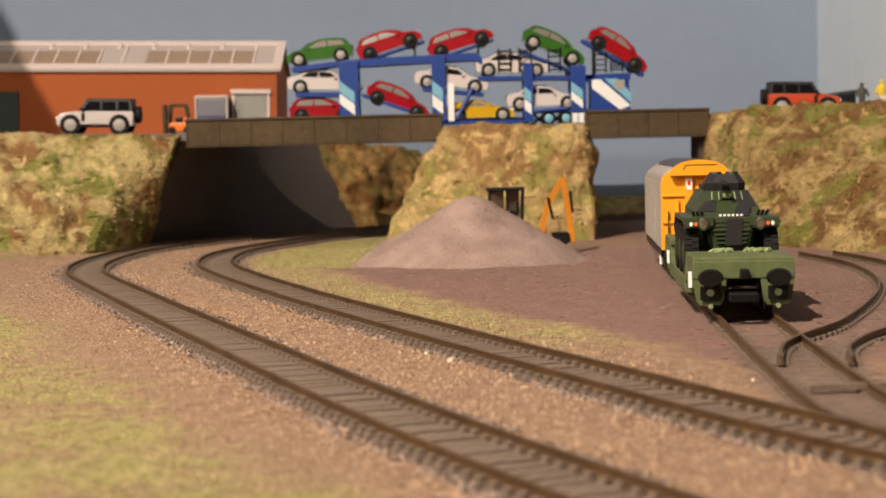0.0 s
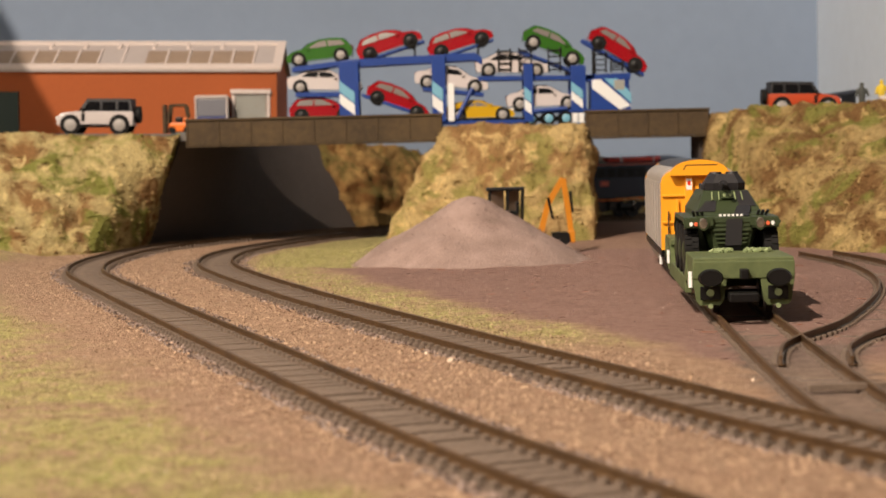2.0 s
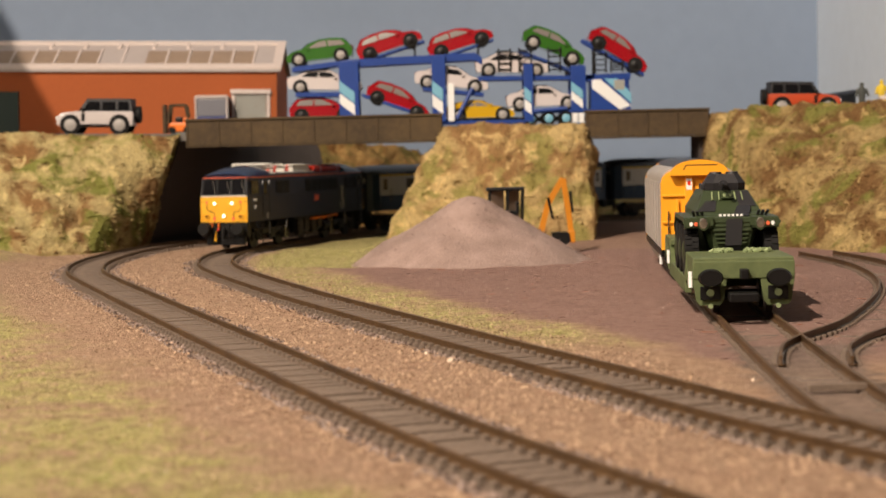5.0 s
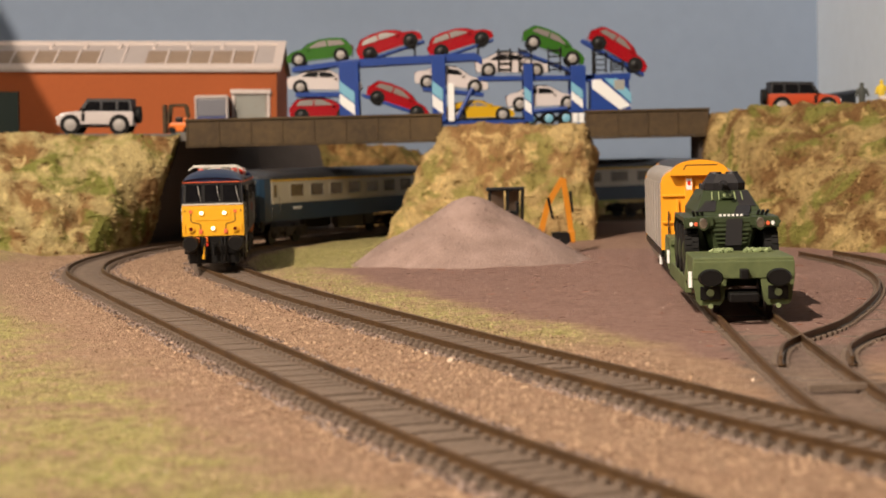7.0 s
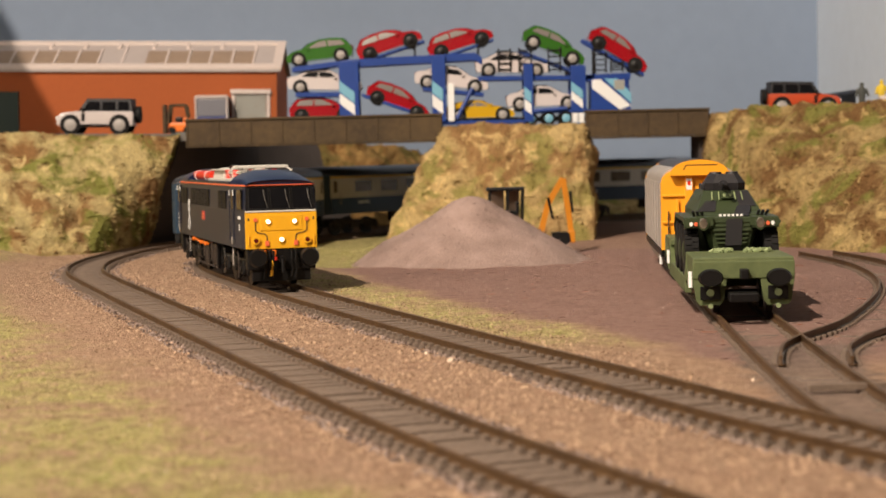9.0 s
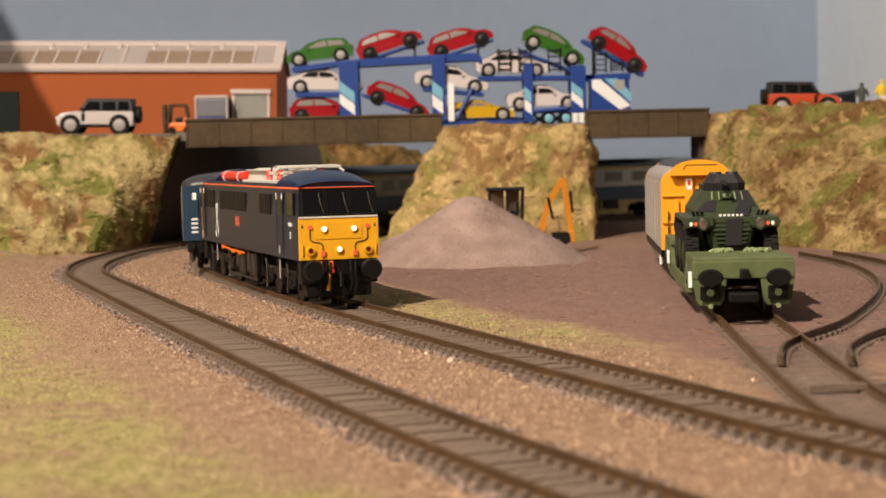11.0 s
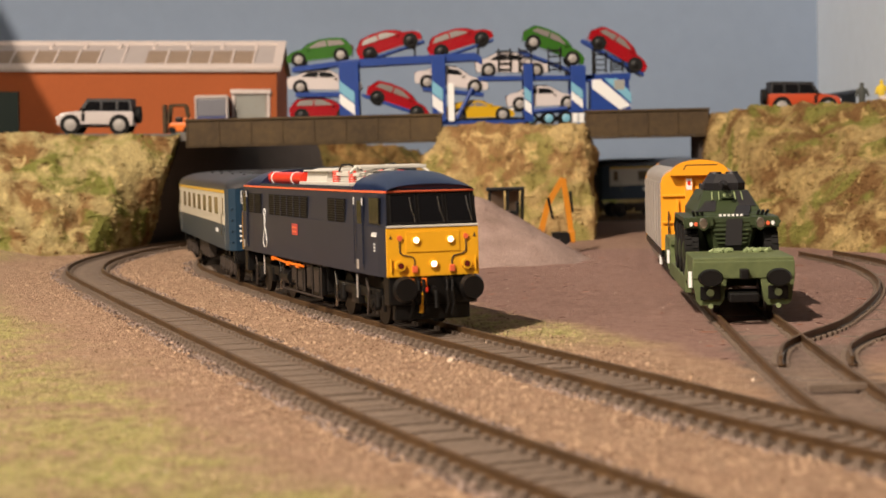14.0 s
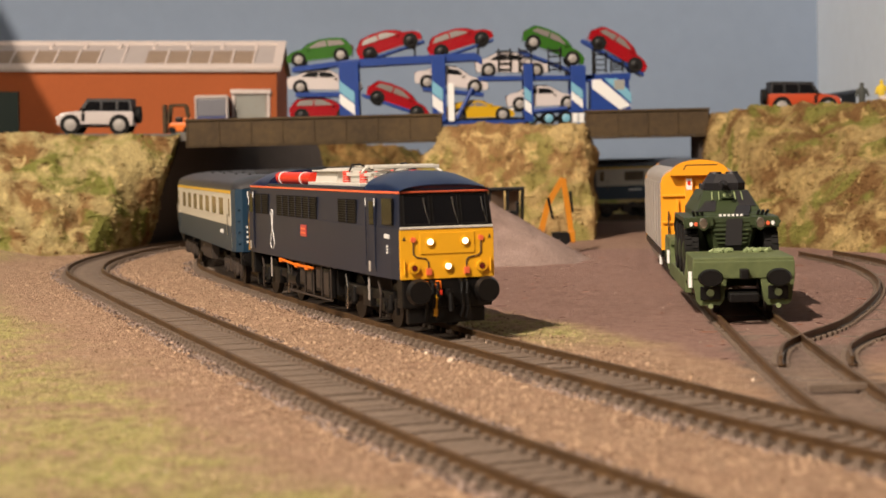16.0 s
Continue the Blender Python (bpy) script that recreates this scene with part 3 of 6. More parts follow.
def quad_plate(name, corners, depth, material, parent, label=""):
    """A thin solid plate on four corners, thickened along its normal."""
    c = [Vector(p) for p in corners]
    nrm = (c[1] - c[0]).cross(c[3] - c[0]).normalized() * depth
    bm = bm_new()
    loft(bm, [c, [p + nrm for p in c]])
    return part(name, bm, material, parent, label)


def side_plate(name, side, x, y0, y1, z0, z1, material, parent, depth=0.25, label=""):
    bm = bm_new()
    a, b = sorted((side * x, side * (x + depth)))
    box(bm, a, b, min(y0, y1), max(y0, y1), z0, z1, 0.06)
    return part(name, bm, material, parent, label)


def wheel_set(parent, y, r, half=9.0, w=2.2, material=None):
    bm = bm_new()
    for s in (-1, 1):
        cyl(bm, (s * (half - w * 0.5), y, r), (s * (half + w * 0.5), y, r), r, 24)
    cyl(bm, (-half, y, r), (half, y, r), 1.0, 10)
    return part("wheelset", bm, material or M_BLACK, parent, smooth=True)


def bogie(parent, yc, wb, r, hw, material, springs=True):
    """A bogie frame with axleboxes, springs and two wheelsets."""
    b = bm_new()
    for s in (-1, 1):
        box(b, s * hw - 1.0, s * hw + 1.0, yc - wb / 2 - 7, yc + wb / 2 + 7, r + 1.5, r + 5.0, 0.4)
        for e in (-1, 1):
            box(b, s * (hw + 0.6) - 1.1, s * (hw + 0.6) + 1.1, yc + e * wb / 2 - 2.6, yc + e * wb / 2 + 2.6, r - 2.4, r + 2.6, 0.4)
            cyl(b, (s * (hw + 1.6), yc + e * wb / 2, r), (s * (hw + 2.2), yc + e * wb / 2, r), 1.6, 12)
            if springs:
                for d in (-4.6, 4.6):
                    cyl(b, (s * (hw + 0.8), yc + e * wb / 2 + d, r - 1.0), (s * (hw + 0.8), yc + e * wb / 2 + d, r + 4.0), 1.2, 10)
        box(b, s * (hw + 0.5) - 1.2, s * (hw + 0.5) + 1.2, yc - 4.5, yc + 4.5, r - 1.5, r + 4.5, 0.5)
        box(b, s * hw - 0.6, s * hw + 0.6, yc - wb / 2 - 9.5, yc - wb / 2 - 7, r - 2.5, r + 3.0, 0.3)
        box(b, s * hw - 0.6, s * hw + 0.6, yc + wb / 2 + 7, yc + wb / 2 + 9.5, r - 2.5, r + 3.0, 0.3)
    fr = part("bogie", b, material, parent, "dusty black bogie frame", smooth=True)
    for e in (-1, 1):
        wheel_set(fr, yc + e * wb / 2, r)
    return fr


def make_loco():
    loco = thing("electric_locomotive", "dark navy electric locomotive with yellow cab end and lit headlights", "locomotive")
    HW, ZB, ZC, ZT = 16.7, 17.3, 45.0, 51.6
    F, R = -8.0, -226.0
    # body sides and ends below the cantrail
    bm = bm_new()
    rings = []
    for y, hw in ((F, 15.8), (F - 8, 16.3), (F - 24, HW), (-90, HW), (-150, HW), (R + 24, HW), (R + 8, 16.3), (R, 15.8)):
        lean = 1.8 if y == F else (-1.8 if y == R else 0.0)
        rings.append([(hw, y, ZB), (hw, y, 33.5), (hw - 0.1, y, 34), (hw - 0.75, y - lean, ZC), (-hw + 0.75, y - lean, ZC), (-hw + 0.1, y, 34), (-hw, y, 33.5), (-hw, y, ZB)])
    loft(bm, rings)
    body = part("body", bm, M_NAVY, loco, "dark navy body")
    # domed roof, well cut down in the middle
    for y0, y1, cab in ((F, -46, 1), (-188, R, -1)):
        bm = bm_new()
        rings = []
        ys = [y0, y0 - cab * 0.8, y0 - cab * 3, y0 - cab * 8, y0 - cab * 18, y1] if cab > 0 else [y0, y1 + 18, y1 + 8, y1 + 3, y1 + 0.8, y1]
        for y in ys:
            e = abs(y - (F if cab > 0 else R))
            k = min(1.0, (e / 18.0) ** 0.5) if e < 18 else 1.0
            hw = 15.05 + 0.9 * min(1, e / 24)
            top = ZC + 0.8 + (ZT - ZC - 0.8) * (0.06 + 0.94 * k)
            lean = 1.8 * cab if e < 0.5 else 0.0
            pts = []
            for i in range(15):
                a = math.pi * i / 14
                pts.append((hw * math.cos(a), y - lean, ZC + 0.2 + (top - ZC) * math.sin(a) ** 0.95))
            rings.append(pts + [(-hw + 0.2, y - lean, ZC + 0.05), (hw - 0.2, y - lean, ZC + 0.05)])
        loft(bm, rings)
        part("roof_dome", bm, M_ROOFBLUE, loco, "glossy blue roof dome", smooth=True)
    bm = bm_new()
    box(bm, -14.5, 14.5, -188, -46, ZC + 0.02, ZC + 1.4, 0.3)
    for s in (-1, 1):
        box(bm, s * 15.4 - 0.7, s * 15.4 + 0.7, -188, -46, ZC + 0.02, ZC + 1.6, 0.3)
    part("roof_well", bm, M_NAVY, loco)
    # red lining round the cantrail
    bm = bm_new()
    for s in (-1, 1):
        a, b = sorted((s * 15.95, s * 16.15))
        box(bm, a, b, R + 24, F - 24, ZC - 0.35, ZC + 0.35)
    part("lining", bm, M_REDLINE, loco, "thin orange-red lining")
    for y, s in ((F - 1.8, 1), (R + 1.8, -1)):
        bm = bm_new()
        box(bm, -15.1, 15.1, min(y, y + s * 0.35), max(y, y + s * 0.35), ZC - 0.3, ZC + 0.4)
        for e in (-1, 1):
            quad = [Vector((e * 15.1, y, ZC - 0.3)), Vector((e * 16.15, y - s * 22.2, ZC - 0.3)), Vector((e * 16.15, y - s * 22.2, ZC + 0.4)), Vector((e * 15.1, y, ZC + 0.4))]
            loft(bm, [quad, [q + Vector((e * 0.25, 0, 0)) for q in quad]])
        part("end_lining", bm, M_REDLINE, loco)
    for y, s in ((F, 1), (R, -1)):
        # yellow panel with a lip
        bm = bm_new()
        box(bm, -15.9, 15.9, min(y, y + s * 0.5), max(y, y + s * 0.5), ZB, 33.2, 0.25)
        panel = part("yellow_panel", bm, M_YELLOW, loco, "warning yellow cab end panel")
        bm = bm_new()
        box(bm, -15.7, 15.7, min(y, y + s * 0.75), max(y, y + s * 0.75), 33.3, 34.1, 0.2)
        part("window_ledge", bm, M_GREYB, panel)
        bm = bm_new()
        f0 = y + s * 0.5
        box(bm, -9.2, 9.2, min(f0, f0 + s * 0.25), max(f0, f0 + s * 0.25), 25.3, 32.0, 0.1)
        part("marker_panel", bm, M_YELLOW, panel)
        for x, z in ((-5.9, 29.2), (5.9, 29.2), (0, 21.3)):
            bm = bm_new()
            f1 = f0 + s * 0.25
            cyl(bm, (x, f0, z), (x, f1 + s * 0.5, z), 1.4, 20)
            part("lamp_bezel", bm, M_YELLOW, panel, smooth=True)
            bm = bm_new()
            cyl(bm, (x, f1 + s * 0.3, z), (x, f1 + s * 0.75, z), 0.95, 20)
            part("headlight", bm, M_LAMP if s > 0 else M_CHROME, panel, "round lit headlight" if s > 0 else "")
        for x in (-11.4, 11.4):
            bm = bm_new()
            cyl(bm, (x, f0, 21.0), (x, f0 + s * 1.0, 21.0), 1.75, 18)
            part("tail_lamp_housing", bm, M_YELLOW, panel, smooth=True)
            bm = bm_new()
            cyl(bm, (x, f0 + s * 0.8, 21.0), (x, f0 + s * 1.15, 21.0), 1.0, 16)
            part("tail_lamp", bm, M_TAIL, panel)
            e = -1 if x < 0 else 1
            bm = bm_new()
            cyl(bm, (x, f0, 30.0), (x, f0 + s * 0.5, 30.0), 0.9, 14)
            part("lamp_bracket", bm, M_REDLINE, panel)
            bm = bm_new()
            for a, b in (((x, 29), (x, 25.4)), ((x, 25.4), (x - e * 1.0, 24.4)), ((x - e * 1.0, 24.4), (x - e * 4.2, 23.8)), ((x - e * 4.2, 23.8), (x - e * 5.0, 22.8)), ((x - e * 5.0, 22.8), (x - e * 5.0, 20.6))):
                cyl(bm, (a[0], f0 + s * 0.1, a[1]), (b[0], f0 + s * 0.1, b[1]), 0.24, 6)
            part("cable", bm, M_BRIDGE, panel)
            bm = bm_new()
            box(bm, x - e * 5.0 - 0.9, x - e * 5.0 + 0.9, min(f0, f0 + s * 0.7), max(f0, f0 + s * 0.7), 18.6, 20.8, 0.2)
            part("socket", bm, M_REDLINE, panel)
            bm = bm_new()
            cyl(bm, (x + e * 3.1, f0 + s * 0.5, 19.2), (x + e * 3.1, f0 + s * 0.5, 23.4), 0.28, 8)
            part("handrail", bm, M_YELLOW, panel)
            bm = bm_new()
            prism(bm, [(x + e * 3.0 - 0.55, 29.8), (x + e * 3.0 + 0.55, 29.8), (x + e * 3.0, 31.2)], min(f0, f0 + s * 0.12), max(f0, f0 + s * 0.12))
            part("notice", bm, M_BRIDGE, panel, "small dark warning triangle")
        bm = bm_new()
        q = [Vector((-15.5, y, 34.15)), Vector((15.5, y, 34.15)), Vector((14.9, y - s * 1.8, 44.75)), Vector((-14.9, y - s * 1.8, 44.75))]
        loft(bm, [q, [p + Vector((0, s * 0.1, 0)) for p in q]])
        part("window_surround", bm, M_BLACK, loco, "black windscreen surround")
        # three windscreen panes, leaning back
        for x0, x1 in ((-14.3, -5.2), (-4.5, 4.5), (5.2, 14.3)):
            q = [(x0, y + s * 0.12, 34.6), (x1, y + s * 0.12, 34.6), (x1 * 0.975, y - s * 1.72, 44.2), (x0 * 0.975, y - s * 1.72, 44.2)]
            q = q if s > 0 else q[::-1]
            pane = quad_plate("windscreen", q, -0.2, M_GLASS, loco, "dark cab windscreen")
            bm = bm_new()
            Q = [Vector(p) + Vector((0, s * 0.2, 0)) for p in q]
            c = sum(Q, Vector()) / 4
            Q = [c + (p - c) * 0.965 for p in Q]
            for a, b in zip(Q, Q[1:] + Q[:1]):
                cyl(bm, a, b, 0.26, 6)
            part("window_seal", bm, M_BLACK, pane)
            bm = bm_new()
            cyl(bm, (x0 + 0.6, y + s * 0.5, 35.0), (x0 + 2.2, y - s * 0.8, 42.2), 0.16, 6)
            cyl(bm, (x0 + 1.6, y - s * 0.1, 38.5), (x0 + 2.2, y - s * 0.8, 43.2), 0.24, 6)
            part("wiper", bm, M_CHROME, pane)
        # buffer beam, buffers, coupling and brake pipes
        bm = bm_new()
        box(bm, -15.2, 15.2, min(y, y - s * 6), max(y, y - s * 6), 8.0, 17.95, 0.6)
        box(bm, -13.0, 13.0, min(y - s * 1, y - s * 4), max(y - s * 1, y - s * 4), 3.0, 8.2, 0.5)
        beam = part("buffer_beam", bm, M_BLACK, loco)
        for x in (-11.4, 11.4):
            bm = bm_new()
            cyl(bm, (x, y - s * 1, 13.6), (x, y + s * 4.6, 13.6), 2.2, 18)
            cyl(bm, (x, y + s * 5.6, 13.6), (x, y + s * 7.6, 13.6), 4.3, 26, 3.6)
            cyl(bm, (x, y + s * 4.6, 13.6), (x, y + s * 5.7, 13.6), 1.6, 14)
            part("buffer", bm, M_BLACK, beam, smooth=True)
        bm = bm_new()
        cyl(bm, (0, y, 12.6), (0, y + s * 3.4, 12.6), 1.5, 12)
        cyl(bm, (0, y + s * 3.0, 12.8), (0, y + s * 3.4, 7.0), 0.9, 10)
        part("coupling_hook", bm, M_BLACK, beam)
        for x, m, z1 in ((4.0, M_BLACK, 4.5), (5.6, M_BLACK, 5.5), (-4.2, M_BLACK, 5.0), (-6.0, M_BLACK, 4.5), (8.0, M_BLACK, 4.2)):
            bm = bm_new()
            pts = [(x, y, 16.5), (x, y + s * 2.4, 16.0), (x + 0.3, y + s * 3.0, 12.5), (x - 0.3, y + s * 2.6, 8.5), (x + 0.4, y + s * 1.8, z1)]
            for a, b in zip(pts[:-1], pts[1:]):
                cyl(bm, a, b, 0.55, 8)
            part("brake_pipe", bm, m, beam, smooth=True)
        bm = bm_new()
        cyl(bm, (4.2, y + s * 2.9, 14.0), (5.0, y + s * 2.9, 8.0), 0.4, 8)
        cyl(bm, (5.0, y + s * 2.9, 8.0), (5.2, y + s * 2.9, 5.6), 0.75, 8)
        part("air_pipe", bm, M_YELLOW, beam, "thin yellow air pipe")
        bm = bm_new()
        box(bm, 2.6, 3.9, min(y + s * 1.8, y + s * 3.0), max(y + s * 1.8, y + s * 3.0), 12.2, 13.8, 0.3)
        part("red_cock", bm, M_RED, beam)
        for x, m in ((3.6, M_ORANGE), (8.0, M_ORANGE)):
            bm = bm_new()
            box(bm, x - 0.8, x + 0.8, min(y + s * 0.3, y + s * 2.4), max(y + s * 0.3, y + s * 2.4), 14.2, 16.8, 0.3)
            part("pipe_cock", bm, m, beam)
    # bodyside fittings
    for s in (-1, 1):
        for y0, y1 in ((-54, -77), (-107, -170), (-185, -208)):
            n = max(1, round(abs(y1 - y0) / 11))
            g = side_plate("grille", s, HW - 0.35, y0, y1, 34.0, 42.2, M_GRILLE, loco, 0.45, "black louvred grille")
            for k in range(9):
                bm = bm_new()
                z = 34.6 + k * 0.85
                a, b = sorted((s * (HW + 0.05), s * (HW + 0.3)))
                box(bm, a, b, y1 + 0.5, y0 - 0.5, z, z + 0.35)
                part("louvre", bm, M_BLACK, g)
            for k in range(1, n):
                bm = bm_new()
                yy = y0 + (y1 - y0) * k / n
                a, b = sorted((s * (HW + 0.05), s * (HW + 0.4)))
                box(bm, a, b, yy - 0.35, yy + 0.35, 34.0, 42.2)
                part("mullion", bm, M_NAVY, g)
        for y0 in (-31, -211):
            d = side_plate("cab_door", s, HW - 0.25, y0, y0 - 8.5, 19.0, 43.0, M_NAVY, loco, 0.4)
            side_plate("door_window", s, HW + 0.1, y0 - 1.6, y0 - 6.9, 34.2, 42.0, M_GLASS, d, 0.2)
            for yy in (y0 + 0.9, y0 - 9.4):
                bm = bm_new()
                cyl(bm, (s * (HW + 0.6), yy, 20.5), (s * (HW + 0.6), yy, 40.0), 0.18, 8)
                rail_bar = part("handrail", bm, M_NAVY, d)
                bm = bm_new()
                cyl(bm, (s * (HW + 0.6), yy, 40.5), (s * (HW + 0.6), yy, 43.0), 0.2, 8)
                part("grip", bm, M_WHITE, rail_bar, "short white handrail grip")
            side_plate("step_plate", s, HW + 0.1, y0 - 6.0, y0 - 8.2, 18.6, 22.0, M_VANGREY, d, 0.2)
        for y0, y1 in ((-13.0, -24.0), (-221, -213.6)):
            side_plate("cab_side_window", s, HW - 0.75, y0, y1, 34.6, 43.2, M_GLASS, loco, 0.8, "dark cab side window")
        side_plate("nameplate", s, HW, -122.5, -131.0, 27.0, 31.4, M_PLATE, loco, 0.3, "small red plate with pale bars")
        bm = bm_new()
        for k in range(2):
            a, b = sorted((s * (HW + 0.28), s * (HW + 0.4)))
            box(bm, a, b, -130.2, -123.3, 28.0 + k * 1.6, 28.7 + k * 1.6)
        part("plate_bars", bm, M_REDLINE, loco)
        bm = bm_new()
        # two strands that cross and curl, drawn as thin raised lines
        for sign in (-1, 1):
            strand = []
            for q in range(25):
                z = 20.2 + q * 0.66
                wide = 0.5 + 1.7 * max(0.0, 1 - (z - 20.2) / 9.0) + 0.5 * math.sin(q * 0.5) ** 2
                strand.append((s * (HW + 0.05), -178.5 + sign * 1.7 * wide * math.sin(0.32 * (z - 19.0)), z))
            for pa, pb in zip(strand[:-1], strand[1:]):
                cyl(bm, pa, pb, 0.22, 5)
        part("emblem", bm, M_WHITE, loco, "white curling emblem")
        bm = bm_new()
        a, b = sorted((s * (HW - 0.3), s * (HW + 0.12)))
        for k in range(4):
            box(bm, a, b, -21.4 + k * 1.3, -20.5 + k * 1.3, 30.2, 31.6)
        for k in range(3):
            box(bm, a, b, -19.2, -18.4, 25.4 + k * 1.0, 26.0 + k * 1.0)
        part("number_bars", bm, M_WHITE, loco)
        # underframe
        bm = bm_new()
        box(bm, s * 10.5 - 2.6, s * 10.5 + 2.6, -141, -94, 6.5, 17.2, 0.6)
        part("equipment_box", bm, M_BLACK, loco)
        for ya, yb, za, zb, xo in ((-104, -95, 5.5, 16.0, 14.2), (-116, -108, 7.0, 16.4, 13.8), (-128, -119, 5.8, 14.6, 14.4), (-140, -132, 8.0, 16.6, 13.9)):
            bm = bm_new()
            box(bm, s * xo - 1.5, s * xo + 1.5, ya, yb, za, zb, 0.4)
            case = part("case", bm, M_BLACK, loco)
            bm = bm_new()
            box(bm, s * (xo + 1.5) - 0.12, s * (xo + 1.5) + 0.12, ya + 1.2, yb - 1.2, za + 1.2, zb - 1.4, 0.1)
            part("lid", bm, M_BOGIE, case)
        bm = bm_new()
        cyl(bm, (s * 13.2, -156, 9.5), (s * 13.2, -144, 9.5), 3.0, 16)
        part("air_reservoir", bm, M_BLACK, loco, smooth=True)
        bm = bm_new()
        for zz in (4.9, 17.1):
            cyl(bm, (s * 15.6, -156, zz), (s * 15.6, -92, zz), 0.42, 6)
        for yy in (-152, -131, -118, -106, -93):
            cyl(bm, (s * 15.6, yy, 4.9), (s * 15.6, yy, 17.1), 0.3, 6)
        part("pipe_run", bm, M_BOGIE, loco)
        for yy in (-34, -74, -160, -204):
            bm = bm_new()
            cyl(bm, (s * 14.9, yy, 3.4), (s * 14.9, yy + 1.5, 11.0), 0.4, 6)
            cyl(bm, (s * 14.9, yy + 1.5, 11.0), (s * 14.9, yy - 1.0, 15.5), 0.4, 6)
            part("sand_pipe", bm, M_CHROME if yy in (-74, -160) else M_BOGIE, loco)
        bm = bm_new()
        pts = [(s * 16.2, -117, 15.4), (s * 16.3, -143, 15.4), (s * 16.2, -168, 16.4)]
        for a, b in zip(pts[:-1], pts[1:]):
            cyl(bm, a, b, 0.5, 8)
        for p in ((s * 16.2, -125, 15.3), (s * 16.2, -141, 15.4), (s * 16.2, -166, 16.3)):
            box(bm, p[0] - 0.8, p[0] + 0.8, p[1] - 1.8, p[1] + 1.8, p[2] - 1.0, p[2] + 0.7, 0.3)
        part("hose", bm, M_ORANGE, loco, "orange cable hose under the body", smooth=True)
        for yy in (-44, -186):
            bm = bm_new()
            for e in (-1, 1):
                cyl(bm, (s * 15.6, yy + e * 0.6, 8.5), (s * 15.6, yy + e * 0.6, 16.5), 0.18, 6)
            for k in range(6):
                cyl(bm, (s * 15.6, yy - 0.6, 9 + k * 1.35), (s * 15.6, yy + 0.6, 9 + k * 1.35), 0.18, 6)
            part("ladder", bm, M_VANGREY, loco)
    for yc in (-52, -182):
        bogie(loco, yc, 43, 7.4, 12.6, M_BLACK)
    # roof equipment
    bm = bm_new()
    cyl(bm, (-10, -190, ZC + 3.6), (-10, -134, ZC + 3.6), 2.5, 18)
    cyl(bm, (10, -190, ZC + 3.6), (10, -134, ZC + 3.6), 2.5, 18)
    tank = part("air_tank", bm, M_RED, loco, "bright red roof tank", smooth=True)
    bm = bm_new()
    for x in (-10, 10):
        for yy in (-182, -148):
            cyl(bm, (x, yy - 0.5, ZC + 3.6), (x, yy + 0.5, ZC + 3.6), 2.75, 18)
    part("strap", bm, M_WHITE, tank)
    bm = bm_new()
    prism(bm, [(-11, ZC + 1.4), (11, ZC + 1.4), (10, ZC + 6.6), (6, ZC + 7.6), (-6, ZC + 7.6), (-10, ZC + 6.6)], -130, -100)
    box(bm, -13, 13, -133, -62, ZC + 1.3, ZC + 2.6, 0.3)
    box(bm, -11.6, 11.6, -131.5, -98.5, ZC + 6.4, ZC + 7.0, 0.2)
    part("transformer_cover", bm, M_GREYB, loco, "pale grey roof equipment cover")
    for x, yy in ((-9, -92), (9, -92), (9, -70), (-9, -70), (0, -82)):
        bm = bm_new()
        for k in range(6):
            cyl(bm, (x, yy, ZC + 1.5 + k * 0.9), (x, yy, ZC + 2.2 + k * 0.9), 1.7, 14, 1.25)
        part("insulator", bm, M_RED, loco, "red ribbed insulator", smooth=True)
    bm = bm_new()
    zt = ZC + 5.4
    for x in (-8.5, 8.5):
        box(bm, x - 0.9, x + 0.9, -92, -46, zt - 0.6, zt + 0.5, 0.2)
    for yy in (-90, -76, -64, -54):
        box(bm, -9.5, 9.5, yy - 0.9, yy + 0.9, zt - 0.4, zt + 0.8, 0.2)
    for e in (-1, 1):
        cyl(bm, (e * 8, -86, zt + 0.8), (e * 3, -52, zt + 2.4), 0.6, 8)
        cyl(bm, (e * 3, -52, zt + 2.4), (e * 8, -84, zt + 3.0), 0.45, 8)
    box(bm, -12, 12, -58, -55, zt + 2.2, zt + 3.4, 0.3)
    box(bm, -12, 12, -52, -49, zt + 2.0, zt + 3.2, 0.3)
    for e in (-1, 1):
        cyl(bm, (e * 12, -56, zt + 2.6), (e * 14.5, -54, zt + 0.6), 0.5, 8)
    box(bm, -4, 4, -70, -56, zt - 1.0, zt + 1.2, 0.4)
    part("pantograph", bm, M_GREYB, loco, "folded pale grey pantograph")
    bm = bm_new()
    for e in (-1, 1):
        pts = [(e * 8.5, -90, ZC + 6.6), (e * 9.2, -84, ZC + 8.8), (e * 8.6, -76, ZC + 9.0), (e * 6, -68, ZC + 7.0)]
        for a, b in zip(pts[:-1], pts[1:]):
            cyl(bm, a, b, 0.35, 8)
    part("busbar", bm, M_BLACK, loco)
    return loco


loco = make_loco()


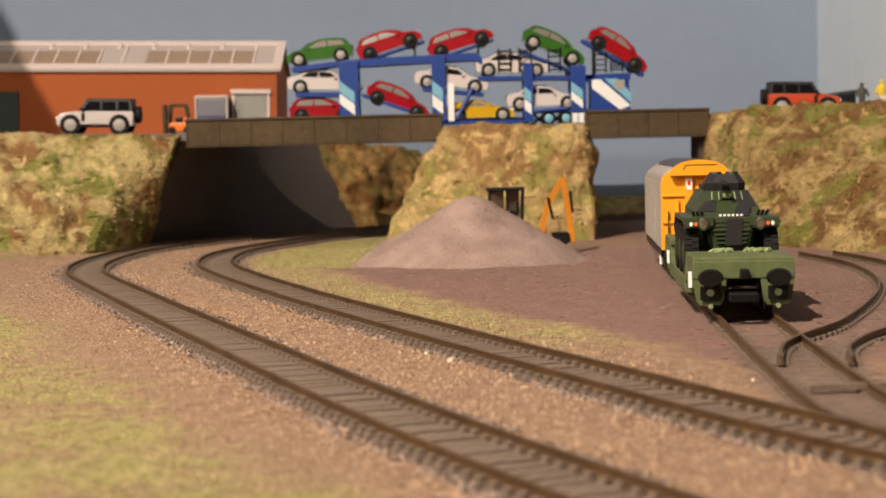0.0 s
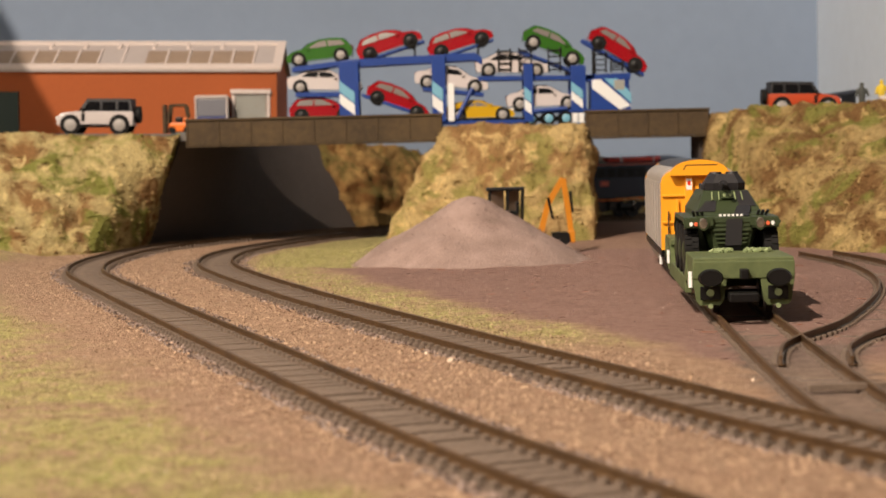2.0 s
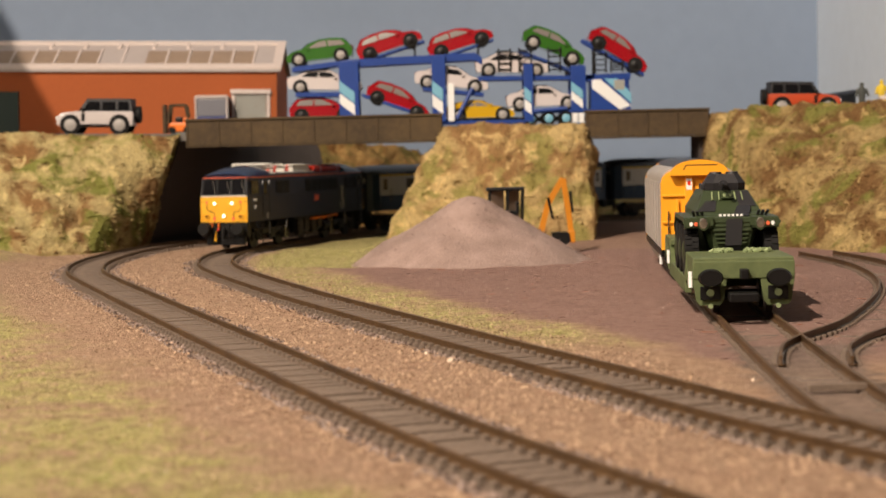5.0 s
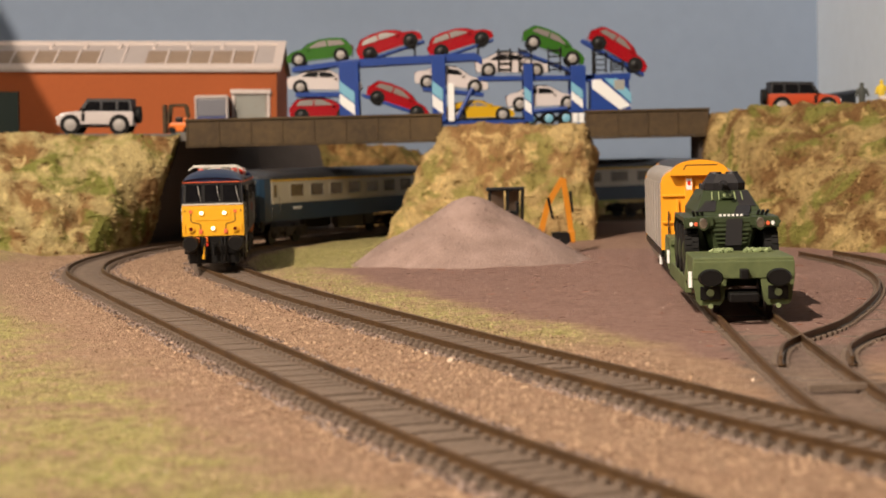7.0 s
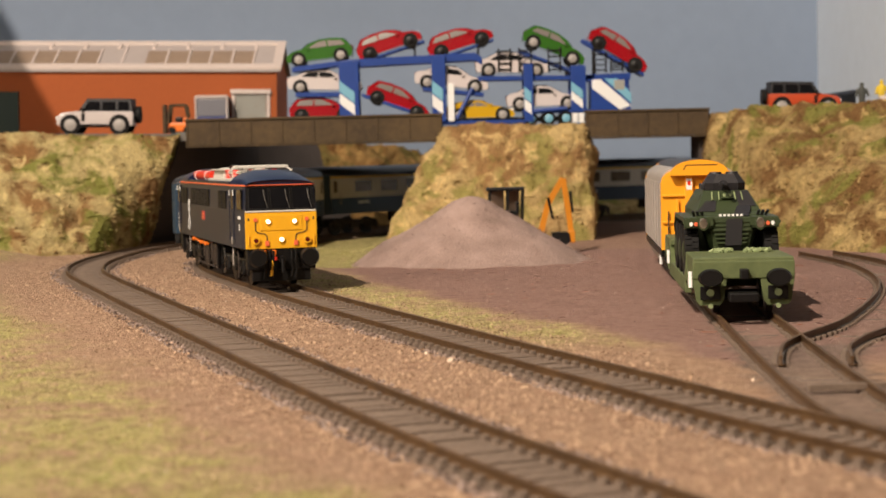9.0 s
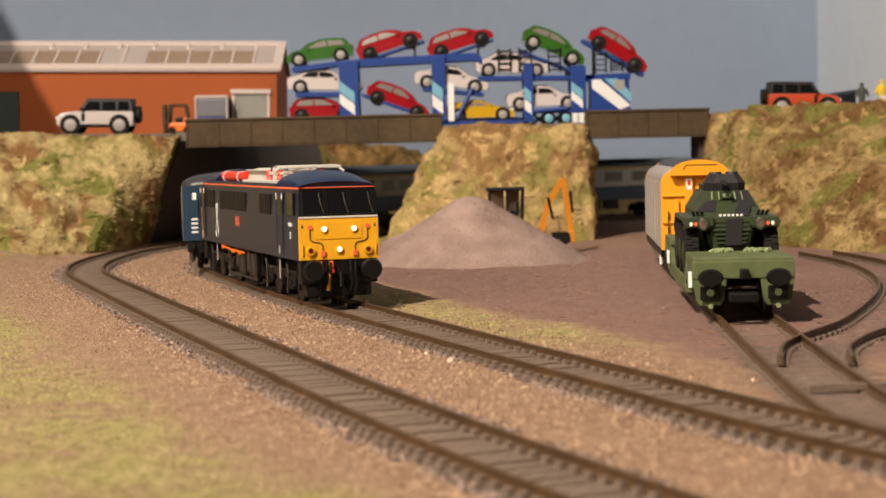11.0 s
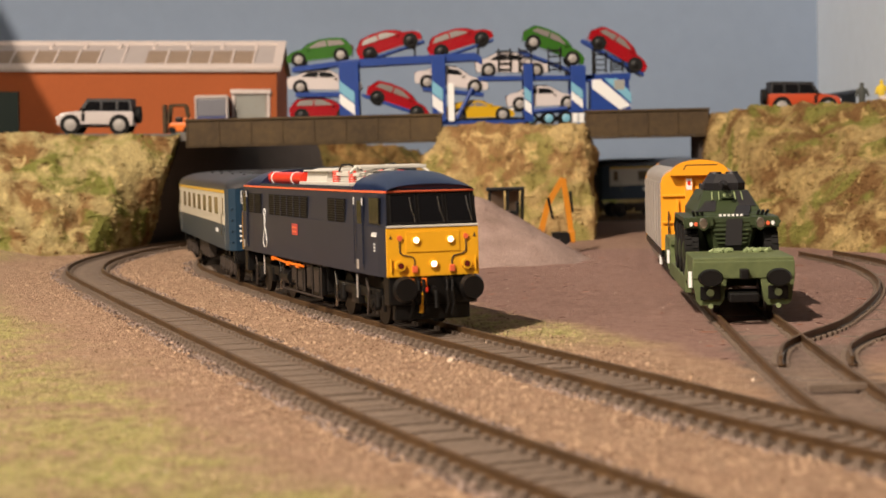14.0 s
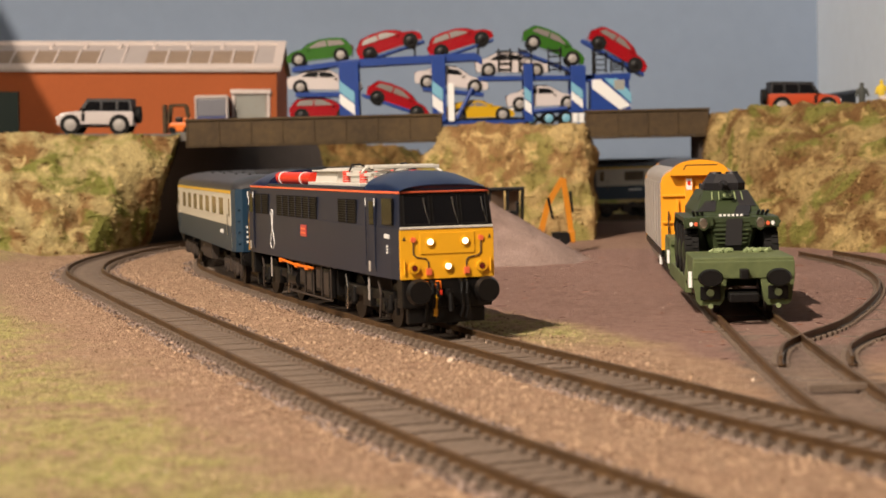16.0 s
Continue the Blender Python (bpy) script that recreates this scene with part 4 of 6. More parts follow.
# ---------------------------------------------------------------- coaches
def make_coach(first):
    c = thing("passenger_coach", "blue and grey passenger coach with rows of windows", "coach", group="coaches of the train")
    HW, ZB, ZC, ZT, F, R = 16.9, 15.5, 43.4, 49.6, -2.5, -265.5
    bm = bm_new()
    loft(bm, [[(hw, y, ZB), (hw, y, ZC), (-hw, y, ZC), (-hw, y, ZB)] for y, hw in ((F, 13.0), (F - 3, 15.8), (F - 9, HW), (R + 9, HW), (R + 3, 15.8), (R, 13.0))])
    part("body", bm, M_COACHBLUE, c, "dark blue body")
    bm = bm_new()
    rings = []
    for y, k, hw in ((F, 0.15, 12.9), (F - 1, 0.45, 13.8), (F - 3, 0.7, 15.7), (F - 8, 0.92, 16.7), (F - 16, 1, 16.8), (R + 16, 1, 16.8), (R + 8, 0.92, 16.7), (R + 3, 0.7, 15.7), (R + 1, 0.45, 13.8), (R, 0.15, 12.9)):
        rings.append([(hw * math.cos(math.pi * i / 14), y, ZC + 0.02 + (ZT - ZC) * k * math.sin(math.pi * i / 14) ** 0.8) for i in range(15)])
    loft(bm, rings)
    roof = part("roof", bm, M_COACHROOF, c, "satin grey roof", smooth=True)
    for i in range(5):
        bm = bm_new()
        y = -34 - i * 50
        for dy in (-1.6, 1.6):
            cyl(bm, (5, y + dy, ZT - 1.2), (5, y + dy, ZT + 0.35), 0.6, 8, 0.5)
            cyl(bm, (-5, y + dy, ZT - 1.2), (-5, y + dy, ZT + 0.35), 0.6, 8, 0.5)
        part("roof_vent", bm, M_COACHROOF, roof)
    for s in (-1, 1):
        band = side_plate("window_band", s, HW - 0.1, F - 9.5, R + 9.5, 27.0, 41.2, M_CREAM, c, 0.25, "grey-cream window band")
        side_plate("cantrail_band", s, HW - 0.1, F - 9.5, R + 9.5, 41.3, 42.7, M_FIRST if first else M_CREAM, c, 0.28)
        for i in range(7):
            y0 = -38 - i * 28.8
            side_plate("window", s, HW + 0.0, y0, y0 - 18.5, 31.0, 39.2, M_COACHWIN, band, 0.22)
            bm = bm_new()
            a, b = sorted((s * (HW + 0.15), s * (HW + 0.32)))
            for y1, y2, z1, z2 in ((y0 - 18.9, y0 + 0.4, 39.1, 39.6), (y0 - 18.9, y0 + 0.4, 30.6, 31.1), (y0 - 0.1, y0 + 0.4, 31.0, 39.2), (y0 - 18.9, y0 - 18.4, 31.0, 39.2)):
                box(bm, a, b, y1, y2, z1, z2)
            part("window_frame", bm, M_CREAM, band)
        for y0 in (-13.0, -246.5):
            d = side_plate("door", s, HW - 0.05, y0, y0 - 8.5, 17.0, 41.0, M_CREAM, c, 0.32)
            side_plate("door_lower_panel", s, HW - 0.02, y0, y0 - 8.5, 17.0, 26.9, M_COACHBLUE, d, 0.35)
            side_plate("door_window", s, HW + 0.1, y0 - 2.4, y0 - 6.2, 31.0, 39.2, M_COACHWIN, d, 0.25)
            bm = bm_new()
            cyl(bm, (s * (HW + 0.6), y0 - 9.2, 22), (s * (HW + 0.6), y0 - 9.2, 32), 0.25, 6)
            part("handrail", bm, M_CHROME, d)
        bm = bm_new()
        a, b = sorted((s * HW, s * (HW + 0.14)))
        for k in range(5):
            box(bm, a, b, -44 - k * 2.4, -42 - k * 2.4, 22.6, 24.4)
        part("number_bars", bm, M_WHITE, c)
        bm = bm_new()
        box(bm, s * 13 - 2, s * 13 + 2, -150, -110, 7, 15.4, 0.5)
        box(bm, s * 12 - 2, s * 12 + 2, -170, -156, 8, 15.4, 0.5)
        part("battery_box", bm, M_BOGIE, c)
    for y, e in ((F, 1), (R, -1)):
        bm = bm_new()
        box(bm, -6.5, 6.5, min(y, y + e * 2.2), max(y, y + e * 2.2), 16, 44, 0.5)
        part("gangway", bm, M_BLACK, c, "black gangway connection")
        bm = bm_new()
        box(bm, -14, 14, min(y - e * 1, y - e * 4), max(y - e * 1, y - e * 4), 9.5, 15.4, 0.4)
        for x in (-11.4, 11.4):
            cyl(bm, (x, y - e, 13), (x, y + e * 2.2, 13), 2.0, 14)
        part("headstock", bm, M_BLACK, c)
        bm = bm_new()
        box(bm, 8.6, 10.6, min(y - e * 0.6, y + e * 0.12), max(y - e * 0.6, y + e * 0.12), 36.5, 40.0)
        box(bm, -10.6, -8.6, min(y - e * 0.6, y + e * 0.12), max(y - e * 0.6, y + e * 0.12), 36.5, 40.0)
        for k in range(4):
            box(bm, 8.0, 11.4, min(y - e * 0.6, y + e * 0.1), max(y - e * 0.6, y + e * 0.1), 19.5 + k * 2.2, 20.4 + k * 2.2)
        part("end_notice", bm, M_WHITE, c)
        bm = bm_new()
        cyl(bm, (7.6, y + e * 0.3, 24), (7.6, y + e * 0.3, 37), 0.3, 6)
        part("end_handrail", bm, M_BLACK, c)
        bm = bm_new()
        for k in range(4):
            box(bm, 13.4, 15.0, min(y - e * 2.4, y - e * 0.8), max(y - e * 2.4, y - e * 0.8), 19 + k * 5, 19.6 + k * 5)
        part("end_step", bm, M_COACHBLUE, c)
    bm = bm_new()
    box(bm, -4, 4, F - 0.2, F + 3.0, 8.5, 12, 0.4)
    part("coupler", bm, M_BLACK, c)
    for yc in (-41, -227):
        bogie(c, yc, 34, 6.3, 12.4, M_BOGIE)
    return c


coaches = [make_coach(True)]
for _ in range(4):
    coaches.append(copy_thing(coaches[0], Matrix.Identity(4)))


# ---------------------------------------------------------------- gravel heap
def gravel_heap():
    rnd = random.Random(4)
    verts, faces = [], []
    n, m = 96, 44
    for j in range(m + 1):
        t = j / m
        for i in range(n):
            a = 2 * math.pi * i / n
            rx, ry = 67 + 4 * noise.noise(Vector((math.cos(a) * 1.4, math.sin(a) * 1.4, 2))), 56
            x, y = rx * t * math.cos(a), ry * t * math.sin(a)
            z = 37.5 * max(0.0, 1 - (t ** 2 + 0.014) ** 0.5) ** 1.04 / 0.88 * 0.985
            z += (0.9 * noise.noise(Vector((x * 0.06, y * 0.06, 5))) + 0.45 * noise.noise(Vector((x * 0.22, y * 0.22, 1))) + 0.25 * noise.noise(Vector((x * 0.8, y * 0.8, 1)))) * (1.0 if t < 0.95 else 0.3)
            if x < 0 and t > 0.55:
                z += 2.0 * sstep(0.55, 0.75, t) * (1 - sstep(0.8, 1.0, t)) * (-math.cos(a))
            verts.append(((x + 16) * MM, (y + 989) * MM, (z - 3.4) * MM))
    for j in range(m):
        for i in range(n):
            a, b = j * n + i, j * n + (i + 1) % n
            faces.append((a, b, b + n, a + n) if j else (a, b + n, a + n))
    me = bpy.data.meshes.new("spoil_heap")
    me.from_pydata(verts, [], faces)
    me.materials.append(M_GRAVEL)
    me.polygons.foreach_set("use_smooth", [True] * len(me.polygons))
    ob = tagged(new("spoil_heap", me), "conical heap of fine pinkish-grey gravel on the yard", "gravel heap")
    cv, cf = [], []
    for _ in range(2600):
        t, a = rnd.random() ** 0.5, rnd.uniform(0, 2 * math.pi)
        k = int(t * m) * n + int(a / (2 * math.pi) * n) % n
        p = Vector(verts[k]) / MM + Vector((rnd.uniform(-2, 2), rnd.uniform(-2, 2), 0.0))
        r = rnd.uniform(0.12, 0.4)
        o = len(cv)
        for d in ((1, 0, 0), (-1, 0, 0), (0, 1, 0), (0, -1, 0), (0, 0, 1), (0, 0, -1)):
            cv.append((p + Vector(d) * r * rnd.uniform(0.6, 1.3)) * MM)
        cf += [[o + q for q in f] for f in ((0, 2, 4), (2, 1, 4), (1, 3, 4), (3, 0, 4), (2, 0, 5), (1, 2, 5), (3, 1, 5), (0, 3, 5))]
    me = bpy.data.meshes.new("spoil_grains")
    me.from_pydata(cv, [], cf)
    me.materials.append(M_GRAVEL)
    g = new("spoil_grains", me)
    g.parent = ob
    g["kind"] = "stuff"


gravel_heap()


# ---------------------------------------------------------------- backhoe digger behind the heap
def digger():
    d = thing("backhoe_digger", "orange backhoe digger with a dark cab behind the heap", "digger", at=mpose(38.5, 1066, -2.6) @ Matrix.Scale(0.9, 4))
    for x, y in ((-21.5, -1), (-21.5, 1), (9, -1), (9, 1)):
        r = 10.5 if x > 0 else 7
        bm = bm_new()
        cyl(bm, (x, y * 14 - 3, r), (x, y * 14 + 3, r), r, 24)
        part("wheel", bm, M_TYRE, d, smooth=True)
    bm = bm_new()
    box(bm, -26, 18, -8, 8, 8, 18, 1.2)
    part("chassis", bm, M_ORANGE2, d, "orange-yellow chassis")
    bm = bm_new()
    box(bm, -28, -8, -6, 6, 18, 25, 1.5)
    part("bonnet", bm, M_ORANGE2, d)
    bm = bm_new()
    box(bm, -13.5, 11.5, -10, 10, 41.2, 43.4, 0.8)
    part("cab_roof", bm, M_BLACK, d, "black cab roof")
    bm = bm_new()
    for x0, x1 in ((-13.5, -11), (-0.6, 0.6), (9.5, 10.5)):
        for y in (-9, 9):
            q = [(x0 - 0.7, y - 0.8, 18), (x0 + 0.8, y - 0.8, 18), (x0 + 0.8, y + 0.8, 18), (x0 - 0.7, y + 0.8, 18)]
            top = [(x1 - 0.7, y * 0.92 - 0.8, 41.4), (x1 + 0.8, y * 0.92 - 0.8, 41.4), (x1 + 0.8, y * 0.92 + 0.8, 41.4), (x1 - 0.7, y * 0.92 + 0.8, 41.4)]
            loft(bm, [q, top])
    box(bm, -13, 11, -9.5, 9.5, 15, 19.5, 0.5)
    part("cab_frame", bm, M_BLACK, d)
    # opaque beige panes stand for the pale view through clear glass
    for x0, x1 in ((-11.6, -1.6), (1.6, 8.6)):
        bm = bm_new()
        box(bm, x0, x1, 8.6, 9.2, 19.6, 41.0)
        part("cab_window", bm, M_PANEL, d, "opaque beige cab window")
    bm = bm_new()
    box(bm, 1, 7, -4, 4, 19, 28, 1)
    box(bm, 6, 8, -4, 4, 26, 34, 0.8)
    part("driver_seat", bm, M_BLACK, d)
    for pts, w, nm in ((((22, 0, 13), (27, 0, 32), (37, 0, 48.5)), 2.0, "boom"), (((37, -1, 48.5), (39.5, -1, 32), (42, -1, 13)), 1.9, "dipper")):
        bm = bm_new()
        for a, b in zip(pts[:-1], pts[1:]):
            a, b = Vector(a), Vector(b)
            dd = (b - a).normalized()
            u = Vector((dd.z, 0, -dd.x)) * w
            loft(bm, [[a - u + Vector((0, -2, 0)), a + u + Vector((0, -2, 0)), a + u + Vector((0, 2, 0)), a - u + Vector((0, 2, 0))],
                      [b - u * 0.9 + Vector((0, -2, 0)), b + u * 0.9 + Vector((0, -2, 0)), b + u * 0.9 + Vector((0, 2, 0)), b - u * 0.9 + Vector((0, 2, 0))]])
        part(nm, bm, M_ORANGE2, d)
    bm = bm_new()
    cyl(bm, (41.6, -3, 40), (43.0, -3, 26), 0.9, 8)
    cyl(bm, (30, -3, 22), (27, -3, 36), 0.9, 8)
    part("ram", bm, M_BLACK, d)
    bm = bm_new()
    prism(bm, [(29, 13), (40, 13), (41, 7), (37, 3.5), (30, 4.5)], -6, 6)
    part("bucket", bm, M_BLACK, d, "dark toothed bucket")
    bm = bm_new()
    box(bm, 39.5, 44.5, -4, 4, 6, 14, 0.8)
    part("bucket_link", bm, M_ORANGE2, d)
    bm = bm_new()
    for y in (-7, 7):
        cyl(bm, (-16, y, 20), (-33, y, 27), 1.8, 8)
        cyl(bm, (-33, y, 27), (-41, y, 14), 1.6, 8)
    prism(bm, [(-41, 26), (-31, 28), (-34, 16), (-45, 14)], -12, 12)
    part("loader_arm", bm, M_ORANGE2, d, "orange loader arm")
    return d


M_ORANGE2 = mat("digger_orange_paint", (0.52, 0.19, 0.01), 0.4, var=0.1, scale=200, big=40)
digger()


# ---------------------------------------------------------------- well wagon on the siding (front at the origin, +y runs back)
SIDING = -4.08


def siding_pose(y):
    x = min(LINE_S, key=lambda p: abs(p.y - y)).x
    return mpose(x - 1.2, y, 0, 0, 0, SIDING)


def well_wagon():
    w = thing("well_wagon", "olive green bogie well wagon carrying an armoured car", "wagon", at=siding_pose(607.6))
    for y0, y1, s in ((0, 40, 1), (136, 176, -1)):
        bm = bm_new()
        box(bm, -17, 17, y0 + 0.5, y1, 17.0, 19.8, 0.5)
        part("end_deck", bm, M_WAGON, w, "dusty olive end deck")
        yf = y0 if s > 0 else y1
        bm = bm_new()
        box(bm, -17.2, 17.2, min(yf, yf + s * 2), max(yf, yf + s * 2), 12.6, 18.6, 0.4)
        for x in (-11.4, 11.4):
            prism(bm, [(x - 5.8, 12.8), (x + 5.8, 12.8), (x + 4.6, 5.0), (x + 3.4, 3.6), (x - 3.4, 3.6), (x - 4.6, 5.0)], min(yf + s * 0.4, yf + s * 3.2), max(yf + s * 0.4, yf + s * 3.2))
        beam = part("headstock", bm, M_WAGON, w)
        for x in (-11.4, 11.4):
            bm = bm_new()
            cyl(bm, (x, yf, 13.2), (x, yf - s * 4, 13.2), 2.4, 18)
            head = len(bm.verts)
            cyl(bm, (x, yf - s * 4, 13.2), (x, yf - s * 5.8, 13.2), 4.3, 28, 3.7)
            for v in list(bm.verts)[head:]:
                v.co.z = 13.2 + (v.co.z - 13.2) * 0.72
            part("buffer", bm, M_BLACK, beam, "black round buffer", smooth=True)
            # raised black plate, its colour standing for a shaded recess
            bm = bm_new()
            box(bm, x - 3.4, x + 3.4, min(yf - s * 0.5, yf - s * 1.0), max(yf - s * 0.5, yf - s * 1.0), 5.5, 10.2, 0.5)
            part("buffer_recess", bm, M_BLACK, beam)
            bm = bm_new()
            cyl(bm, (x, yf - s * 1.1, 8), (x, yf - s * 1.6, 8), 1.3, 12)
            cyl(bm, (x, yf - s * 0.6, 3.4), (x, yf - s * 1.8, 3.4), 0.8, 10)
            part("lamp_iron", bm, M_CHAIN, beam)
        bm = bm_new()
        box(bm, -5.5, 4.5, min(yf - s * 6.5, yf + s * 1), max(yf - s * 6.5, yf + s * 1), 5.0, 8.2, 0.6)
        box(bm, -1.5, 1.5, min(yf - s * 3.5, yf), max(yf - s * 3.5, yf), 12.5, 16.0, 0.5)
        part("coupling", bm, M_BLACK, beam)
        bm = bm_new()
        for e in (-1, 1):
            q = [(e * 16.8, y0 + 3, 17), (e * 16.8, y1 - 1, 17), (e * 16.8, y1 - 3 if s > 0 else y1 - 6, 9.0), (e * 16.8, y0 + 6, 9.0)]
            loft(bm, [q, [(x - e * 1.6, y, z) for x, y, z in q]])
        part("side_frame", bm, M_WAGON, w)
        bogie(w, (y0 + y1) / 2 + 1, 22, 5.6, 11.8, M_BLACK)
        for e in (-1, 1):
            bm = bm_new()
            cyl(bm, (e * 17.1, (y0 + y1) / 2 - 9, 9.0), (e * 17.1, (y0 + y1) / 2 - 9, 14.5), 0.9, 10)
            part("white_lever", bm, M_WHITE, w)
    bm = bm_new()
    box(bm, -16.5, 16.5, 40, 136, 7.0, 9.6, 0.4)
    for e in (-1, 1):
        box(bm, e * 16.2 - 1.2, e * 16.2 + 1.2, 38, 138, 5.0, 10.6, 0.4)
        for y0, y1 in ((34, 48), (142, 128)):
            q = [(e * 17.2, y0, 19), (e * 17.2, y1, 10), (e * 17.2, y1, 5.2), (e * 17.2, y0, 10)]
            loft(bm, [q, [(x - e * 1.8, y, z) for x, y, z in q]])
    part("well_deck", bm, M_WAGON, w, "low olive well deck")
    for x0, x1 in ((-9, -2), (3, 12)):
        bm = bm_new()
        rnd = random.Random(int(x0 * 7))
        x = x0
        while x < x1:
            cyl(bm, (x, 30 + rnd.uniform(-2, 2), 20.0), (x + 1.4, 30 + rnd.uniform(-2, 2), 20.9), 0.75, 6)
            x += 0.9
        part("chain", bm, M_CHAIN, w, "heaped pale green lashing chain")
    return w


well_wagon()


def armoured_car():
    """Local: nose at -y towards the wagon's front, standing on z = 0."""
    c = thing("armoured_car", "green and black camouflaged six-wheeled armoured car with turret", "armoured car", at=siding_pose(607.6) @ mpose(-0.2, 42, 9.7))
    # lower hull with a sloped nose
    bm = bm_new()
    loft(bm, [[(-5.2, 1.5, 4.5), (5.2, 1.5, 4.5), (7.5, 0.2, 13), (-7.5, 0.2, 13)],
              [(-6.5, 8, 4.0), (6.5, 8, 4.0), (11.5, 6.0, 17.6), (-11.5, 6.0, 17.6)],
              [(-8, 60, 4.0), (8, 60, 4.0), (12, 62, 17.6), (-12, 62, 17.6)]])
    part("lower_hull", bm, M_ARMY, c, "dark green lower hull")
    # upper hull, faceted
    bm = bm_new()
    loft(bm, [[(-12.5, 3.5, 16.5), (12.5, 3.5, 16.5), (12.5, 66, 16.5), (-12.5, 66, 16.5)],
              [(-11.8, 10, 18.8), (11.8, 10, 18.8), (12.4, 66, 19.5), (-12.4, 66, 19.5)],
              [(-8.2, 21, 29.0), (8.2, 21, 29.0), (8.4, 60, 29.0), (-8.4, 60, 29.0)]])
    hull = part("upper_hull", bm, M_ARMY, c, "green faceted upper hull")
    # black camouflage bands laid on the plates
    for q in ([(1.2, 3.42, 17.0), (6.5, 3.42, 17.0), (8.4, 12.8, 21.6), (3.2, 12.8, 21.6)],
              [(-11.5, 9.9, 18.9), (-5.0, 9.9, 18.9), (-4.0, 15.4, 24.0), (-8.0, 15.4, 24.0)],
              [(4.0, 12.6, 21.3), (10.2, 12.6, 21.3), (8.0, 20.6, 28.7), (3.4, 20.6, 28.7)]):
        quad_plate("camouflage", q, 0.18, M_CAMO, hull)
    bm = bm_new()
    loft(bm, [[(-2.8, 1.0, 5.0), (3.2, 1.0, 5.0), (3.6, -0.3, 12.9), (-2.2, -0.3, 12.9)], [(-2.8, 1.6, 5.0), (3.2, 1.6, 5.0), (3.6, 0.4, 12.9), (-2.2, 0.4, 12.9)]])
    part("nose_band", bm, M_CAMO, hull)
    # engine louvres on the nose
    bm = bm_new()
    box(bm, -7.0, 7.2, -0.4, 6.0, 12.6, 16.6, 0.3)
    part("nose_plate", bm, M_ARMY, c)
    for k in range(6):
        bm = bm_new()
        z = 9.4 + k * 1.15
        wd = 5.3 + k * 0.38
        box(bm, -wd, wd, -0.9 + 0.02 * k, 0.9, z, z + 0.5, 0.1)
        part("louvre", bm, M_ARMY, c)
    quad_plate("camouflage", [(-2.4, -1.02, 9.0), (3.4, -1.02, 9.0), (4.0, -1.02, 16.2), (-1.8, -1.02, 16.2)], 0.12, M_CAMO, hull)
    bm = bm_new()
    for k in range(6):
        box(bm, -4.4 + k * 1.5, -3.5 + k * 1.5, -0.75, -0.3, 17.0, 18.1)
    part("number_bars", bm, M_WHITE, c, "short white number bars")
    for s in (-1, 1):
        # mudguard with chamfered nose
        bm = bm_new()
        pts = [(-1.5, 13.8), (-1.5, 14.8), (2, 16.6), (58, 16.6), (64, 12), (64, 11), (58, 15.4), (4, 15.4), (0, 13.6)]
        loft(bm, [[(s * 7.2, y, z) for y, z in pts], [(s * 17.0, y, z) for y, z in pts]])
        part("mudguard", bm, M_ARMY, c, "green mudguard")
        bm = bm_new()
        prism(bm, [(s * 6.6, 14.4), (s * 16.2, 14.0), (s * 17.6, 15.2), (s * 16.6, 16.4), (s * 6.6, 16.8)], -1.9, -0.6)
        part("mudguard_front", bm, M_ARMY, c)
        bm = bm_new()
        cyl(bm, (s * 10.2, -0.8, 15.0), (s * 10.2, -2.8, 15.0), 1.9, 20)
        h = part("headlight_shell", bm, M_ARMY, c, smooth=True)
        bm = bm_new()
        cyl(bm, (s * 10.2, -2.7, 15.0), (s * 10.2, -3.2, 15.0), 1.65, 20, 1.3)
        part("headlight", bm, M_CHROME, h, "round silver headlight", smooth=True)
        for dx, m in ((12.9, M_REDLINE), (14.6, M_WHITE)):
            bm = bm_new()
            cyl(bm, (s * dx, -1.7, 14.9), (s * dx, -2.5, 14.9), 0.62, 12)
            part("side_light", bm, m, c)
        for k in range(3):
            bm = bm_new()
            cyl(bm, (s * (10.0 + k * 1.5), 6, 17.2), (s * (10.4 + k * 1.6), 4.2, 19.6), 0.55, 10)
            part("smoke_discharger", bm, M_CAMO, c)
        for y in (8.5, 31, 53.5):
            bm = bm_new()
            cyl(bm, (s * 11.8, y, 9.4), (s * 16.8, y, 9.4), 9.4, 30)
            wheel = part("wheel", bm, M_TYRE, c, "black ribbed tyre", smooth=True)
            bm = bm_new()
            for q in range(26):
                a = 2 * math.pi * q / 26
                for e in (0, 1):
                    b = a + e * math.pi / 26
                    x0 = 12.0 + e * 2.4
                    box(bm, -1.0, 1.0, -0.45, 0.45, -0.3, 0.35, m=Matrix.Translation((s * (x0 + 1.1), y + 9.45 * math.cos(b), 9.4 + 9.45 * math.sin(b))) @ Matrix.Rotation(b - math.pi / 2, 4, "X"))
            part("tread", bm, M_TYRE, wheel)
            bm = bm_new()
            cyl(bm, (s * 16.7, y, 9.4), (s * 17.3, y, 9.4), 4.6, 16, 2.4)
            part("hub", bm, M_ARMY, wheel)
        # side flaps and grab rails
        bm = bm_new()
        loft(bm, [[(s * 9.4, 24, 24.0), (s * 9.4, 34, 24.0), (s * 8.4, 34, 27.0), (s * 8.4, 24, 27.0)], [(s * 10.2, 24, 24.0), (s * 10.2, 34, 24.0), (s * 9.0, 34, 27.4), (s * 9.0, 24, 27.4)]])
        part("side_flap", bm, M_ARMY, c)
        for x in (3.0, 5.6):
            bm = bm_new()
            cyl(bm, (s * x, 15.0, 24.6), (s * x * 0.95, 19.6, 28.4), 0.28, 6)
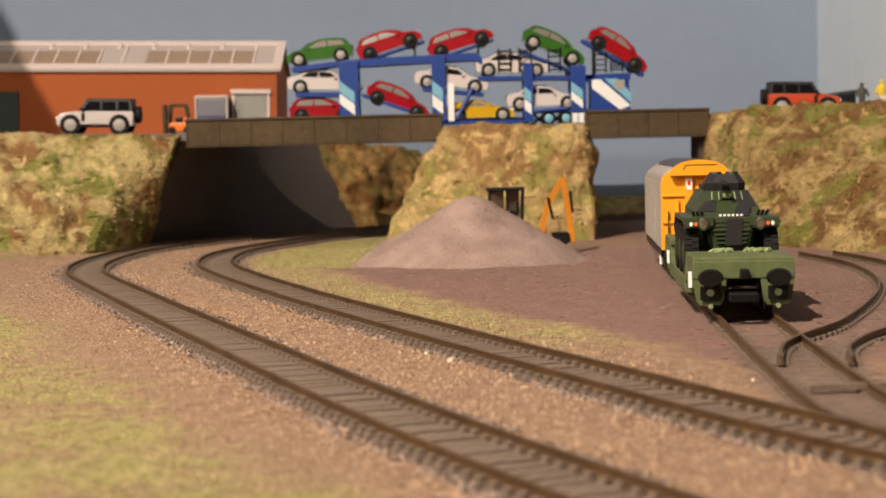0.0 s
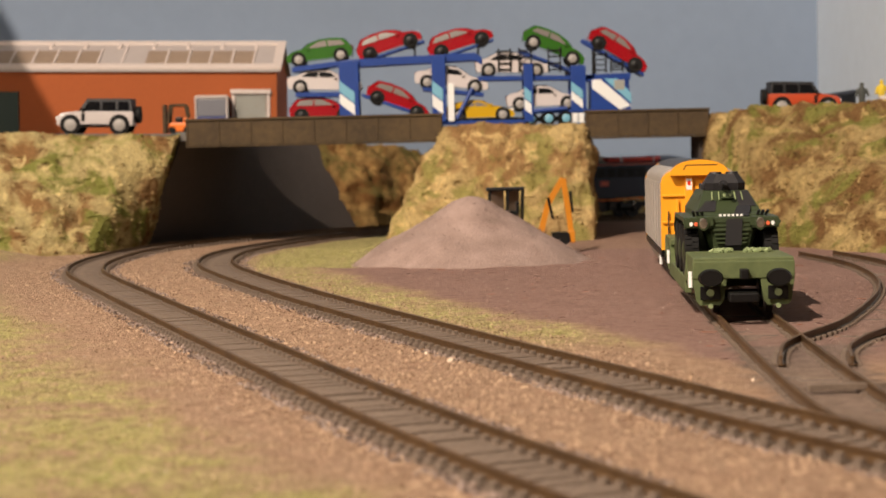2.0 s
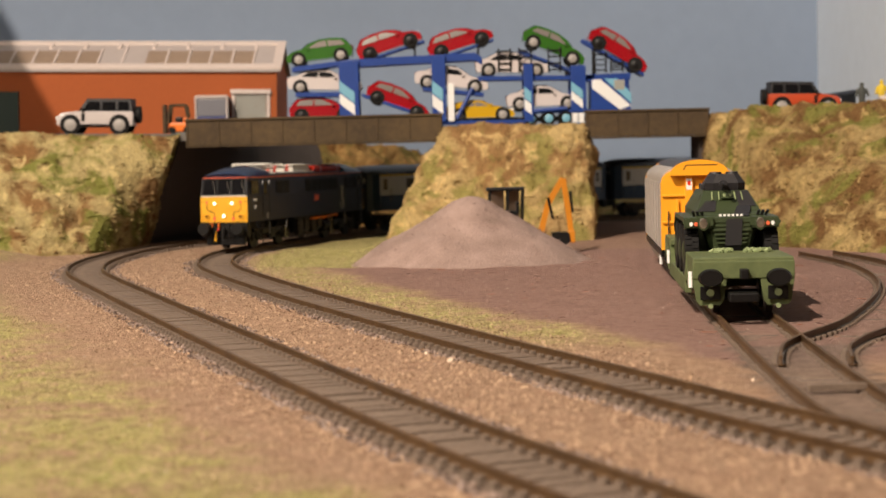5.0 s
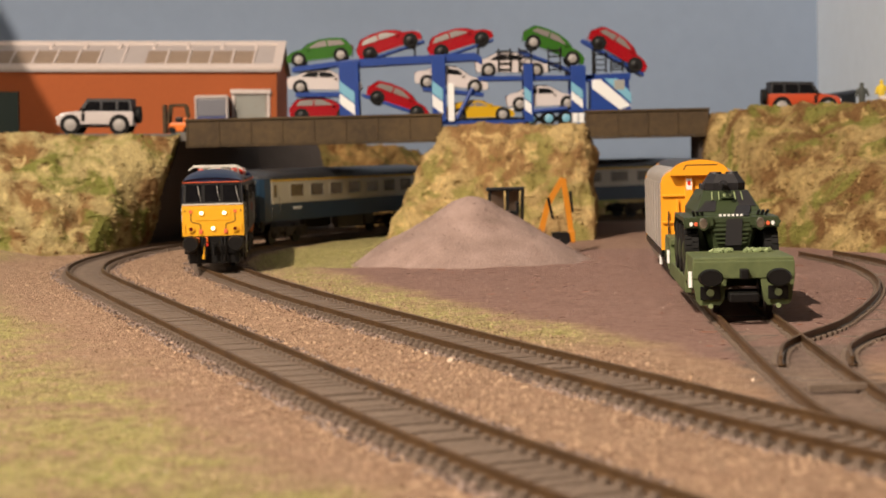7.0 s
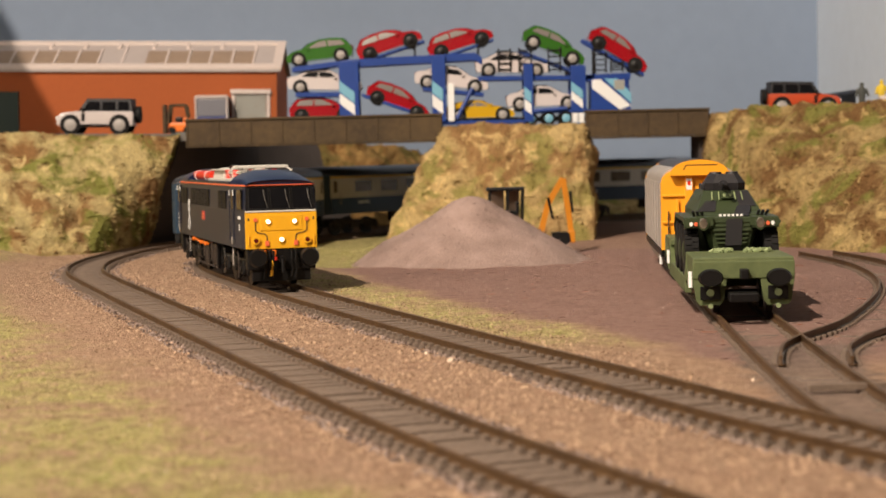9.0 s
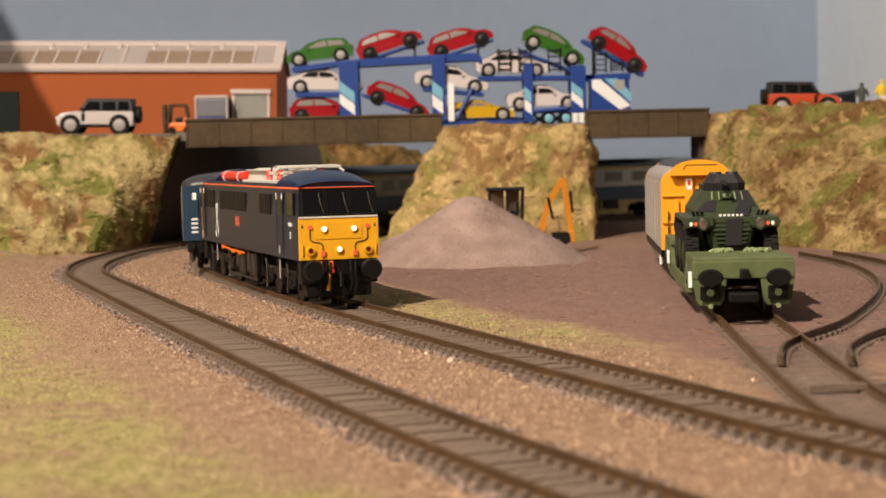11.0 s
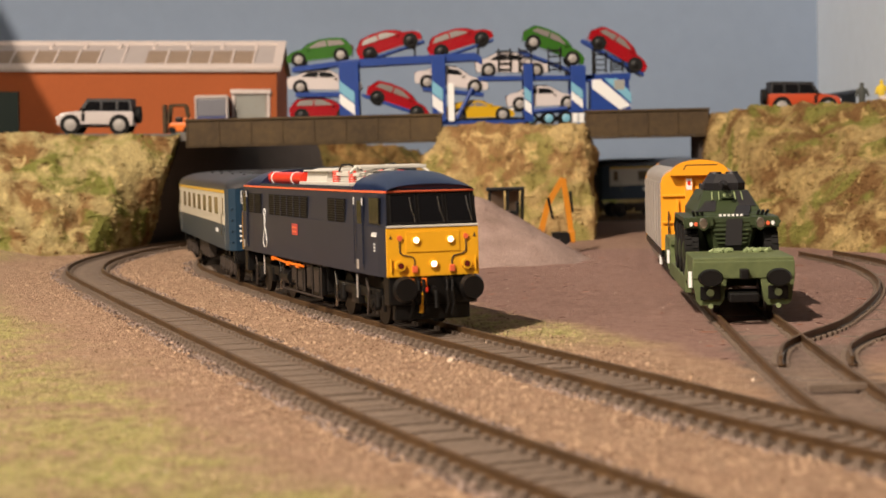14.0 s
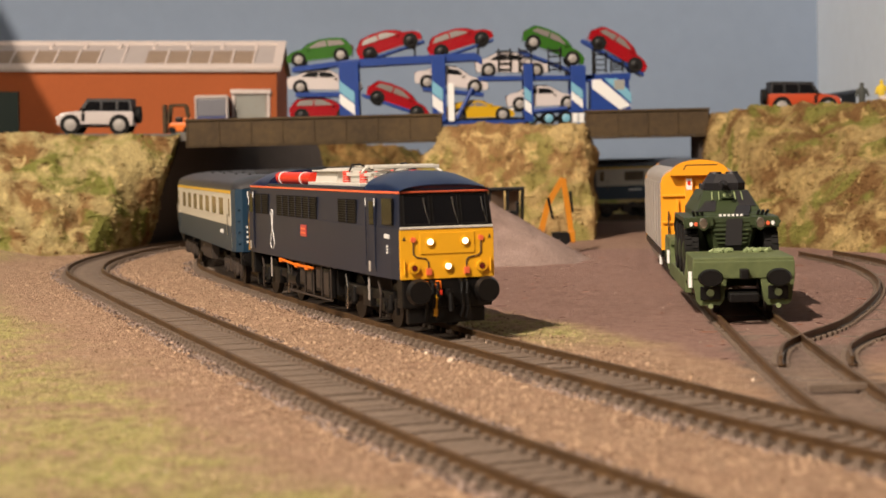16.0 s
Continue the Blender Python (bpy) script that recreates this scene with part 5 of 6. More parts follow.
            part("grab_rail", bm, M_CHAIN, c)
    bm = bm_new()
    loft(bm, [[(-2.4, 15.2, 25.0), (2.4, 15.2, 25.0), (2.0, 18.8, 28.0), (-2.0, 18.8, 28.0)], [(-2.4, 14.8, 25.4), (2.4, 14.8, 25.4), (2.0, 18.4, 28.4), (-2.0, 18.4, 28.4)]])
    part("driver_hatch", bm, M_ARMY, c, "driver's hatch plate")
    for x in (-1.1, 1.1):
        bm = bm_new()
        box(bm, x - 0.5, x + 0.5, 15.6, 16.6, 26.0, 27.6, 0.1)
        part("hatch_stud", bm, M_CHAIN, c)
    bm = bm_new()
    cyl(bm, (-15, 4, 6.5), (15, 4, 6.5), 0.7, 8)
    part("axle", bm, M_GREYB, c)
    # turret
    bm = bm_new()
    lo = [(-7.4, 26), (-4.6, 22.5), (4.6, 22.5), (7.4, 26), (7.4, 37), (5, 41), (-5, 41), (-7.4, 37)]
    loft(bm, [[(x, y, 29.05) for x, y in lo], [(x * 1.02, y - 0.5, 32.5) for x, y in lo], [(x * 0.72, 31 + (y - 31) * 0.72, 36.6) for x, y in lo]])
    t = part("turret", bm, M_CAMO, c, "black faceted turret")
    bm = bm_new()
    box(bm, -9.0, -7.2, 26, 36, 29.6, 32.2, 0.4)
    part("turret_bin", bm, M_CAMO, t)
    bm = bm_new()
    cyl(bm, (-1.2, 20.5, 32.4), (-1.2, 9.0, 32.6), 0.8, 12)
    cyl(bm, (-1.2, 20.5, 32.4), (-1.2, 17.5, 32.4), 1.5, 12)
    part("gun", bm, M_CAMO, t, "short black gun barrel")
    for x in (-3.0, 3.2):
        bm = bm_new()
        cyl(bm, (x, 32, 36.5), (x, 32, 37.6), 2.5, 16, 2.2)
        part("hatch", bm, M_CAMO, t)
    # raise the mudguards over the large wheels and flatten the top to its true height
    for o in c.children_recursive:
        if o.name.split(".")[0] in ("wheel", "tread", "hub"):
            continue
        for v in o.data.vertices:
            z = v.co.z / MM
            z = z * 1.34 if z < 16.6 else (22.24 + (z - 16.6) * 0.735 if z < 29.05 else 31.4 + (z - 29.05) * 0.8)
            v.co.z = z * MM
    return c


armoured_car()


# ---------------------------------------------------------------- orange-ended van behind the wagon
def ferry_van():
    v = thing("covered_van", "grey sliding-wall covered van with orange ends", "van wagon", at=siding_pose(807.7))
    L, HW, ZB, ZC, ZT = 160, 17.2, 11.5, 42.5, 50.5
    arch = lambda hw, zc, zt, n=12: [(hw * math.cos(math.pi * i / n), zc + (zt - zc) * math.sin(math.pi * i / n) ** 0.85) for i in range(n + 1)]
    bm = bm_new()
    prism(bm, [(-HW + 0.4, ZB), (HW - 0.4, ZB)] + arch(HW - 0.4, ZC, ZT), 2, L - 2)
    part("core", bm, M_VANGREY, v, "grey aluminium body", smooth=True)
    for y0, y1 in ((0, 2), (L - 2, L)):
        bm = bm_new()
        prism(bm, [(-HW, ZB), (HW, ZB)] + arch(HW, ZC - 1.0, ZT - 1.2), y0, y1)
        end = part("end_wall", bm, M_VANORANGE, v, "bright orange end wall")
        yf, s = (y0, -1) if y0 == 0 else (y1, 1)
        bm = bm_new()
        prism(bm, arch(13.0, 45.0, 52.0, 10), min(yf, yf + s * 4.5), max(yf, yf + s * 4.5))
        part("end_canopy", bm, M_VANORANGE, end)
        bm = bm_new()
        f = yf + s * 4.5
        for (a, b), (c, d) in (((-7.2, 47.4), (-6, 49.6)), ((-6, 49.6), (8, 49.6))):
            cyl(bm, (a, f, b), (c, f, d), 0.25, 6)
        part("canopy_seam", bm, M_BRIDGE, end)
        for x, w in ((-4.6, 1.8), (4.6, 1.8)):
            bm = bm_new()
            box(bm, x - w, x + w, min(yf, yf + s * 1.8), max(yf, yf + s * 1.8), ZB + 0.5, 44.9, 0.25)
            part("end_post", bm, M_VANORANGE, end)
        for z in (36.0, 24.0):
            bm = bm_new()
            box(bm, -16.5, 16.5, min(yf, yf + s * 1.2), max(yf, yf + s * 1.2), z - 0.5, z + 0.5, 0.2)
            part("end_rib", bm, M_VANORANGE, end)
        for x in (-14.0, -9.2):
            bm = bm_new()
            cyl(bm, (x, yf + s * 1.3, 14), (x, yf + s * 1.3, 29 if x < -10 else 20), 0.32, 8)
            part("end_handrail", bm, M_BRIDGE, end)
        bm = bm_new()
        box(bm, -13.5, -8.2, min(yf, yf + s * 2.4), max(yf, yf + s * 2.4), 11.6, 12.8, 0.2)
        box(bm, -10.2, -9.2, min(yf, yf + s * 1.6), max(yf, yf + s * 1.6), 12.8, 34, 0.2)
        part("end_step", bm, M_VANORANGE, end)
        bm = bm_new()
        box(bm, -5.9, -3.3, min(yf + s * 1.8, yf + s * 1.95), max(yf + s * 1.8, yf + s * 1.95), 38.6, 43.4)
        part("notice", bm, M_WHITE, end)
        bm = bm_new()
        box(bm, -5.3, -3.9, min(yf + s * 1.9, yf + s * 2.05), max(yf + s * 1.9, yf + s * 2.05), 40.6, 42.4)
        part("notice_bars", bm, M_RED, end)
        bm = bm_new()
        box(bm, -16, 16, min(yf, yf - s * 3), max(yf, yf - s * 3), 6.5, ZB - 0.1, 0.4)
        for x in (-11.4, 11.4):
            cyl(bm, (x, yf, 9.5), (x, yf + s * 6, 9.5), 2.4, 16)
        part("buffer_beam", bm, M_BLACK, v)
    for s in (-1, 1):
        for k in range(3):
            bm = bm_new()
            a, b = sorted((s * (HW - 0.4), s * (HW + 0.1)))
            box(bm, a, b, 3.5 + k * 51.5, 53.5 + k * 51.5, ZB + 0.6, ZC - 0.6, 0.2)
            p = part("sliding_wall", bm, M_VANGREY, v, "pale grey sliding wall panel")
            a, b = sorted((s * (HW + 0.05), s * (HW + 0.5)))
            for y in (3.6, 28, 53):
                bm = bm_new()
                box(bm, a, b, y + k * 51.5 - 0.4, y + k * 51.5 + 0.4, ZB + 0.8, ZC - 0.8)
                part("wall_rib", bm, M_VANGREY, p)
        bm = bm_new()
        box(bm, s * (HW - 0.6) - 0.8, s * (HW - 0.6) + 0.8, 2, L - 2, ZB - 3.2, ZB - 0.05, 0.3)
        part("solebar", bm, M_BLACK, v)
    bm = bm_new()
    prism(bm, arch(11.5, 47.0, 52.2, 10), 3, L - 3)
    part("roof_cap", bm, M_COACHROOF, v, "dark grey roof cap", smooth=True)
    for y in (24, L - 24):
        bm = bm_new()
        for s in (-1, 1):
            box(bm, s * 12.6 - 0.8, s * 12.6 + 0.8, y - 8, y + 8, 4, 8.4, 0.4)
            box(bm, s * 13.2 - 1.0, s * 13.2 + 1.0, y - 2.2, y + 2.2, 4.0, 9.0, 0.4)
        ax = part("axle_guard", bm, M_BLACK, v)
        wheel_set(ax, y, 6.2)
    for s in (-1, 1):
        bm = bm_new()
        cyl(bm, (s * 17.0, 11, 4.5), (s * 17.0, 11, 9), 0.7, 8)
        part("lever", bm, M_WHITE, v)
    return v


ferry_van()


# ---------------------------------------------------------------- model cars (nose towards +x, standing on z = 0, centre at the origin)
HATCH = ((-21.5, 5.0), (-21.8, 8.0), (-20.2, 10.6), (-16.5, 14.6), (-9, 15.6), (0, 15.4), (6.5, 13.6), (11.5, 10.4), (18, 9.2), (21.6, 7.2), (22.2, 4.4), (21.4, 2.6), (-20.8, 2.6))
SALOON = ((-24.0, 5.0), (-24.4, 8.4), (-22.6, 10.2), (-17.5, 11.2), (-11, 14.6), (-3, 15.4), (4, 14.8), (12, 10.4), (19, 8.8), (24.0, 6.8), (24.6, 4.2), (23.6, 2.6), (-23.2, 2.6))
COUPE = ((-22.5, 5.0), (-23.2, 8.6), (-20.5, 10.4), (-13, 12.4), (-5, 13.4), (1, 13.0), (8, 9.6), (16, 8.4), (21.6, 6.4), (22.6, 4.0), (21.8, 2.4), (-21.8, 2.4))


def side_glass(outline, kind):
    if kind == "coupe":
        return (((-12, 9.8), (-11, 11.8), (-4.5, 12.6), (-4.0, 9.8)), ((-3.2, 9.8), (-3.4, 12.6), (0.8, 12.2), (5.0, 9.8)))
    if kind == "saloon":
        return (((-14.8, 10.6), (-10.6, 13.6), (-4.0, 14.3), (-4.0, 10.6)), ((-3.2, 10.6), (-3.2, 14.3), (3.6, 13.9), (8.8, 10.6)))
    return (((-17.2, 10.6), (-14.6, 13.8), (-6.0, 14.5), (-6.0, 10.6)), ((-5.0, 10.6), (-5.0, 14.5), (0.2, 14.3), (7.6, 10.6)))


def make_car(kind, paint, label, wheel_r=4.0):
    outline = {"hatch": HATCH, "saloon": SALOON, "coupe": COUPE}[kind]
    wx = (-13.6, 14.2) if kind == "hatch" else ((-15.6, 15.8) if kind == "saloon" else (-14.2, 14.6))
    car = thing("car", label, "car", group="cars on the transporter")
    bm = bm_new()
    # widths by height give tumblehome; rounded shoulders come from the bevel
    def hw(z):
        return 9.4 if z < 9.5 else 9.4 - (z - 9.5) * 0.36
    left = [(x, -hw(z), z) for x, z in outline]
    edge = [(x * 0.997, -hw(z) + 0.35, z + (0.32 if z > 8 else 0)) for x, z in outline]
    lin = [(x * 0.98, -hw(z) + 1.6, z + (0.6 if z > 8 else 0)) for x, z in outline]
    rin = [(x, -y, z) for x, y, z in lin]
    right = [(x, -y, z) for x, y, z in left]
    loft(bm, [left, edge, lin, rin, [(x, -y, z) for x, y, z in edge], right])
    body = part("body", bm, paint, car, smooth=True)
    for s in (-1, 1):
        for poly in side_glass(outline, kind):
            bm = bm_new()
            a = [(x, s * (hw(z) + 0.12), z) for x, z in poly]
            loft(bm, [a, [(x, y - s * 0.5, z) for x, y, z in a]])
            part("side_window", bm, M_GLASS if paint is M_CARWHITE else M_CARGLASS, body)
    top = {"hatch": (((-19.8, 11.2), (-17.0, 14.4)), ((6.9, 13.6), (11.2, 10.8))), "saloon": (((-17.0, 11.7), (-11.4, 14.6)), ((4.6, 14.7), (11.4, 10.9))), "coupe": (((-19.5, 10.8), (-13.4, 12.4)), ((1.6, 12.9), (7.6, 10.0)))}[kind]
    for (x0, z0), (x1, z1) in top:
        bm = bm_new()
        a = [(x0, -6.8, z0 + 0.62), (x0, 6.8, z0 + 0.62), (x1, 6.4, z1 + 0.62), (x1, -6.4, z1 + 0.62)]
        loft(bm, [a, [(x, y, z - 0.4) for x, y, z in a]])
        part("windscreen", bm, M_GLASS, body)
    if paint is M_CARWHITE:
        bm = bm_new()
        box(bm, -11, 3, -6.6, 6.6, 15.5, 16.25, 0.3)
        part("roof_panel", bm, M_GLASS, body)
    for x in wx:
        for s in (-1, 1):
            bm = bm_new()
            cyl(bm, (x, s * 9.25, wheel_r), (x, s * 9.65, wheel_r), wheel_r + 0.9, 24)
            part("wheel_arch", bm, M_TYRE, body, smooth=True)
            bm = bm_new()
            cyl(bm, (x, s * 7.0, wheel_r), (x, s * 9.9, wheel_r), wheel_r, 24)
            w = part("wheel", bm, M_TYRE, car, smooth=True)
            bm = bm_new()
            cyl(bm, (x, s * 9.8, wheel_r), (x, s * 10.15, wheel_r), wheel_r * 0.72, 20, wheel_r * 0.6)
            part("rim", bm, M_BLACK if paint is M_CARRED else M_RIM, w, smooth=True)
    nose = outline[9][0] - 0.6
    for s in (-1, 1):
        bm = bm_new()
        box(bm, nose - 2.2, nose + 0.2, s * 7.2 - 1.4, s * 7.2 + 1.4, 6.6, 8.0, 0.4)
        part("headlight", bm, M_WHITE, body)
        bm = bm_new()
        box(bm, outline[1][0] - 0.15, outline[1][0] + 1.5, s * 7.4 - 1.3, s * 7.4 + 1.3, 7.4, 9.8, 0.4)
        part("tail_light", bm, M_TAIL, body)
        bm = bm_new()
        box(bm, 6.2, 8.0, s * 10.2 - 0.8, s * 10.2 + 0.8, 9.8, 11.2, 0.3)
        part("door_mirror", bm, paint, body)
    bm = bm_new()
    box(bm, nose - 0.4, outline[10][0] + 0.25, -5.5, 5.5, 3.4, 5.0, 0.3)
    part("grille", bm, M_BLACK, body)
    for o in car.children_recursive:
        o.data.transform(Matrix.Scale(CAR_SIZE, 4))
    return car


CAR_SIZE = 1.1
CARS = (("hatch", M_CARGREEN, "glossy green hatchback", -1, -85.6, 128.7, 5.5), ("hatch", M_CARRED, "glossy red hatchback", 1, -35.2, 134.8, 17.1),
        ("hatch", M_CARRED, "glossy red hatchback", 1, 16.3, 135.0, 16.4), ("hatch", M_CARGREEN, "glossy green hatchback", 1, 82.2, 130.1, -23.8),
        ("hatch", M_CARRED, "glossy red hatchback", 1, 128.5, 126.6, -32.2), ("saloon", M_CARWHITE, "pearl white saloon", 1, -83.3, 107.0, -2.0),
        ("saloon", M_CARWHITE, "pearl white saloon", 1, 8.4, 107.1, -6.7), ("saloon", M_CARWHITE, "pearl white saloon", 1, 52.9, 116.3, -1.3),
        ("hatch", M_CARRED, "glossy red hatchback", 1, -85.0, 86.9, 0.0), ("hatch", M_CARRED, "glossy red hatchback", 1, -31.2, 93.1, -21.9),
        ("coupe", M_CARYELLOW, "glossy yellow coupe", 1, 29.4, 84.6, 0.2), ("saloon", M_CARWHITE, "pearl white saloon", 1, 75.1, 91.8, 0.1))
DECK = ("upper deck", "upper deck", "upper deck", "upper deck", "upper deck", "middle deck", "middle deck", "middle deck", "lower deck", "lower deck", "lower deck", "lower deck")
LANE = 1312
made = {}
for (kind, paint, label, way, x, z, tilt), deck in zip(CARS, DECK):
    # x, z are the middle between the hubs
    a = radians(tilt)
    m = mpose(x + 4.4 * math.sin(a), LANE, z - 4.4 * math.cos(a), 0, -tilt, 0) @ (Matrix.Identity(4) if way > 0 else pose(0, 0, 0, 0, 0, 180))
    key = (kind, paint.name)
    if key in made:
        ob = copy_thing(made[key], m)
    else:
        ob = made[key] = make_car(kind, paint, label)
        ob.matrix_basis = m
    lean = "parked level" if abs(tilt) < 4 else ("tilted nose up" if tilt * way > 0 else "tilted nose down")
    ob["label"] = label + " " + lean + " on the transporter's " + deck


# ---------------------------------------------------------------- car transporter
def transporter():
    t = thing("car_transporter", "blue double-deck car transporter lorry with white and pale blue stripes", "lorry", at=mpose(0, LANE, 76.0))
    R = 76.0

    def beam(name, pts, w, h, label="", mtl=M_BLUE):
        """Paired ramps, one for each side's wheels."""
        for s in (-1, 1):
            bm = bm_new()
            for (x0, z0), (x1, z1) in zip(pts[:-1], pts[1:]):
                q = [(x0, s * 8.2 - w, z0), (x0, s * 8.2 + w, z0), (x0, s * 8.2 + w, z0 - h), (x0, s * 8.2 - w, z0 - h)]
                q2 = [(x1, y, z + z1 - z0) for _, y, z in q]
                loft(bm, [q, q2])
            part(name, bm, mtl, t, label)

    # decks under the cars
    beam("upper_ramp", [(-106, 46.0), (-64, 50.5)], 3.0, 3.6, "blue upper ramp")
    beam("upper_ramp", [(-64, 50.5), (26, 53.5), (31, 50.0)], 3.0, 5.5)
    beam("tilt_ramp", [(-52, 50.6), (-10, 63.5)], 1.6, 1.4)
    beam("tilt_ramp", [(2, 51.5), (40, 63.4)], 1.6, 1.4)
    beam("middle_ramp", [(-104, 27.8), (-58, 27.0)], 3.0, 3.2)
    beam("middle_ramp", [(-12, 29.6), (32, 24.6)], 3.0, 2.6)
    beam("middle_ramp", [(28, 36.4), (112, 35.4)], 3.0, 3.0)
    beam("tilt_ramp", [(58, 55.5), (102, 37.5)], 1.8, 2.0)
    beam("cab_ramp", [(104, 62.0), (148, 36.0)], 1.8, 2.2)
    beam("cab_deck", [(98, 35.6), (138, 36.5)], 3.0, 4.6)
    beam("lower_ramp", [(-56, 26.0), (-6, 8.0)], 2.4, 2.4)
    beam("lower_deck", [(-104, 7.0), (2, 7.2)], 3.4, 4.0)
    beam("lower_deck", [(0, 4.8), (62, 4.6)], 3.4, 2.6)
    beam("lower_deck", [(60, 11.6), (110, 11.0)], 3.4, 2.2)
    for x0, x1 in ((-40, -38.6), (-18, -16.6), (14, 15.4), (28, 29.4), (92, 93.4), (112, 113.4)):
        bm = bm_new()
        for s in (-1, 1):
            z1 = 50.6 + (x0 + 52) * 0.31 if x0 < 0 else (51.5 + (x0 - 2) * 0.31 if x0 < 40 else (55.5 - (x0 - 58) * 0.41 if x0 < 100 else 62 - (x0 - 104) * 0.59))
            z0 = 50 if x0 < 40 else 34
            box(bm, x0, x1, s * 8.2 - 0.7, s * 8.2 + 0.7, z0, max(z1, z0 + 2), 0.2)
        part("ramp_strut", bm, M_BLACK, t)
    # striped pillars
    for x0, x1, z0, z1 in ((-72.2, -58.0, 7.0, 49.5), (-5.5, 4.5, 4.5, 52.0), (60.7, 67.6, 3.0, 44.5), (94.6, 105.6, 9.0, 42.5)):
        for s in (-1, 1):
            bm = bm_new()
            y = s * 13.2
            box(bm, x0, x1, y - 1.2, y + 1.2, z0, z1, 0.4)
            p = part("pillar", bm, M_BLUE, t, "blue pillar with slanted stripes")
            h = z1 - z0
            w = x1 - x0
            for a, b, mt in ((0.36, 0.55, M_LTBLUE), (0.16, 0.34, M_WHITE)):
                bm = bm_new()
                ye = y + s * 1.2
                q = [(x0 + 0.3, ye, z0 + h * a + w * 0.35), (x1 - w * 0.22, ye, z0 + h * a - w * 0.25), (x1 - w * 0.22, ye, z0 + h * b - w * 0.25), (x0 + 0.3, ye, z0 + h * b + w * 0.35)]
                loft(bm, [q, [(xx, yy + s * 0.2, zz) for xx, yy, zz in q]])
                part("stripe", bm, mt, p)
        bm = bm_new()
        box(bm, x0 + 1, x1 - 1, -12, 12, z0, z0 + 3, 0.3)
        part("crossbeam", bm, M_BLUE, t)
    # lattice ladders beside the white cars
    for x0, z0, z1 in ((43, 39, 56), (58, 38, 56), (79, 38, 56), (112, 37, 52), (124, 37, 46)):
        bm = bm_new()
        for dx in (0, 8.5):
            box(bm, x0 + dx - 0.6, x0 + dx + 0.6, -12.0, -10.8, z0, z1, 0.2)
        for k in range(4):
            zz = z0 + 2 + (z1 - z0 - 4) * k / 3
            box(bm, x0, x0 + 8.5, -11.8, -11.0, zz - 0.5, zz + 0.5)
        part("ladder", bm, M_BLACK, t, "black access ladder")
    # diagonal braces
    for a, b in (((12, 6), (24, 28)), ((-54, 9), (-20, 9)), ((62, 10), (92, 12))):
        for s in (-1, 1):
            bm = bm_new()
            cyl(bm, (a[0], s * 13, a[1]), (b[0], s * 13, b[1]), 1.5, 8)
            part("brace", bm, M_BLUE, t)
    # white upright with number bars
    bm = bm_new()
    box(bm, 6.0, 10.5, -14.2, -12.6, 4.5, 32, 0.3)
    part("marker_board", bm, M_WHITE, t)
    # cab end
    for s in (-1, 1):
        bm = bm_new()
        y = s * 12.4
        prism(bm, [(109, 9.6), (137.6, 9.6), (138.5, 20), (134, 33), (109.6, 33)], min(y, y - s * 1.5), max(y, y - s * 1.5))
        c = part("cab_side", bm, M_BLUE, t, "blue cab side with slanted stripes")
        for pts, mt in ((((110, 32), (116, 32.4), (138, 13), (130, 10.2), (110, 26)), M_WHITE), (((119, 32.6), (128, 32.6), (138.2, 22), (138.2, 14.6)), M_LTBLUE)):
            bm = bm_new()
            loft(bm, [[(x, y + s * 0.05, z) for x, z in pts], [(x, y + s * 0.3, z) for x, z in pts]])
            part("stripe", bm, mt, c)
        bm = bm_new()
        box(bm, 126, 133.5, min(y + s * 0.1, y + s * 0.5), max(y + s * 0.1, y + s * 0.5), 24.5, 31.6, 0.5)
        part("cab_window", bm, M_GREYDOOR, c)
    bm = bm_new()
    box(bm, 109.2, 137, -10.8, 10.8, 9.6, 33.2, 0.8)
    part("cab", bm, M_BLUE, t)
    bm = bm_new()
    box(bm, -100, 136, -7, 7, 3.0, 6.4, 0.5)
    part("chassis", bm, M_BLACK, t)
    for x in (65.5, 78.5, 91, 122, -30, -18):
        for s in (-1, 1):
            bm = bm_new()
            cyl(bm, (x, s * 8.4, 5.0), (x, s * 13.2, 5.0), 5.0, 24)
            w = part("wheel", bm, M_TYRE, t, smooth=True)
            bm = bm_new()
            cyl(bm, (x, s * 13.1, 5.0), (x, s * 13.6, 5.0), 3.2, 18, 2.4)
            part("rim", bm, M_LTBLUE, w, smooth=True)
    bm = bm_new()
    for k in range(3):
        box(bm, 95.5 + k * 4.6, 99.3 + k * 4.6, -13.4, -12.0, 1.6, 8.6, 0.2)
    part("number_bars", bm, M_WHITE, t)
    return t


transporter()


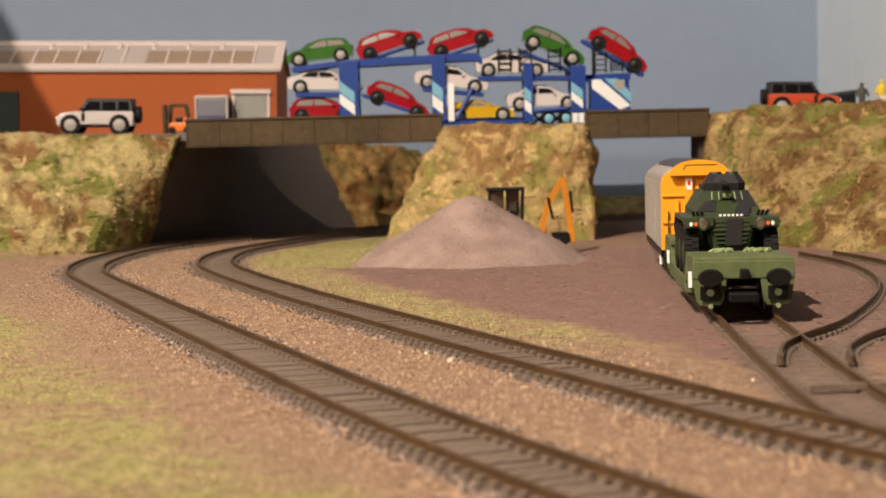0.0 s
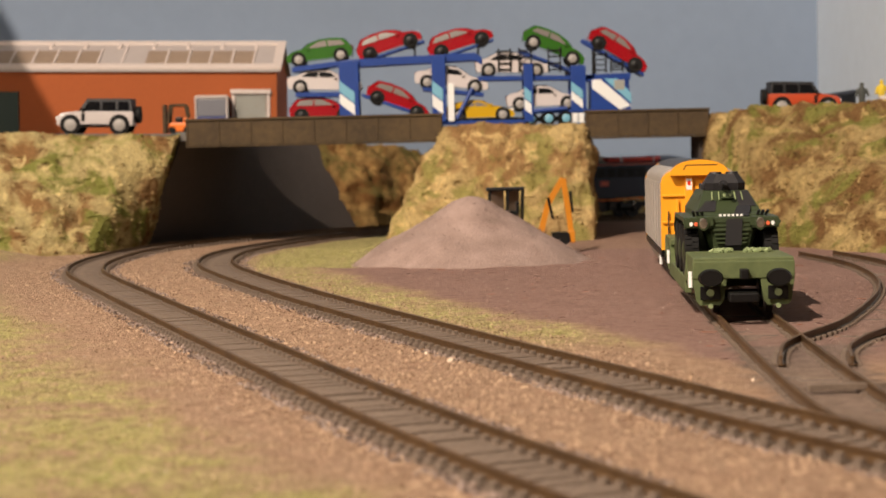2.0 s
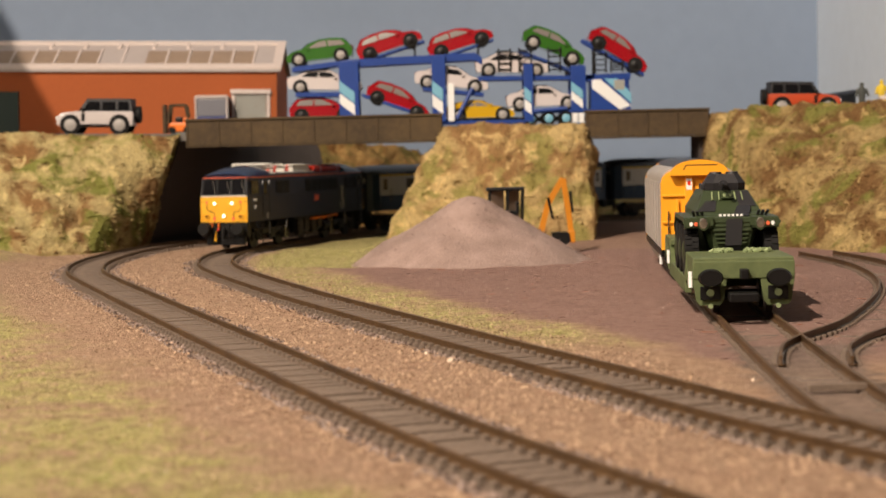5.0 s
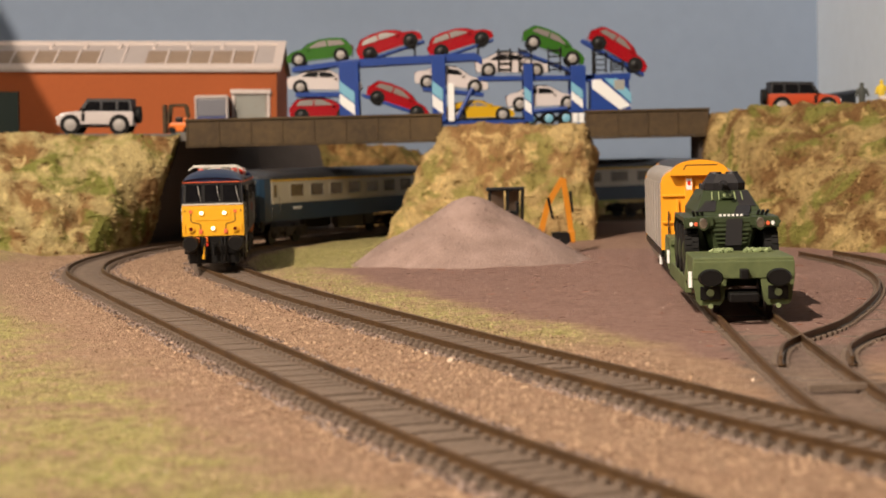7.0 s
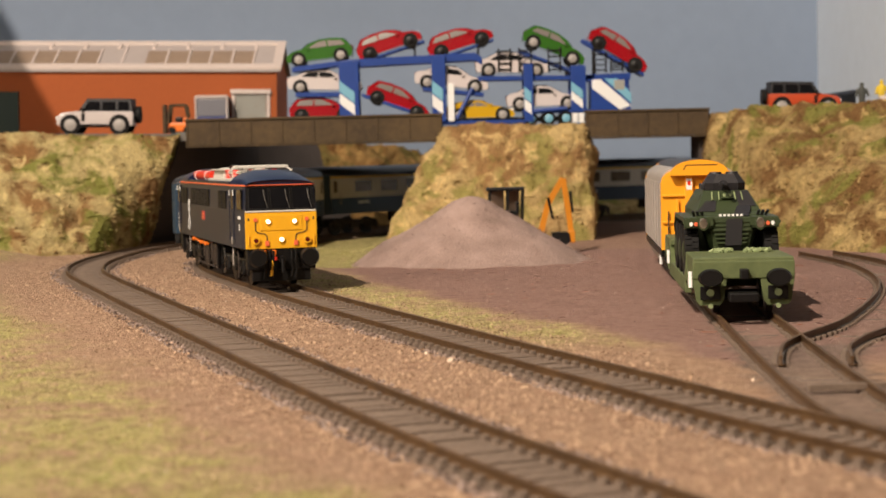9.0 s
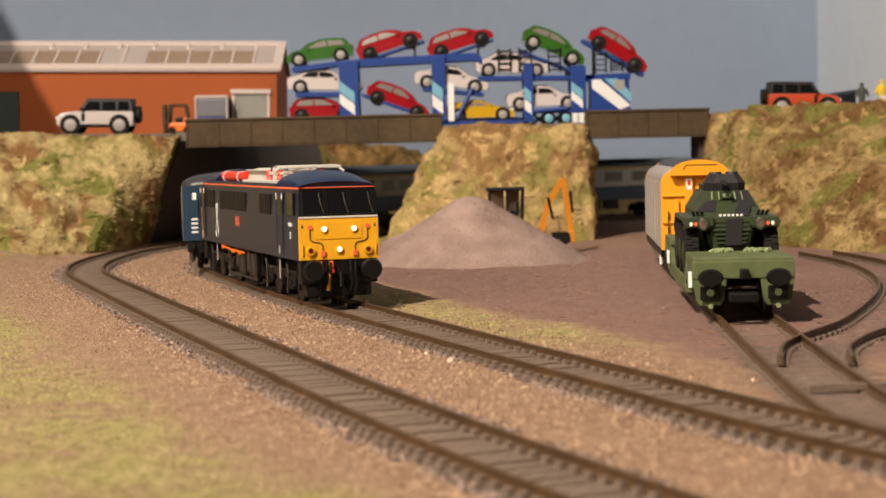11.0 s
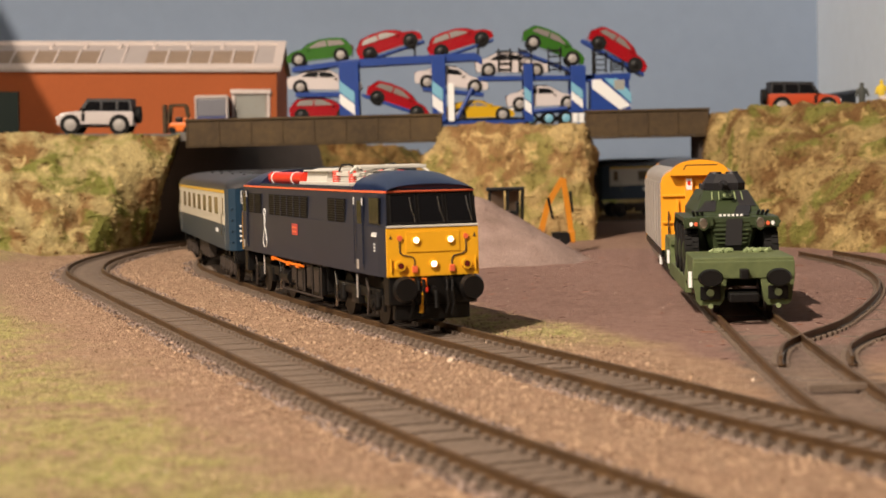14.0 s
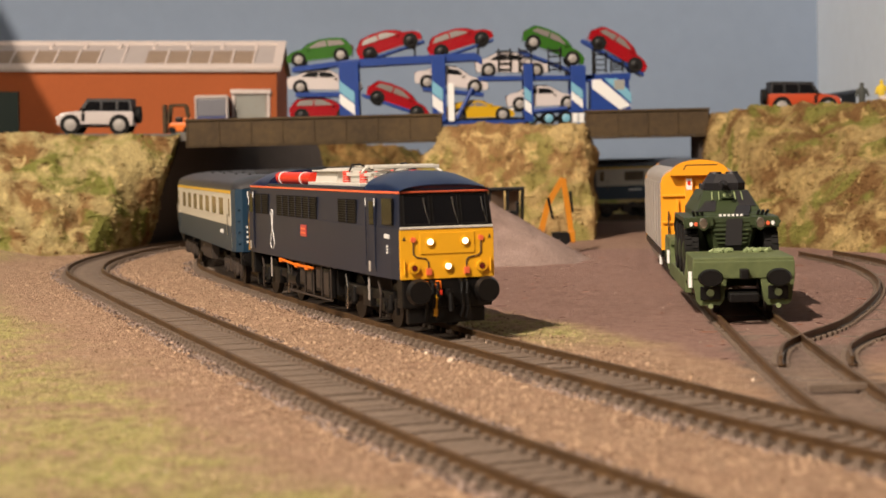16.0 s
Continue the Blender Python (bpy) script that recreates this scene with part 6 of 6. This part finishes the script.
# ---------------------------------------------------------------- brick goods shed
def shed():
    s = thing("brick_shed", "orange brick goods shed with pale framed roof lights", "building", at=mpose(-131, 0, 75.6) @ pose(0, 0, 0, 0, 1.28, 0) @ mpose(131, 0, 0))
    X0, X1, Y0, Y1, ZE, ZR, YR = -640.0, -131.0, 1443.0, 1541.0, 50.0, 73.5, 1488.0
    bm = bm_new()
    box(bm, X0, X1, Y0, Y0 + 4, 0, ZE)
    front = part("front_wall", bm, M_BRICK, s, "orange brick front wall")
    bm = bm_new()
    box(bm, X0, X1, Y1 - 4, Y1, 0, ZE)
    part("rear_wall", bm, M_BRICK, s)
    for x in (X0, X1 - 4):
        bm = bm_new()
        loft(bm, [[(x, Y0 + 4.1, 0), (x, Y1 - 4.1, 0), (x, Y1 - 4.1, ZE), (x, YR, ZR - 2.5), (x, Y0 + 4.1, ZE)], [(x + 4, Y0 + 4.1, 0), (x + 4, Y1 - 4.1, 0), (x + 4, Y1 - 4.1, ZE), (x + 4, YR, ZR - 2.5), (x + 4, Y0 + 4.1, ZE)]])
        part("gable_wall", bm, M_BRICK, s)

    def on_roof(t, lift):
        """A point up the front slope; t from eave to ridge."""
        y = Y0 - 3 + (YR - Y0 + 3) * t
        z = ZE + (ZR - ZE) * t
        return y, z + lift

    def slope_plate(name, x0, x1, t0, t1, lift, thick, mtl, parent, label=""):
        bm = bm_new()
        (ya, za), (yb, zb) = on_roof(t0, lift), on_roof(t1, lift)
        q = [(x0, ya, za), (x1, ya, za), (x1, yb, zb), (x0, yb, zb)]
        loft(bm, [q, [(x, y, z + thick) for x, y, z in q]])
        return part(name, bm, mtl, parent, label)
    roof = slope_plate("front_roof", X0 - 3, X1 + 3, 0, 1, 0, 2.0, M_ROOFLIGHT, s, "pale pinkish roof slope")
    bm = bm_new()
    loft(bm, [[(X0 - 3, YR, ZR), (X1 + 3, YR, ZR), (X1 + 3, Y1 + 3, ZE), (X0 - 3, Y1 + 3, ZE)], [(X0 - 3, YR, ZR + 2), (X1 + 3, YR, ZR + 2), (X1 + 3, Y1 + 3, ZE + 2), (X0 - 3, Y1 + 3, ZE + 2)]])
    part("rear_roof", bm, M_ROOFLIGHT, s)
    slope_plate("eave_trim", X0 - 3.5, X1 + 4, -0.01, 0.10, 2.05, 2.4, M_PINKWHITE, roof, "warm white eave trim")
    slope_plate("ridge_trim", X0 - 3.5, X1 + 4, 0.92, 1.01, 2.05, 1.8, M_PINKWHITE, roof)
    slope_plate("verge_trim", X1 - 2, X1 + 4, 0.10, 0.92, 2.05, 1.8, M_PINKWHITE, roof)
    for g0, n in ((-362.5, 5), (-237.5, 5)):
        for k in range(n):
            x = g0 + k * 17.6
            pane = slope_plate("roof_light", x, x + 15.8, 0.20, 0.66, 2.05, 0.7, M_PANEL, roof, "beige glazed roof light")
            slope_plate("glazing_bar", x + 15.9, x + 17.4, 0.16, 0.72, 2.05, 1.5, M_PINKWHITE, pane)
    for x in (-257, -134.5):
        slope_plate("roof_rib", x, x + 1.8, 0.10, 0.92, 2.05, 1.1, M_PINKWHITE, roof)
    for k in range(7):
        x = -320 + k * 28
        slope_plate("roof_bracket", x, x + 3, 0.76, 0.93, 2.05, 1.6, M_PINKWHITE, roof)
    # roller door with white surround
    for k in range(15):
        bm = bm_new()
        box(bm, -164, -139.5, Y0 - 1.2, Y0 - 0.05, 0.5 + k * 2.1, 2.4 + k * 2.1, 0.3)
        part("door_slat", bm, M_GREYDOOR, front)
    bm = bm_new()
    box(bm, -168, -135.6, Y0 - 3.5, Y0 - 0.05, 32.4, 36.0, 0.4)
    part("door_lintel", bm, M_PINKWHITE, front, "warm white lintel")
    for x in (-167, -139):
        bm = bm_new()
        box(bm, x, x + 2.6, Y0 - 2.0, Y0 - 0.05, 0, 32.3, 0.3)
        part("door_jamb", bm, M_PINKWHITE, front)
    bm = bm_new()
    box(bm, -372, -337.5, Y0 - 1.5, Y0 - 0.05, 0, 34, 0.3)
    part("side_door", bm, M_DKGREEN, front, "dark green door")
    return s


shed()


# ---------------------------------------------------------------- off-road cars, forklift, skip and figures
OFFROAD = ((-27, 7), (-27.4, 14), (-26, 23.4), (-23, 24.6), (2, 24.6), (6.5, 23.4), (12.5, 15.8), (24, 14.4), (27, 12.0), (27.6, 7), (26, 5.2), (-25.5, 5.2))


def off_roader(paint, roof, label, m):
    v = thing("off_road_car", label, "car", at=m)
    bm = bm_new()
    low = [(x, min(z, 15.2)) for x, z in OFFROAD]
    prism(bm, [(-27, 5.4), (-27.4, 14), (-26.8, 15.6), (13, 15.8), (24, 14.4), (27, 12), (27.6, 7), (26, 5.4)], -12.2, 12.2)
    es = [e for e in bm.edges]
    bmesh.ops.bevel(bm, geom=es, offset=0.8, segments=2, profile=0.6, affect="EDGES", clamp_overlap=True)
    body = part("body", bm, paint, v, smooth=True)
    bm = bm_new()
    loft(bm, [[(-26.4, -11.6, 15.5), (12, -11.6, 15.5), (12, 11.6, 15.5), (-26.4, 11.6, 15.5)], [(-25.4, -10.6, 23.6), (6.2, -10.6, 23.6), (6.2, 10.6, 23.6), (-25.4, 10.6, 23.6)]])
    part("cabin", bm, roof, body, "dark cabin with side windows")
    for s in (-1, 1):
        for x0, x1, x2, x3 in ((-24.6, -16.5, -16.5, -24.0), (-14.8, -5.2, -5.2, -14.8), (-3.8, 8.2, 4.6, -3.8)):
            bm = bm_new()
            q = [(x0, s * 11.55, 16.4), (x1, s * 11.55, 16.4), (x2, s * 10.85, 22.6), (x3, s * 10.85, 22.6)]
            loft(bm, [q, [(x, y + s * 0.25, z) for x, y, z in q]])
            part("side_window", bm, M_GLASS, body)
        for x in (-17.4, 17.4):
            bm = bm_new()
            cyl(bm, (x, s * 12.1, 6.2), (x, s * 12.7, 6.2), 7.3, 24)
            part("wheel_arch", bm, M_TYRE, body, smooth=True)
            bm = bm_new()
            cyl(bm, (x, s * 8.4, 6.0), (x, s * 12.95, 6.0), 6.0, 26)
            w = part("wheel", bm, M_TYRE, v, smooth=True)
            bm = bm_new()
            cyl(bm, (x, s * 12.9, 6.0), (x, s * 13.3, 6.0), 4.4, 20, 3.6)
            part("rim", bm, M_RIM, w, smooth=True)
        bm = bm_new()
        box(bm, -21, 21, s * 12.4 - 0.5, s * 12.4 + 0.5, 4.6, 6.6, 0.3)
        part("sill", bm, M_TYRE, body)
        bm = bm_new()
        box(bm, 26.4, 28.0, s * 8.6 - 2.2, s * 8.6 + 2.2, 9.6, 12.2, 0.5)
        part("headlight", bm, M_WHITE, body)
        bm = bm_new()
        box(bm, 7.6, 9.8, s * 13.6 - 1.2, s * 13.6 + 1.2, 15.8, 18.0, 0.4)
        part("door_mirror", bm, M_TYRE, body)
        bm = bm_new()
        box(bm, 7.0, 9.5, s * 12.25 - 0.2, s * 12.25 + 0.2, 8.5, 14.5, 0.2)
        part("wing_vent", bm, M_TYRE, body)
    bm = bm_new()
    box(bm, -26, 6.6, -11, 11, 23.7, 24.8, 0.5)
    part("roof", bm, roof, body, smooth=True)
    bm = bm_new()
    cyl(bm, (-27.3, 0, 13.5), (-31.0, 0, 13.5), 6.0, 24)
    part("spare_wheel", bm, M_TYRE, v, smooth=True)
    return v


off_roader(M_CARWHITE, M_CAMO, "pearl white off-road car with black roof parked on the embankment", mpose(-246, 1294, 77.2, 0, 1.28, 0) @ pose(0, 0, 0, 0, 0, 180))
off_roader(mat("orange_red_car_paint", (0.40, 0.05, 0.012), 0.35, coat=0.4), M_CAMO, "orange-red off-road car with dark canvas top on the bank", mpose(249, 1240, 78.5, 0, 1.5, 0) @ Matrix.Scale(0.9, 4))


def forklift():
    f = thing("forklift_truck", "small orange forklift truck with dark overhead guard", "forklift", at=mpose(-190, 1296, 75.7))
    bm = bm_new()
    box(bm, -4, 11, -6, 6, 1.5, 8.0, 1.2)
    box(bm, 6, 11.5, -6, 6, 7.5, 11.5, 1.5)
    part("body", bm, M_ORANGE, f, "bright orange body")
    bm = bm_new()
    for y in (-5.5, 5.5):
        for (x0, z0), (x1, z1) in (((-5, 7), (-3.2, 20.5)), ((9.5, 9), (7.5, 20.5)), ((-3.2, 20.5), (7.5, 20.5))):
            cyl(bm, (x0, y, z0), (x1, y, z1), 0.9, 8)
    for x in (-2, 1.5, 5):
        cyl(bm, (x, -5.5, 20.5), (x, 5.5, 20.5), 0.5, 6)
    part("overhead_guard", bm, M_BRIDGE, f, "dark overhead guard")
    bm = bm_new()
    box(bm, -9.0, -6.5, -5, 5, 0.6, 21, 0.4)
    part("mast", bm, M_BRIDGE, f)
    bm = bm_new()
    for x in (-2, 8.5):
        for y in (-6, 6):
            cyl(bm, (x, y - 1.2, 2.6), (x, y + 1.2, 2.6), 2.6, 16)
    part("wheel", bm, M_TYRE, f)
    bm = bm_new()
    box(bm, 0, 4.5, -3.5, 3.5, 8, 12, 0.8)
    part("seat", bm, M_BLACK, f)


forklift()


def stillage():
    c = thing("site_cabin", "small blue and grey cabin with a pale frame beside the shed", "cabin", at=mpose(-193.5, 1423, 75.7))
    bm = bm_new()
    box(bm, 0, 26, 0, 18, 0, 15, 0.6)
    part("base_panel", bm, M_BLUE2, c, "dark blue base panel")
    bm = bm_new()
    box(bm, 0.6, 25.4, 0.6, 17.4, 15.05, 29, 1.0)
    part("glazed_side", bm, M_GREYBLUE, c, "grey-blue glazed side")
    bm = bm_new()
    for x in (0.6, 25.4):
        cyl(bm, (x, 0, 0), (x, 0, 31), 0.7, 8)
    cyl(bm, (0.6, 0, 31), (25.4, 0, 31), 0.7, 8)
    part("frame", bm, M_PINKWHITE, c, "pale tubular frame")
    bm = bm_new()
    box(bm, -0.4, 26.4, -0.4, 18.4, 29.05, 30.6, 0.5)
    part("roof", bm, M_ROOFLIGHT, c)


M_BLUE2 = mat("dark_blue_panel", (0.02, 0.035, 0.16), 0.5, var=0.08, scale=150)
M_GREYBLUE = mat("grey_blue_panel", (0.15, 0.15, 0.17), 0.4, var=0.08, scale=150)
stillage()


def figure(name, label, m, coat_mat, h=19.0):
    """A plain one-piece railway figurine."""
    bm = bm_new()
    rings = []
    for z, rx, ry in ((0, 2.2, 1.8), (h * 0.25, 2.1, 1.7), (h * 0.48, 2.6, 1.9), (h * 0.62, 2.9, 2.0), (h * 0.76, 3.2, 1.9), (h * 0.82, 1.6, 1.3), (h * 0.85, 1.1, 1.1), (h * 0.9, 1.5, 1.5), (h * 0.96, 1.4, 1.4), (h, 0.5, 0.5)):
        rings.append([(rx * math.cos(2 * math.pi * i / 14), ry * math.sin(2 * math.pi * i / 14), z) for i in range(14)])
    loft(bm, rings)
    for s in (-1, 1):
        cyl(bm, (s * 3.0, 0, h * 0.74), (s * 4.4, -1.2, h * 0.48), 0.85, 8)
    ob = part(name, bm, coat_mat, smooth=True, at=m)
    return tagged(ob, label, "figurine")


figure("figurine", "dark grey plain railway figurine standing on the bank", mpose(293, 1250, 81.5), M_FIG, 18.5)
figure("figurine", "yellow plain railway figurine standing on the bank", mpose(308, 1255, 82.5), M_FIGY, 19.5)
bm = bm_new()
box(bm, -9, 9, -4, 4, 0, 8.5, 2.0)
tagged(part("pale_crate", bm, M_PINKWHITE, smooth=True, at=mpose(312, 1243, 82.2)), "pale cream rounded crate on the bank top", "crate")


# ---------------------------------------------------------------- loose detail: grass, stones, flecks
def scatter_grass():
    rnd = random.Random(21)
    cv, cf = [], []
    n = 0
    while n < 15000:
        y = 246 + 918 * rnd.random() ** 0.8
        x = rnd.uniform(-0.262, 0.262) * y
        g, m, d = zones(x, y)
        if rnd.random() > g * 1.1 - 0.15 or d > 0.3:
            n += 0.25
            continue
        z = ground_height(x, y)
        for _ in range(3):
            o = len(cv)
            b = Vector((x + rnd.uniform(-1.6, 1.6), y + rnd.uniform(-1.6, 1.6), z - 0.1))
            l = rnd.uniform(0.9, 2.6)
            tip = b + Vector((rnd.uniform(-1, 1) * l, rnd.uniform(-1, 1) * l, rnd.uniform(0.35, 0.9) * l))
            w = Vector((rnd.uniform(-1, 1), rnd.uniform(-1, 1), 0)).normalized() * 0.11
            cv += [(b - w) * MM, (b + w) * MM, tip * MM]
            cf.append((o, o + 1, o + 2))
        n += 1
    me = bpy.data.meshes.new("static_grass")
    me.from_pydata(cv, [], cf)
    me.materials.append(mat("static_grass_fibre", (0.26, 0.27, 0.075), 0.9, second=(0.58, 0.50, 0.22), scale=300, big=30, island=0.75, spec=0.1))
    tagged(new("static_grass", me), "short green and straw static grass fibres", "grass", kind="stuff")


def scatter_stones():
    rnd = random.Random(33)
    for name, count, lo, hi, mtl, label, near in (
            ("ballast_stones", 15000, 0.14, 0.48, M_STONE, "fine brown ballast grains between the tracks", True),
            ("bed_stones", 7000, 0.25, 0.75, M_BEDSTONE, "grey-mauve ballast lumps along the sleeper ends", "bed"),
            ("pale_flecks", 500, 0.12, 0.45, M_FLECK, "pale stone flecks lying on the ground", False)):
        cv, cf = [], []
        k = 0
        while k < count:
            y = 270 + 902 * rnd.random()
            x = rnd.uniform(-0.256, 0.256) * y
            d, w = track_gap(x, y)
            if near == "bed":
                if w > 1 or abs(d - 15.5) > 3.2 or n3(x, y, 0.05, 40.0) < -0.15:
                    continue
            elif d < 12 and w < 2 and rnd.random() < 0.9:
                continue
            elif near and (w > 1 or zones(x, y)[1] > 0.3):
                continue
            elif near and rnd.random() > math.exp(-((d - 17) / 16.0) ** 2) + 0.1 + 0.3 * max(0, n3(x, y, 0.05, 3.3)):
                continue
            r = rnd.uniform(lo, hi)
            p = Vector((x, y, ground_height(x, y) + r * 0.25))
            o = len(cv)
            for q in ((1, 0, 0), (-1, 0, 0), (0, 1, 0), (0, -1, 0), (0, 0, 1), (0, 0, -1)):
                cv.append((p + Vector(q) * r * rnd.uniform(0.55, 1.3)) * MM)
            cf += [[o + q for q in f] for f in ((0, 2, 4), (2, 1, 4), (1, 3, 4), (3, 0, 4), (2, 0, 5), (1, 2, 5), (3, 1, 5), (0, 3, 5))]
            k += 1
        me = bpy.data.meshes.new(name)
        me.from_pydata(cv, [], cf)
        me.materials.append(mtl)
        tagged(new(name, me), label, "stones", kind="stuff")


M_STONE = mat("ballast_grain", (0.17, 0.10, 0.06), 0.95, second=(0.55, 0.39, 0.26), scale=300, big=60, island=0.85, spec=0.15)
M_BEDSTONE = mat("mauve_ballast_lump", (0.10, 0.07, 0.056), 0.95, second=(0.30, 0.23, 0.195), scale=300, big=60, island=0.85, spec=0.15)
M_FLECK = mat("pale_stone_fleck", (0.46, 0.36, 0.27), 0.8, var=0.2, scale=400, island=0.5)
scatter_grass()
scatter_stones()
for x, y, r in ((1.5, 515, 1.0), (-5.6, 533, 0.7), (79, 459, 0.6)):
    bm = bm_new()
    bmesh.ops.create_icosphere(bm, subdivisions=2, radius=r)
    for v in bm.verts:
        v.co *= 1 + 0.35 * noise.noise(v.co * 0.9 + Vector((x, 0, 0)))
    bmesh.ops.translate(bm, vec=(x, y, ground_height(x, y) + r * 0.5), verts=bm.verts)
    tagged(part("pebble", bm, M_FLECK), "pale rounded pebble lying beside the rail", "pebble", group="pebbles beside the track")


def yard_debris():
    """Thin dark twigs and scraps pressed into the yard and beside the rails."""
    rnd = random.Random(41)
    cv, cf = [], []
    k = 0
    while k < 150:
        y = rnd.uniform(459, 1025)
        x = rnd.uniform(-0.024, 0.25) * y
        g, m, d = zones(x, y)
        if rnd.random() > m:
            continue
        z = ground_height(x, y)
        a, l, w = rnd.uniform(-1.6, 1.6), rnd.uniform(0.5, 3.0) * (0.4 + rnd.random()), rnd.uniform(0.08, 0.25)
        u, v = Vector((math.cos(a), math.sin(a), 0)) * l, Vector((-math.sin(a), math.cos(a), 0)) * w
        c = Vector((x, y, z + 0.12))
        o = len(cv)
        for dz in (0.0, 0.22):
            for q in (c - u - v * 0.3, c - v, c + u * 0.9, c + v):
                cv.append((q + Vector((0, 0, dz))) * MM)
        cf += [[o + i for i in f] for f in ((3, 2, 1, 0), (4, 5, 6, 7), (0, 1, 5, 4), (1, 2, 6, 5), (2, 3, 7, 6), (3, 0, 4, 7))]
        k += 1
    me = bpy.data.meshes.new("yard_debris")
    me.from_pydata(cv, [], cf)
    me.materials.append(mat("dark_bark_scrap", (0.06, 0.028, 0.018), 0.9, second=(0.26, 0.11, 0.06), scale=200, island=0.8, spec=0.1))
    tagged(new("yard_debris", me), "thin dark scraps and twigs pressed into the yard", "debris", kind="stuff")


yard_debris()


# ---------------------------------------------------------------- running of the train on the inner line
def vehicle_pose(front, length, base):
    s = front + length / 2
    a, _ = along(LINE_B, s - base / 2)
    b, _ = along(LINE_B, s + base / 2)
    d = (a - b).normalized()
    c = (a + b) / 2 + d * (length / 2)
    return Matrix.Translation((c.x * MM, c.y * MM, 0)) @ pose(0, 0, 0, 0, 0, math.degrees(math.atan2(d.y, d.x)) - 90)


# seconds, and the distance of the locomotive's buffers from the near end of the line
RUN = ((0.0, 1728), (0.35, 1680), (0.7, 1632), (1.1, 1580), (1.8, 1492), (2.5, 1402), (3.0, 1339), (3.5, 1278), (4.0, 1211),
       (4.2, 1184), (4.9, 1104), (5.6, 1036), (6.3, 974), (6.5, 955), (7.0, 900), (7.5, 853), (8.0, 814), (8.5, 779), (9.0, 750), (9.6, 718),
       (10.2, 690), (10.8, 661), (11.3, 636), (11.5, 626), (12.0, 602), (12.5, 581.5), (13.0, 564), (13.5, 550), (14.0, 539),
       (14.5, 531), (15.0, 527), (15.5, 525), (16.0, 525))


def motions():
    walk(loco, [(t, vehicle_pose(s, 234, 130)) for t, s in RUN])
    for i, c in enumerate(coaches):
        walk(c, [(t, vehicle_pose(s + 244 + i * 271, 268, 186)) for t, s in RUN])


motions()
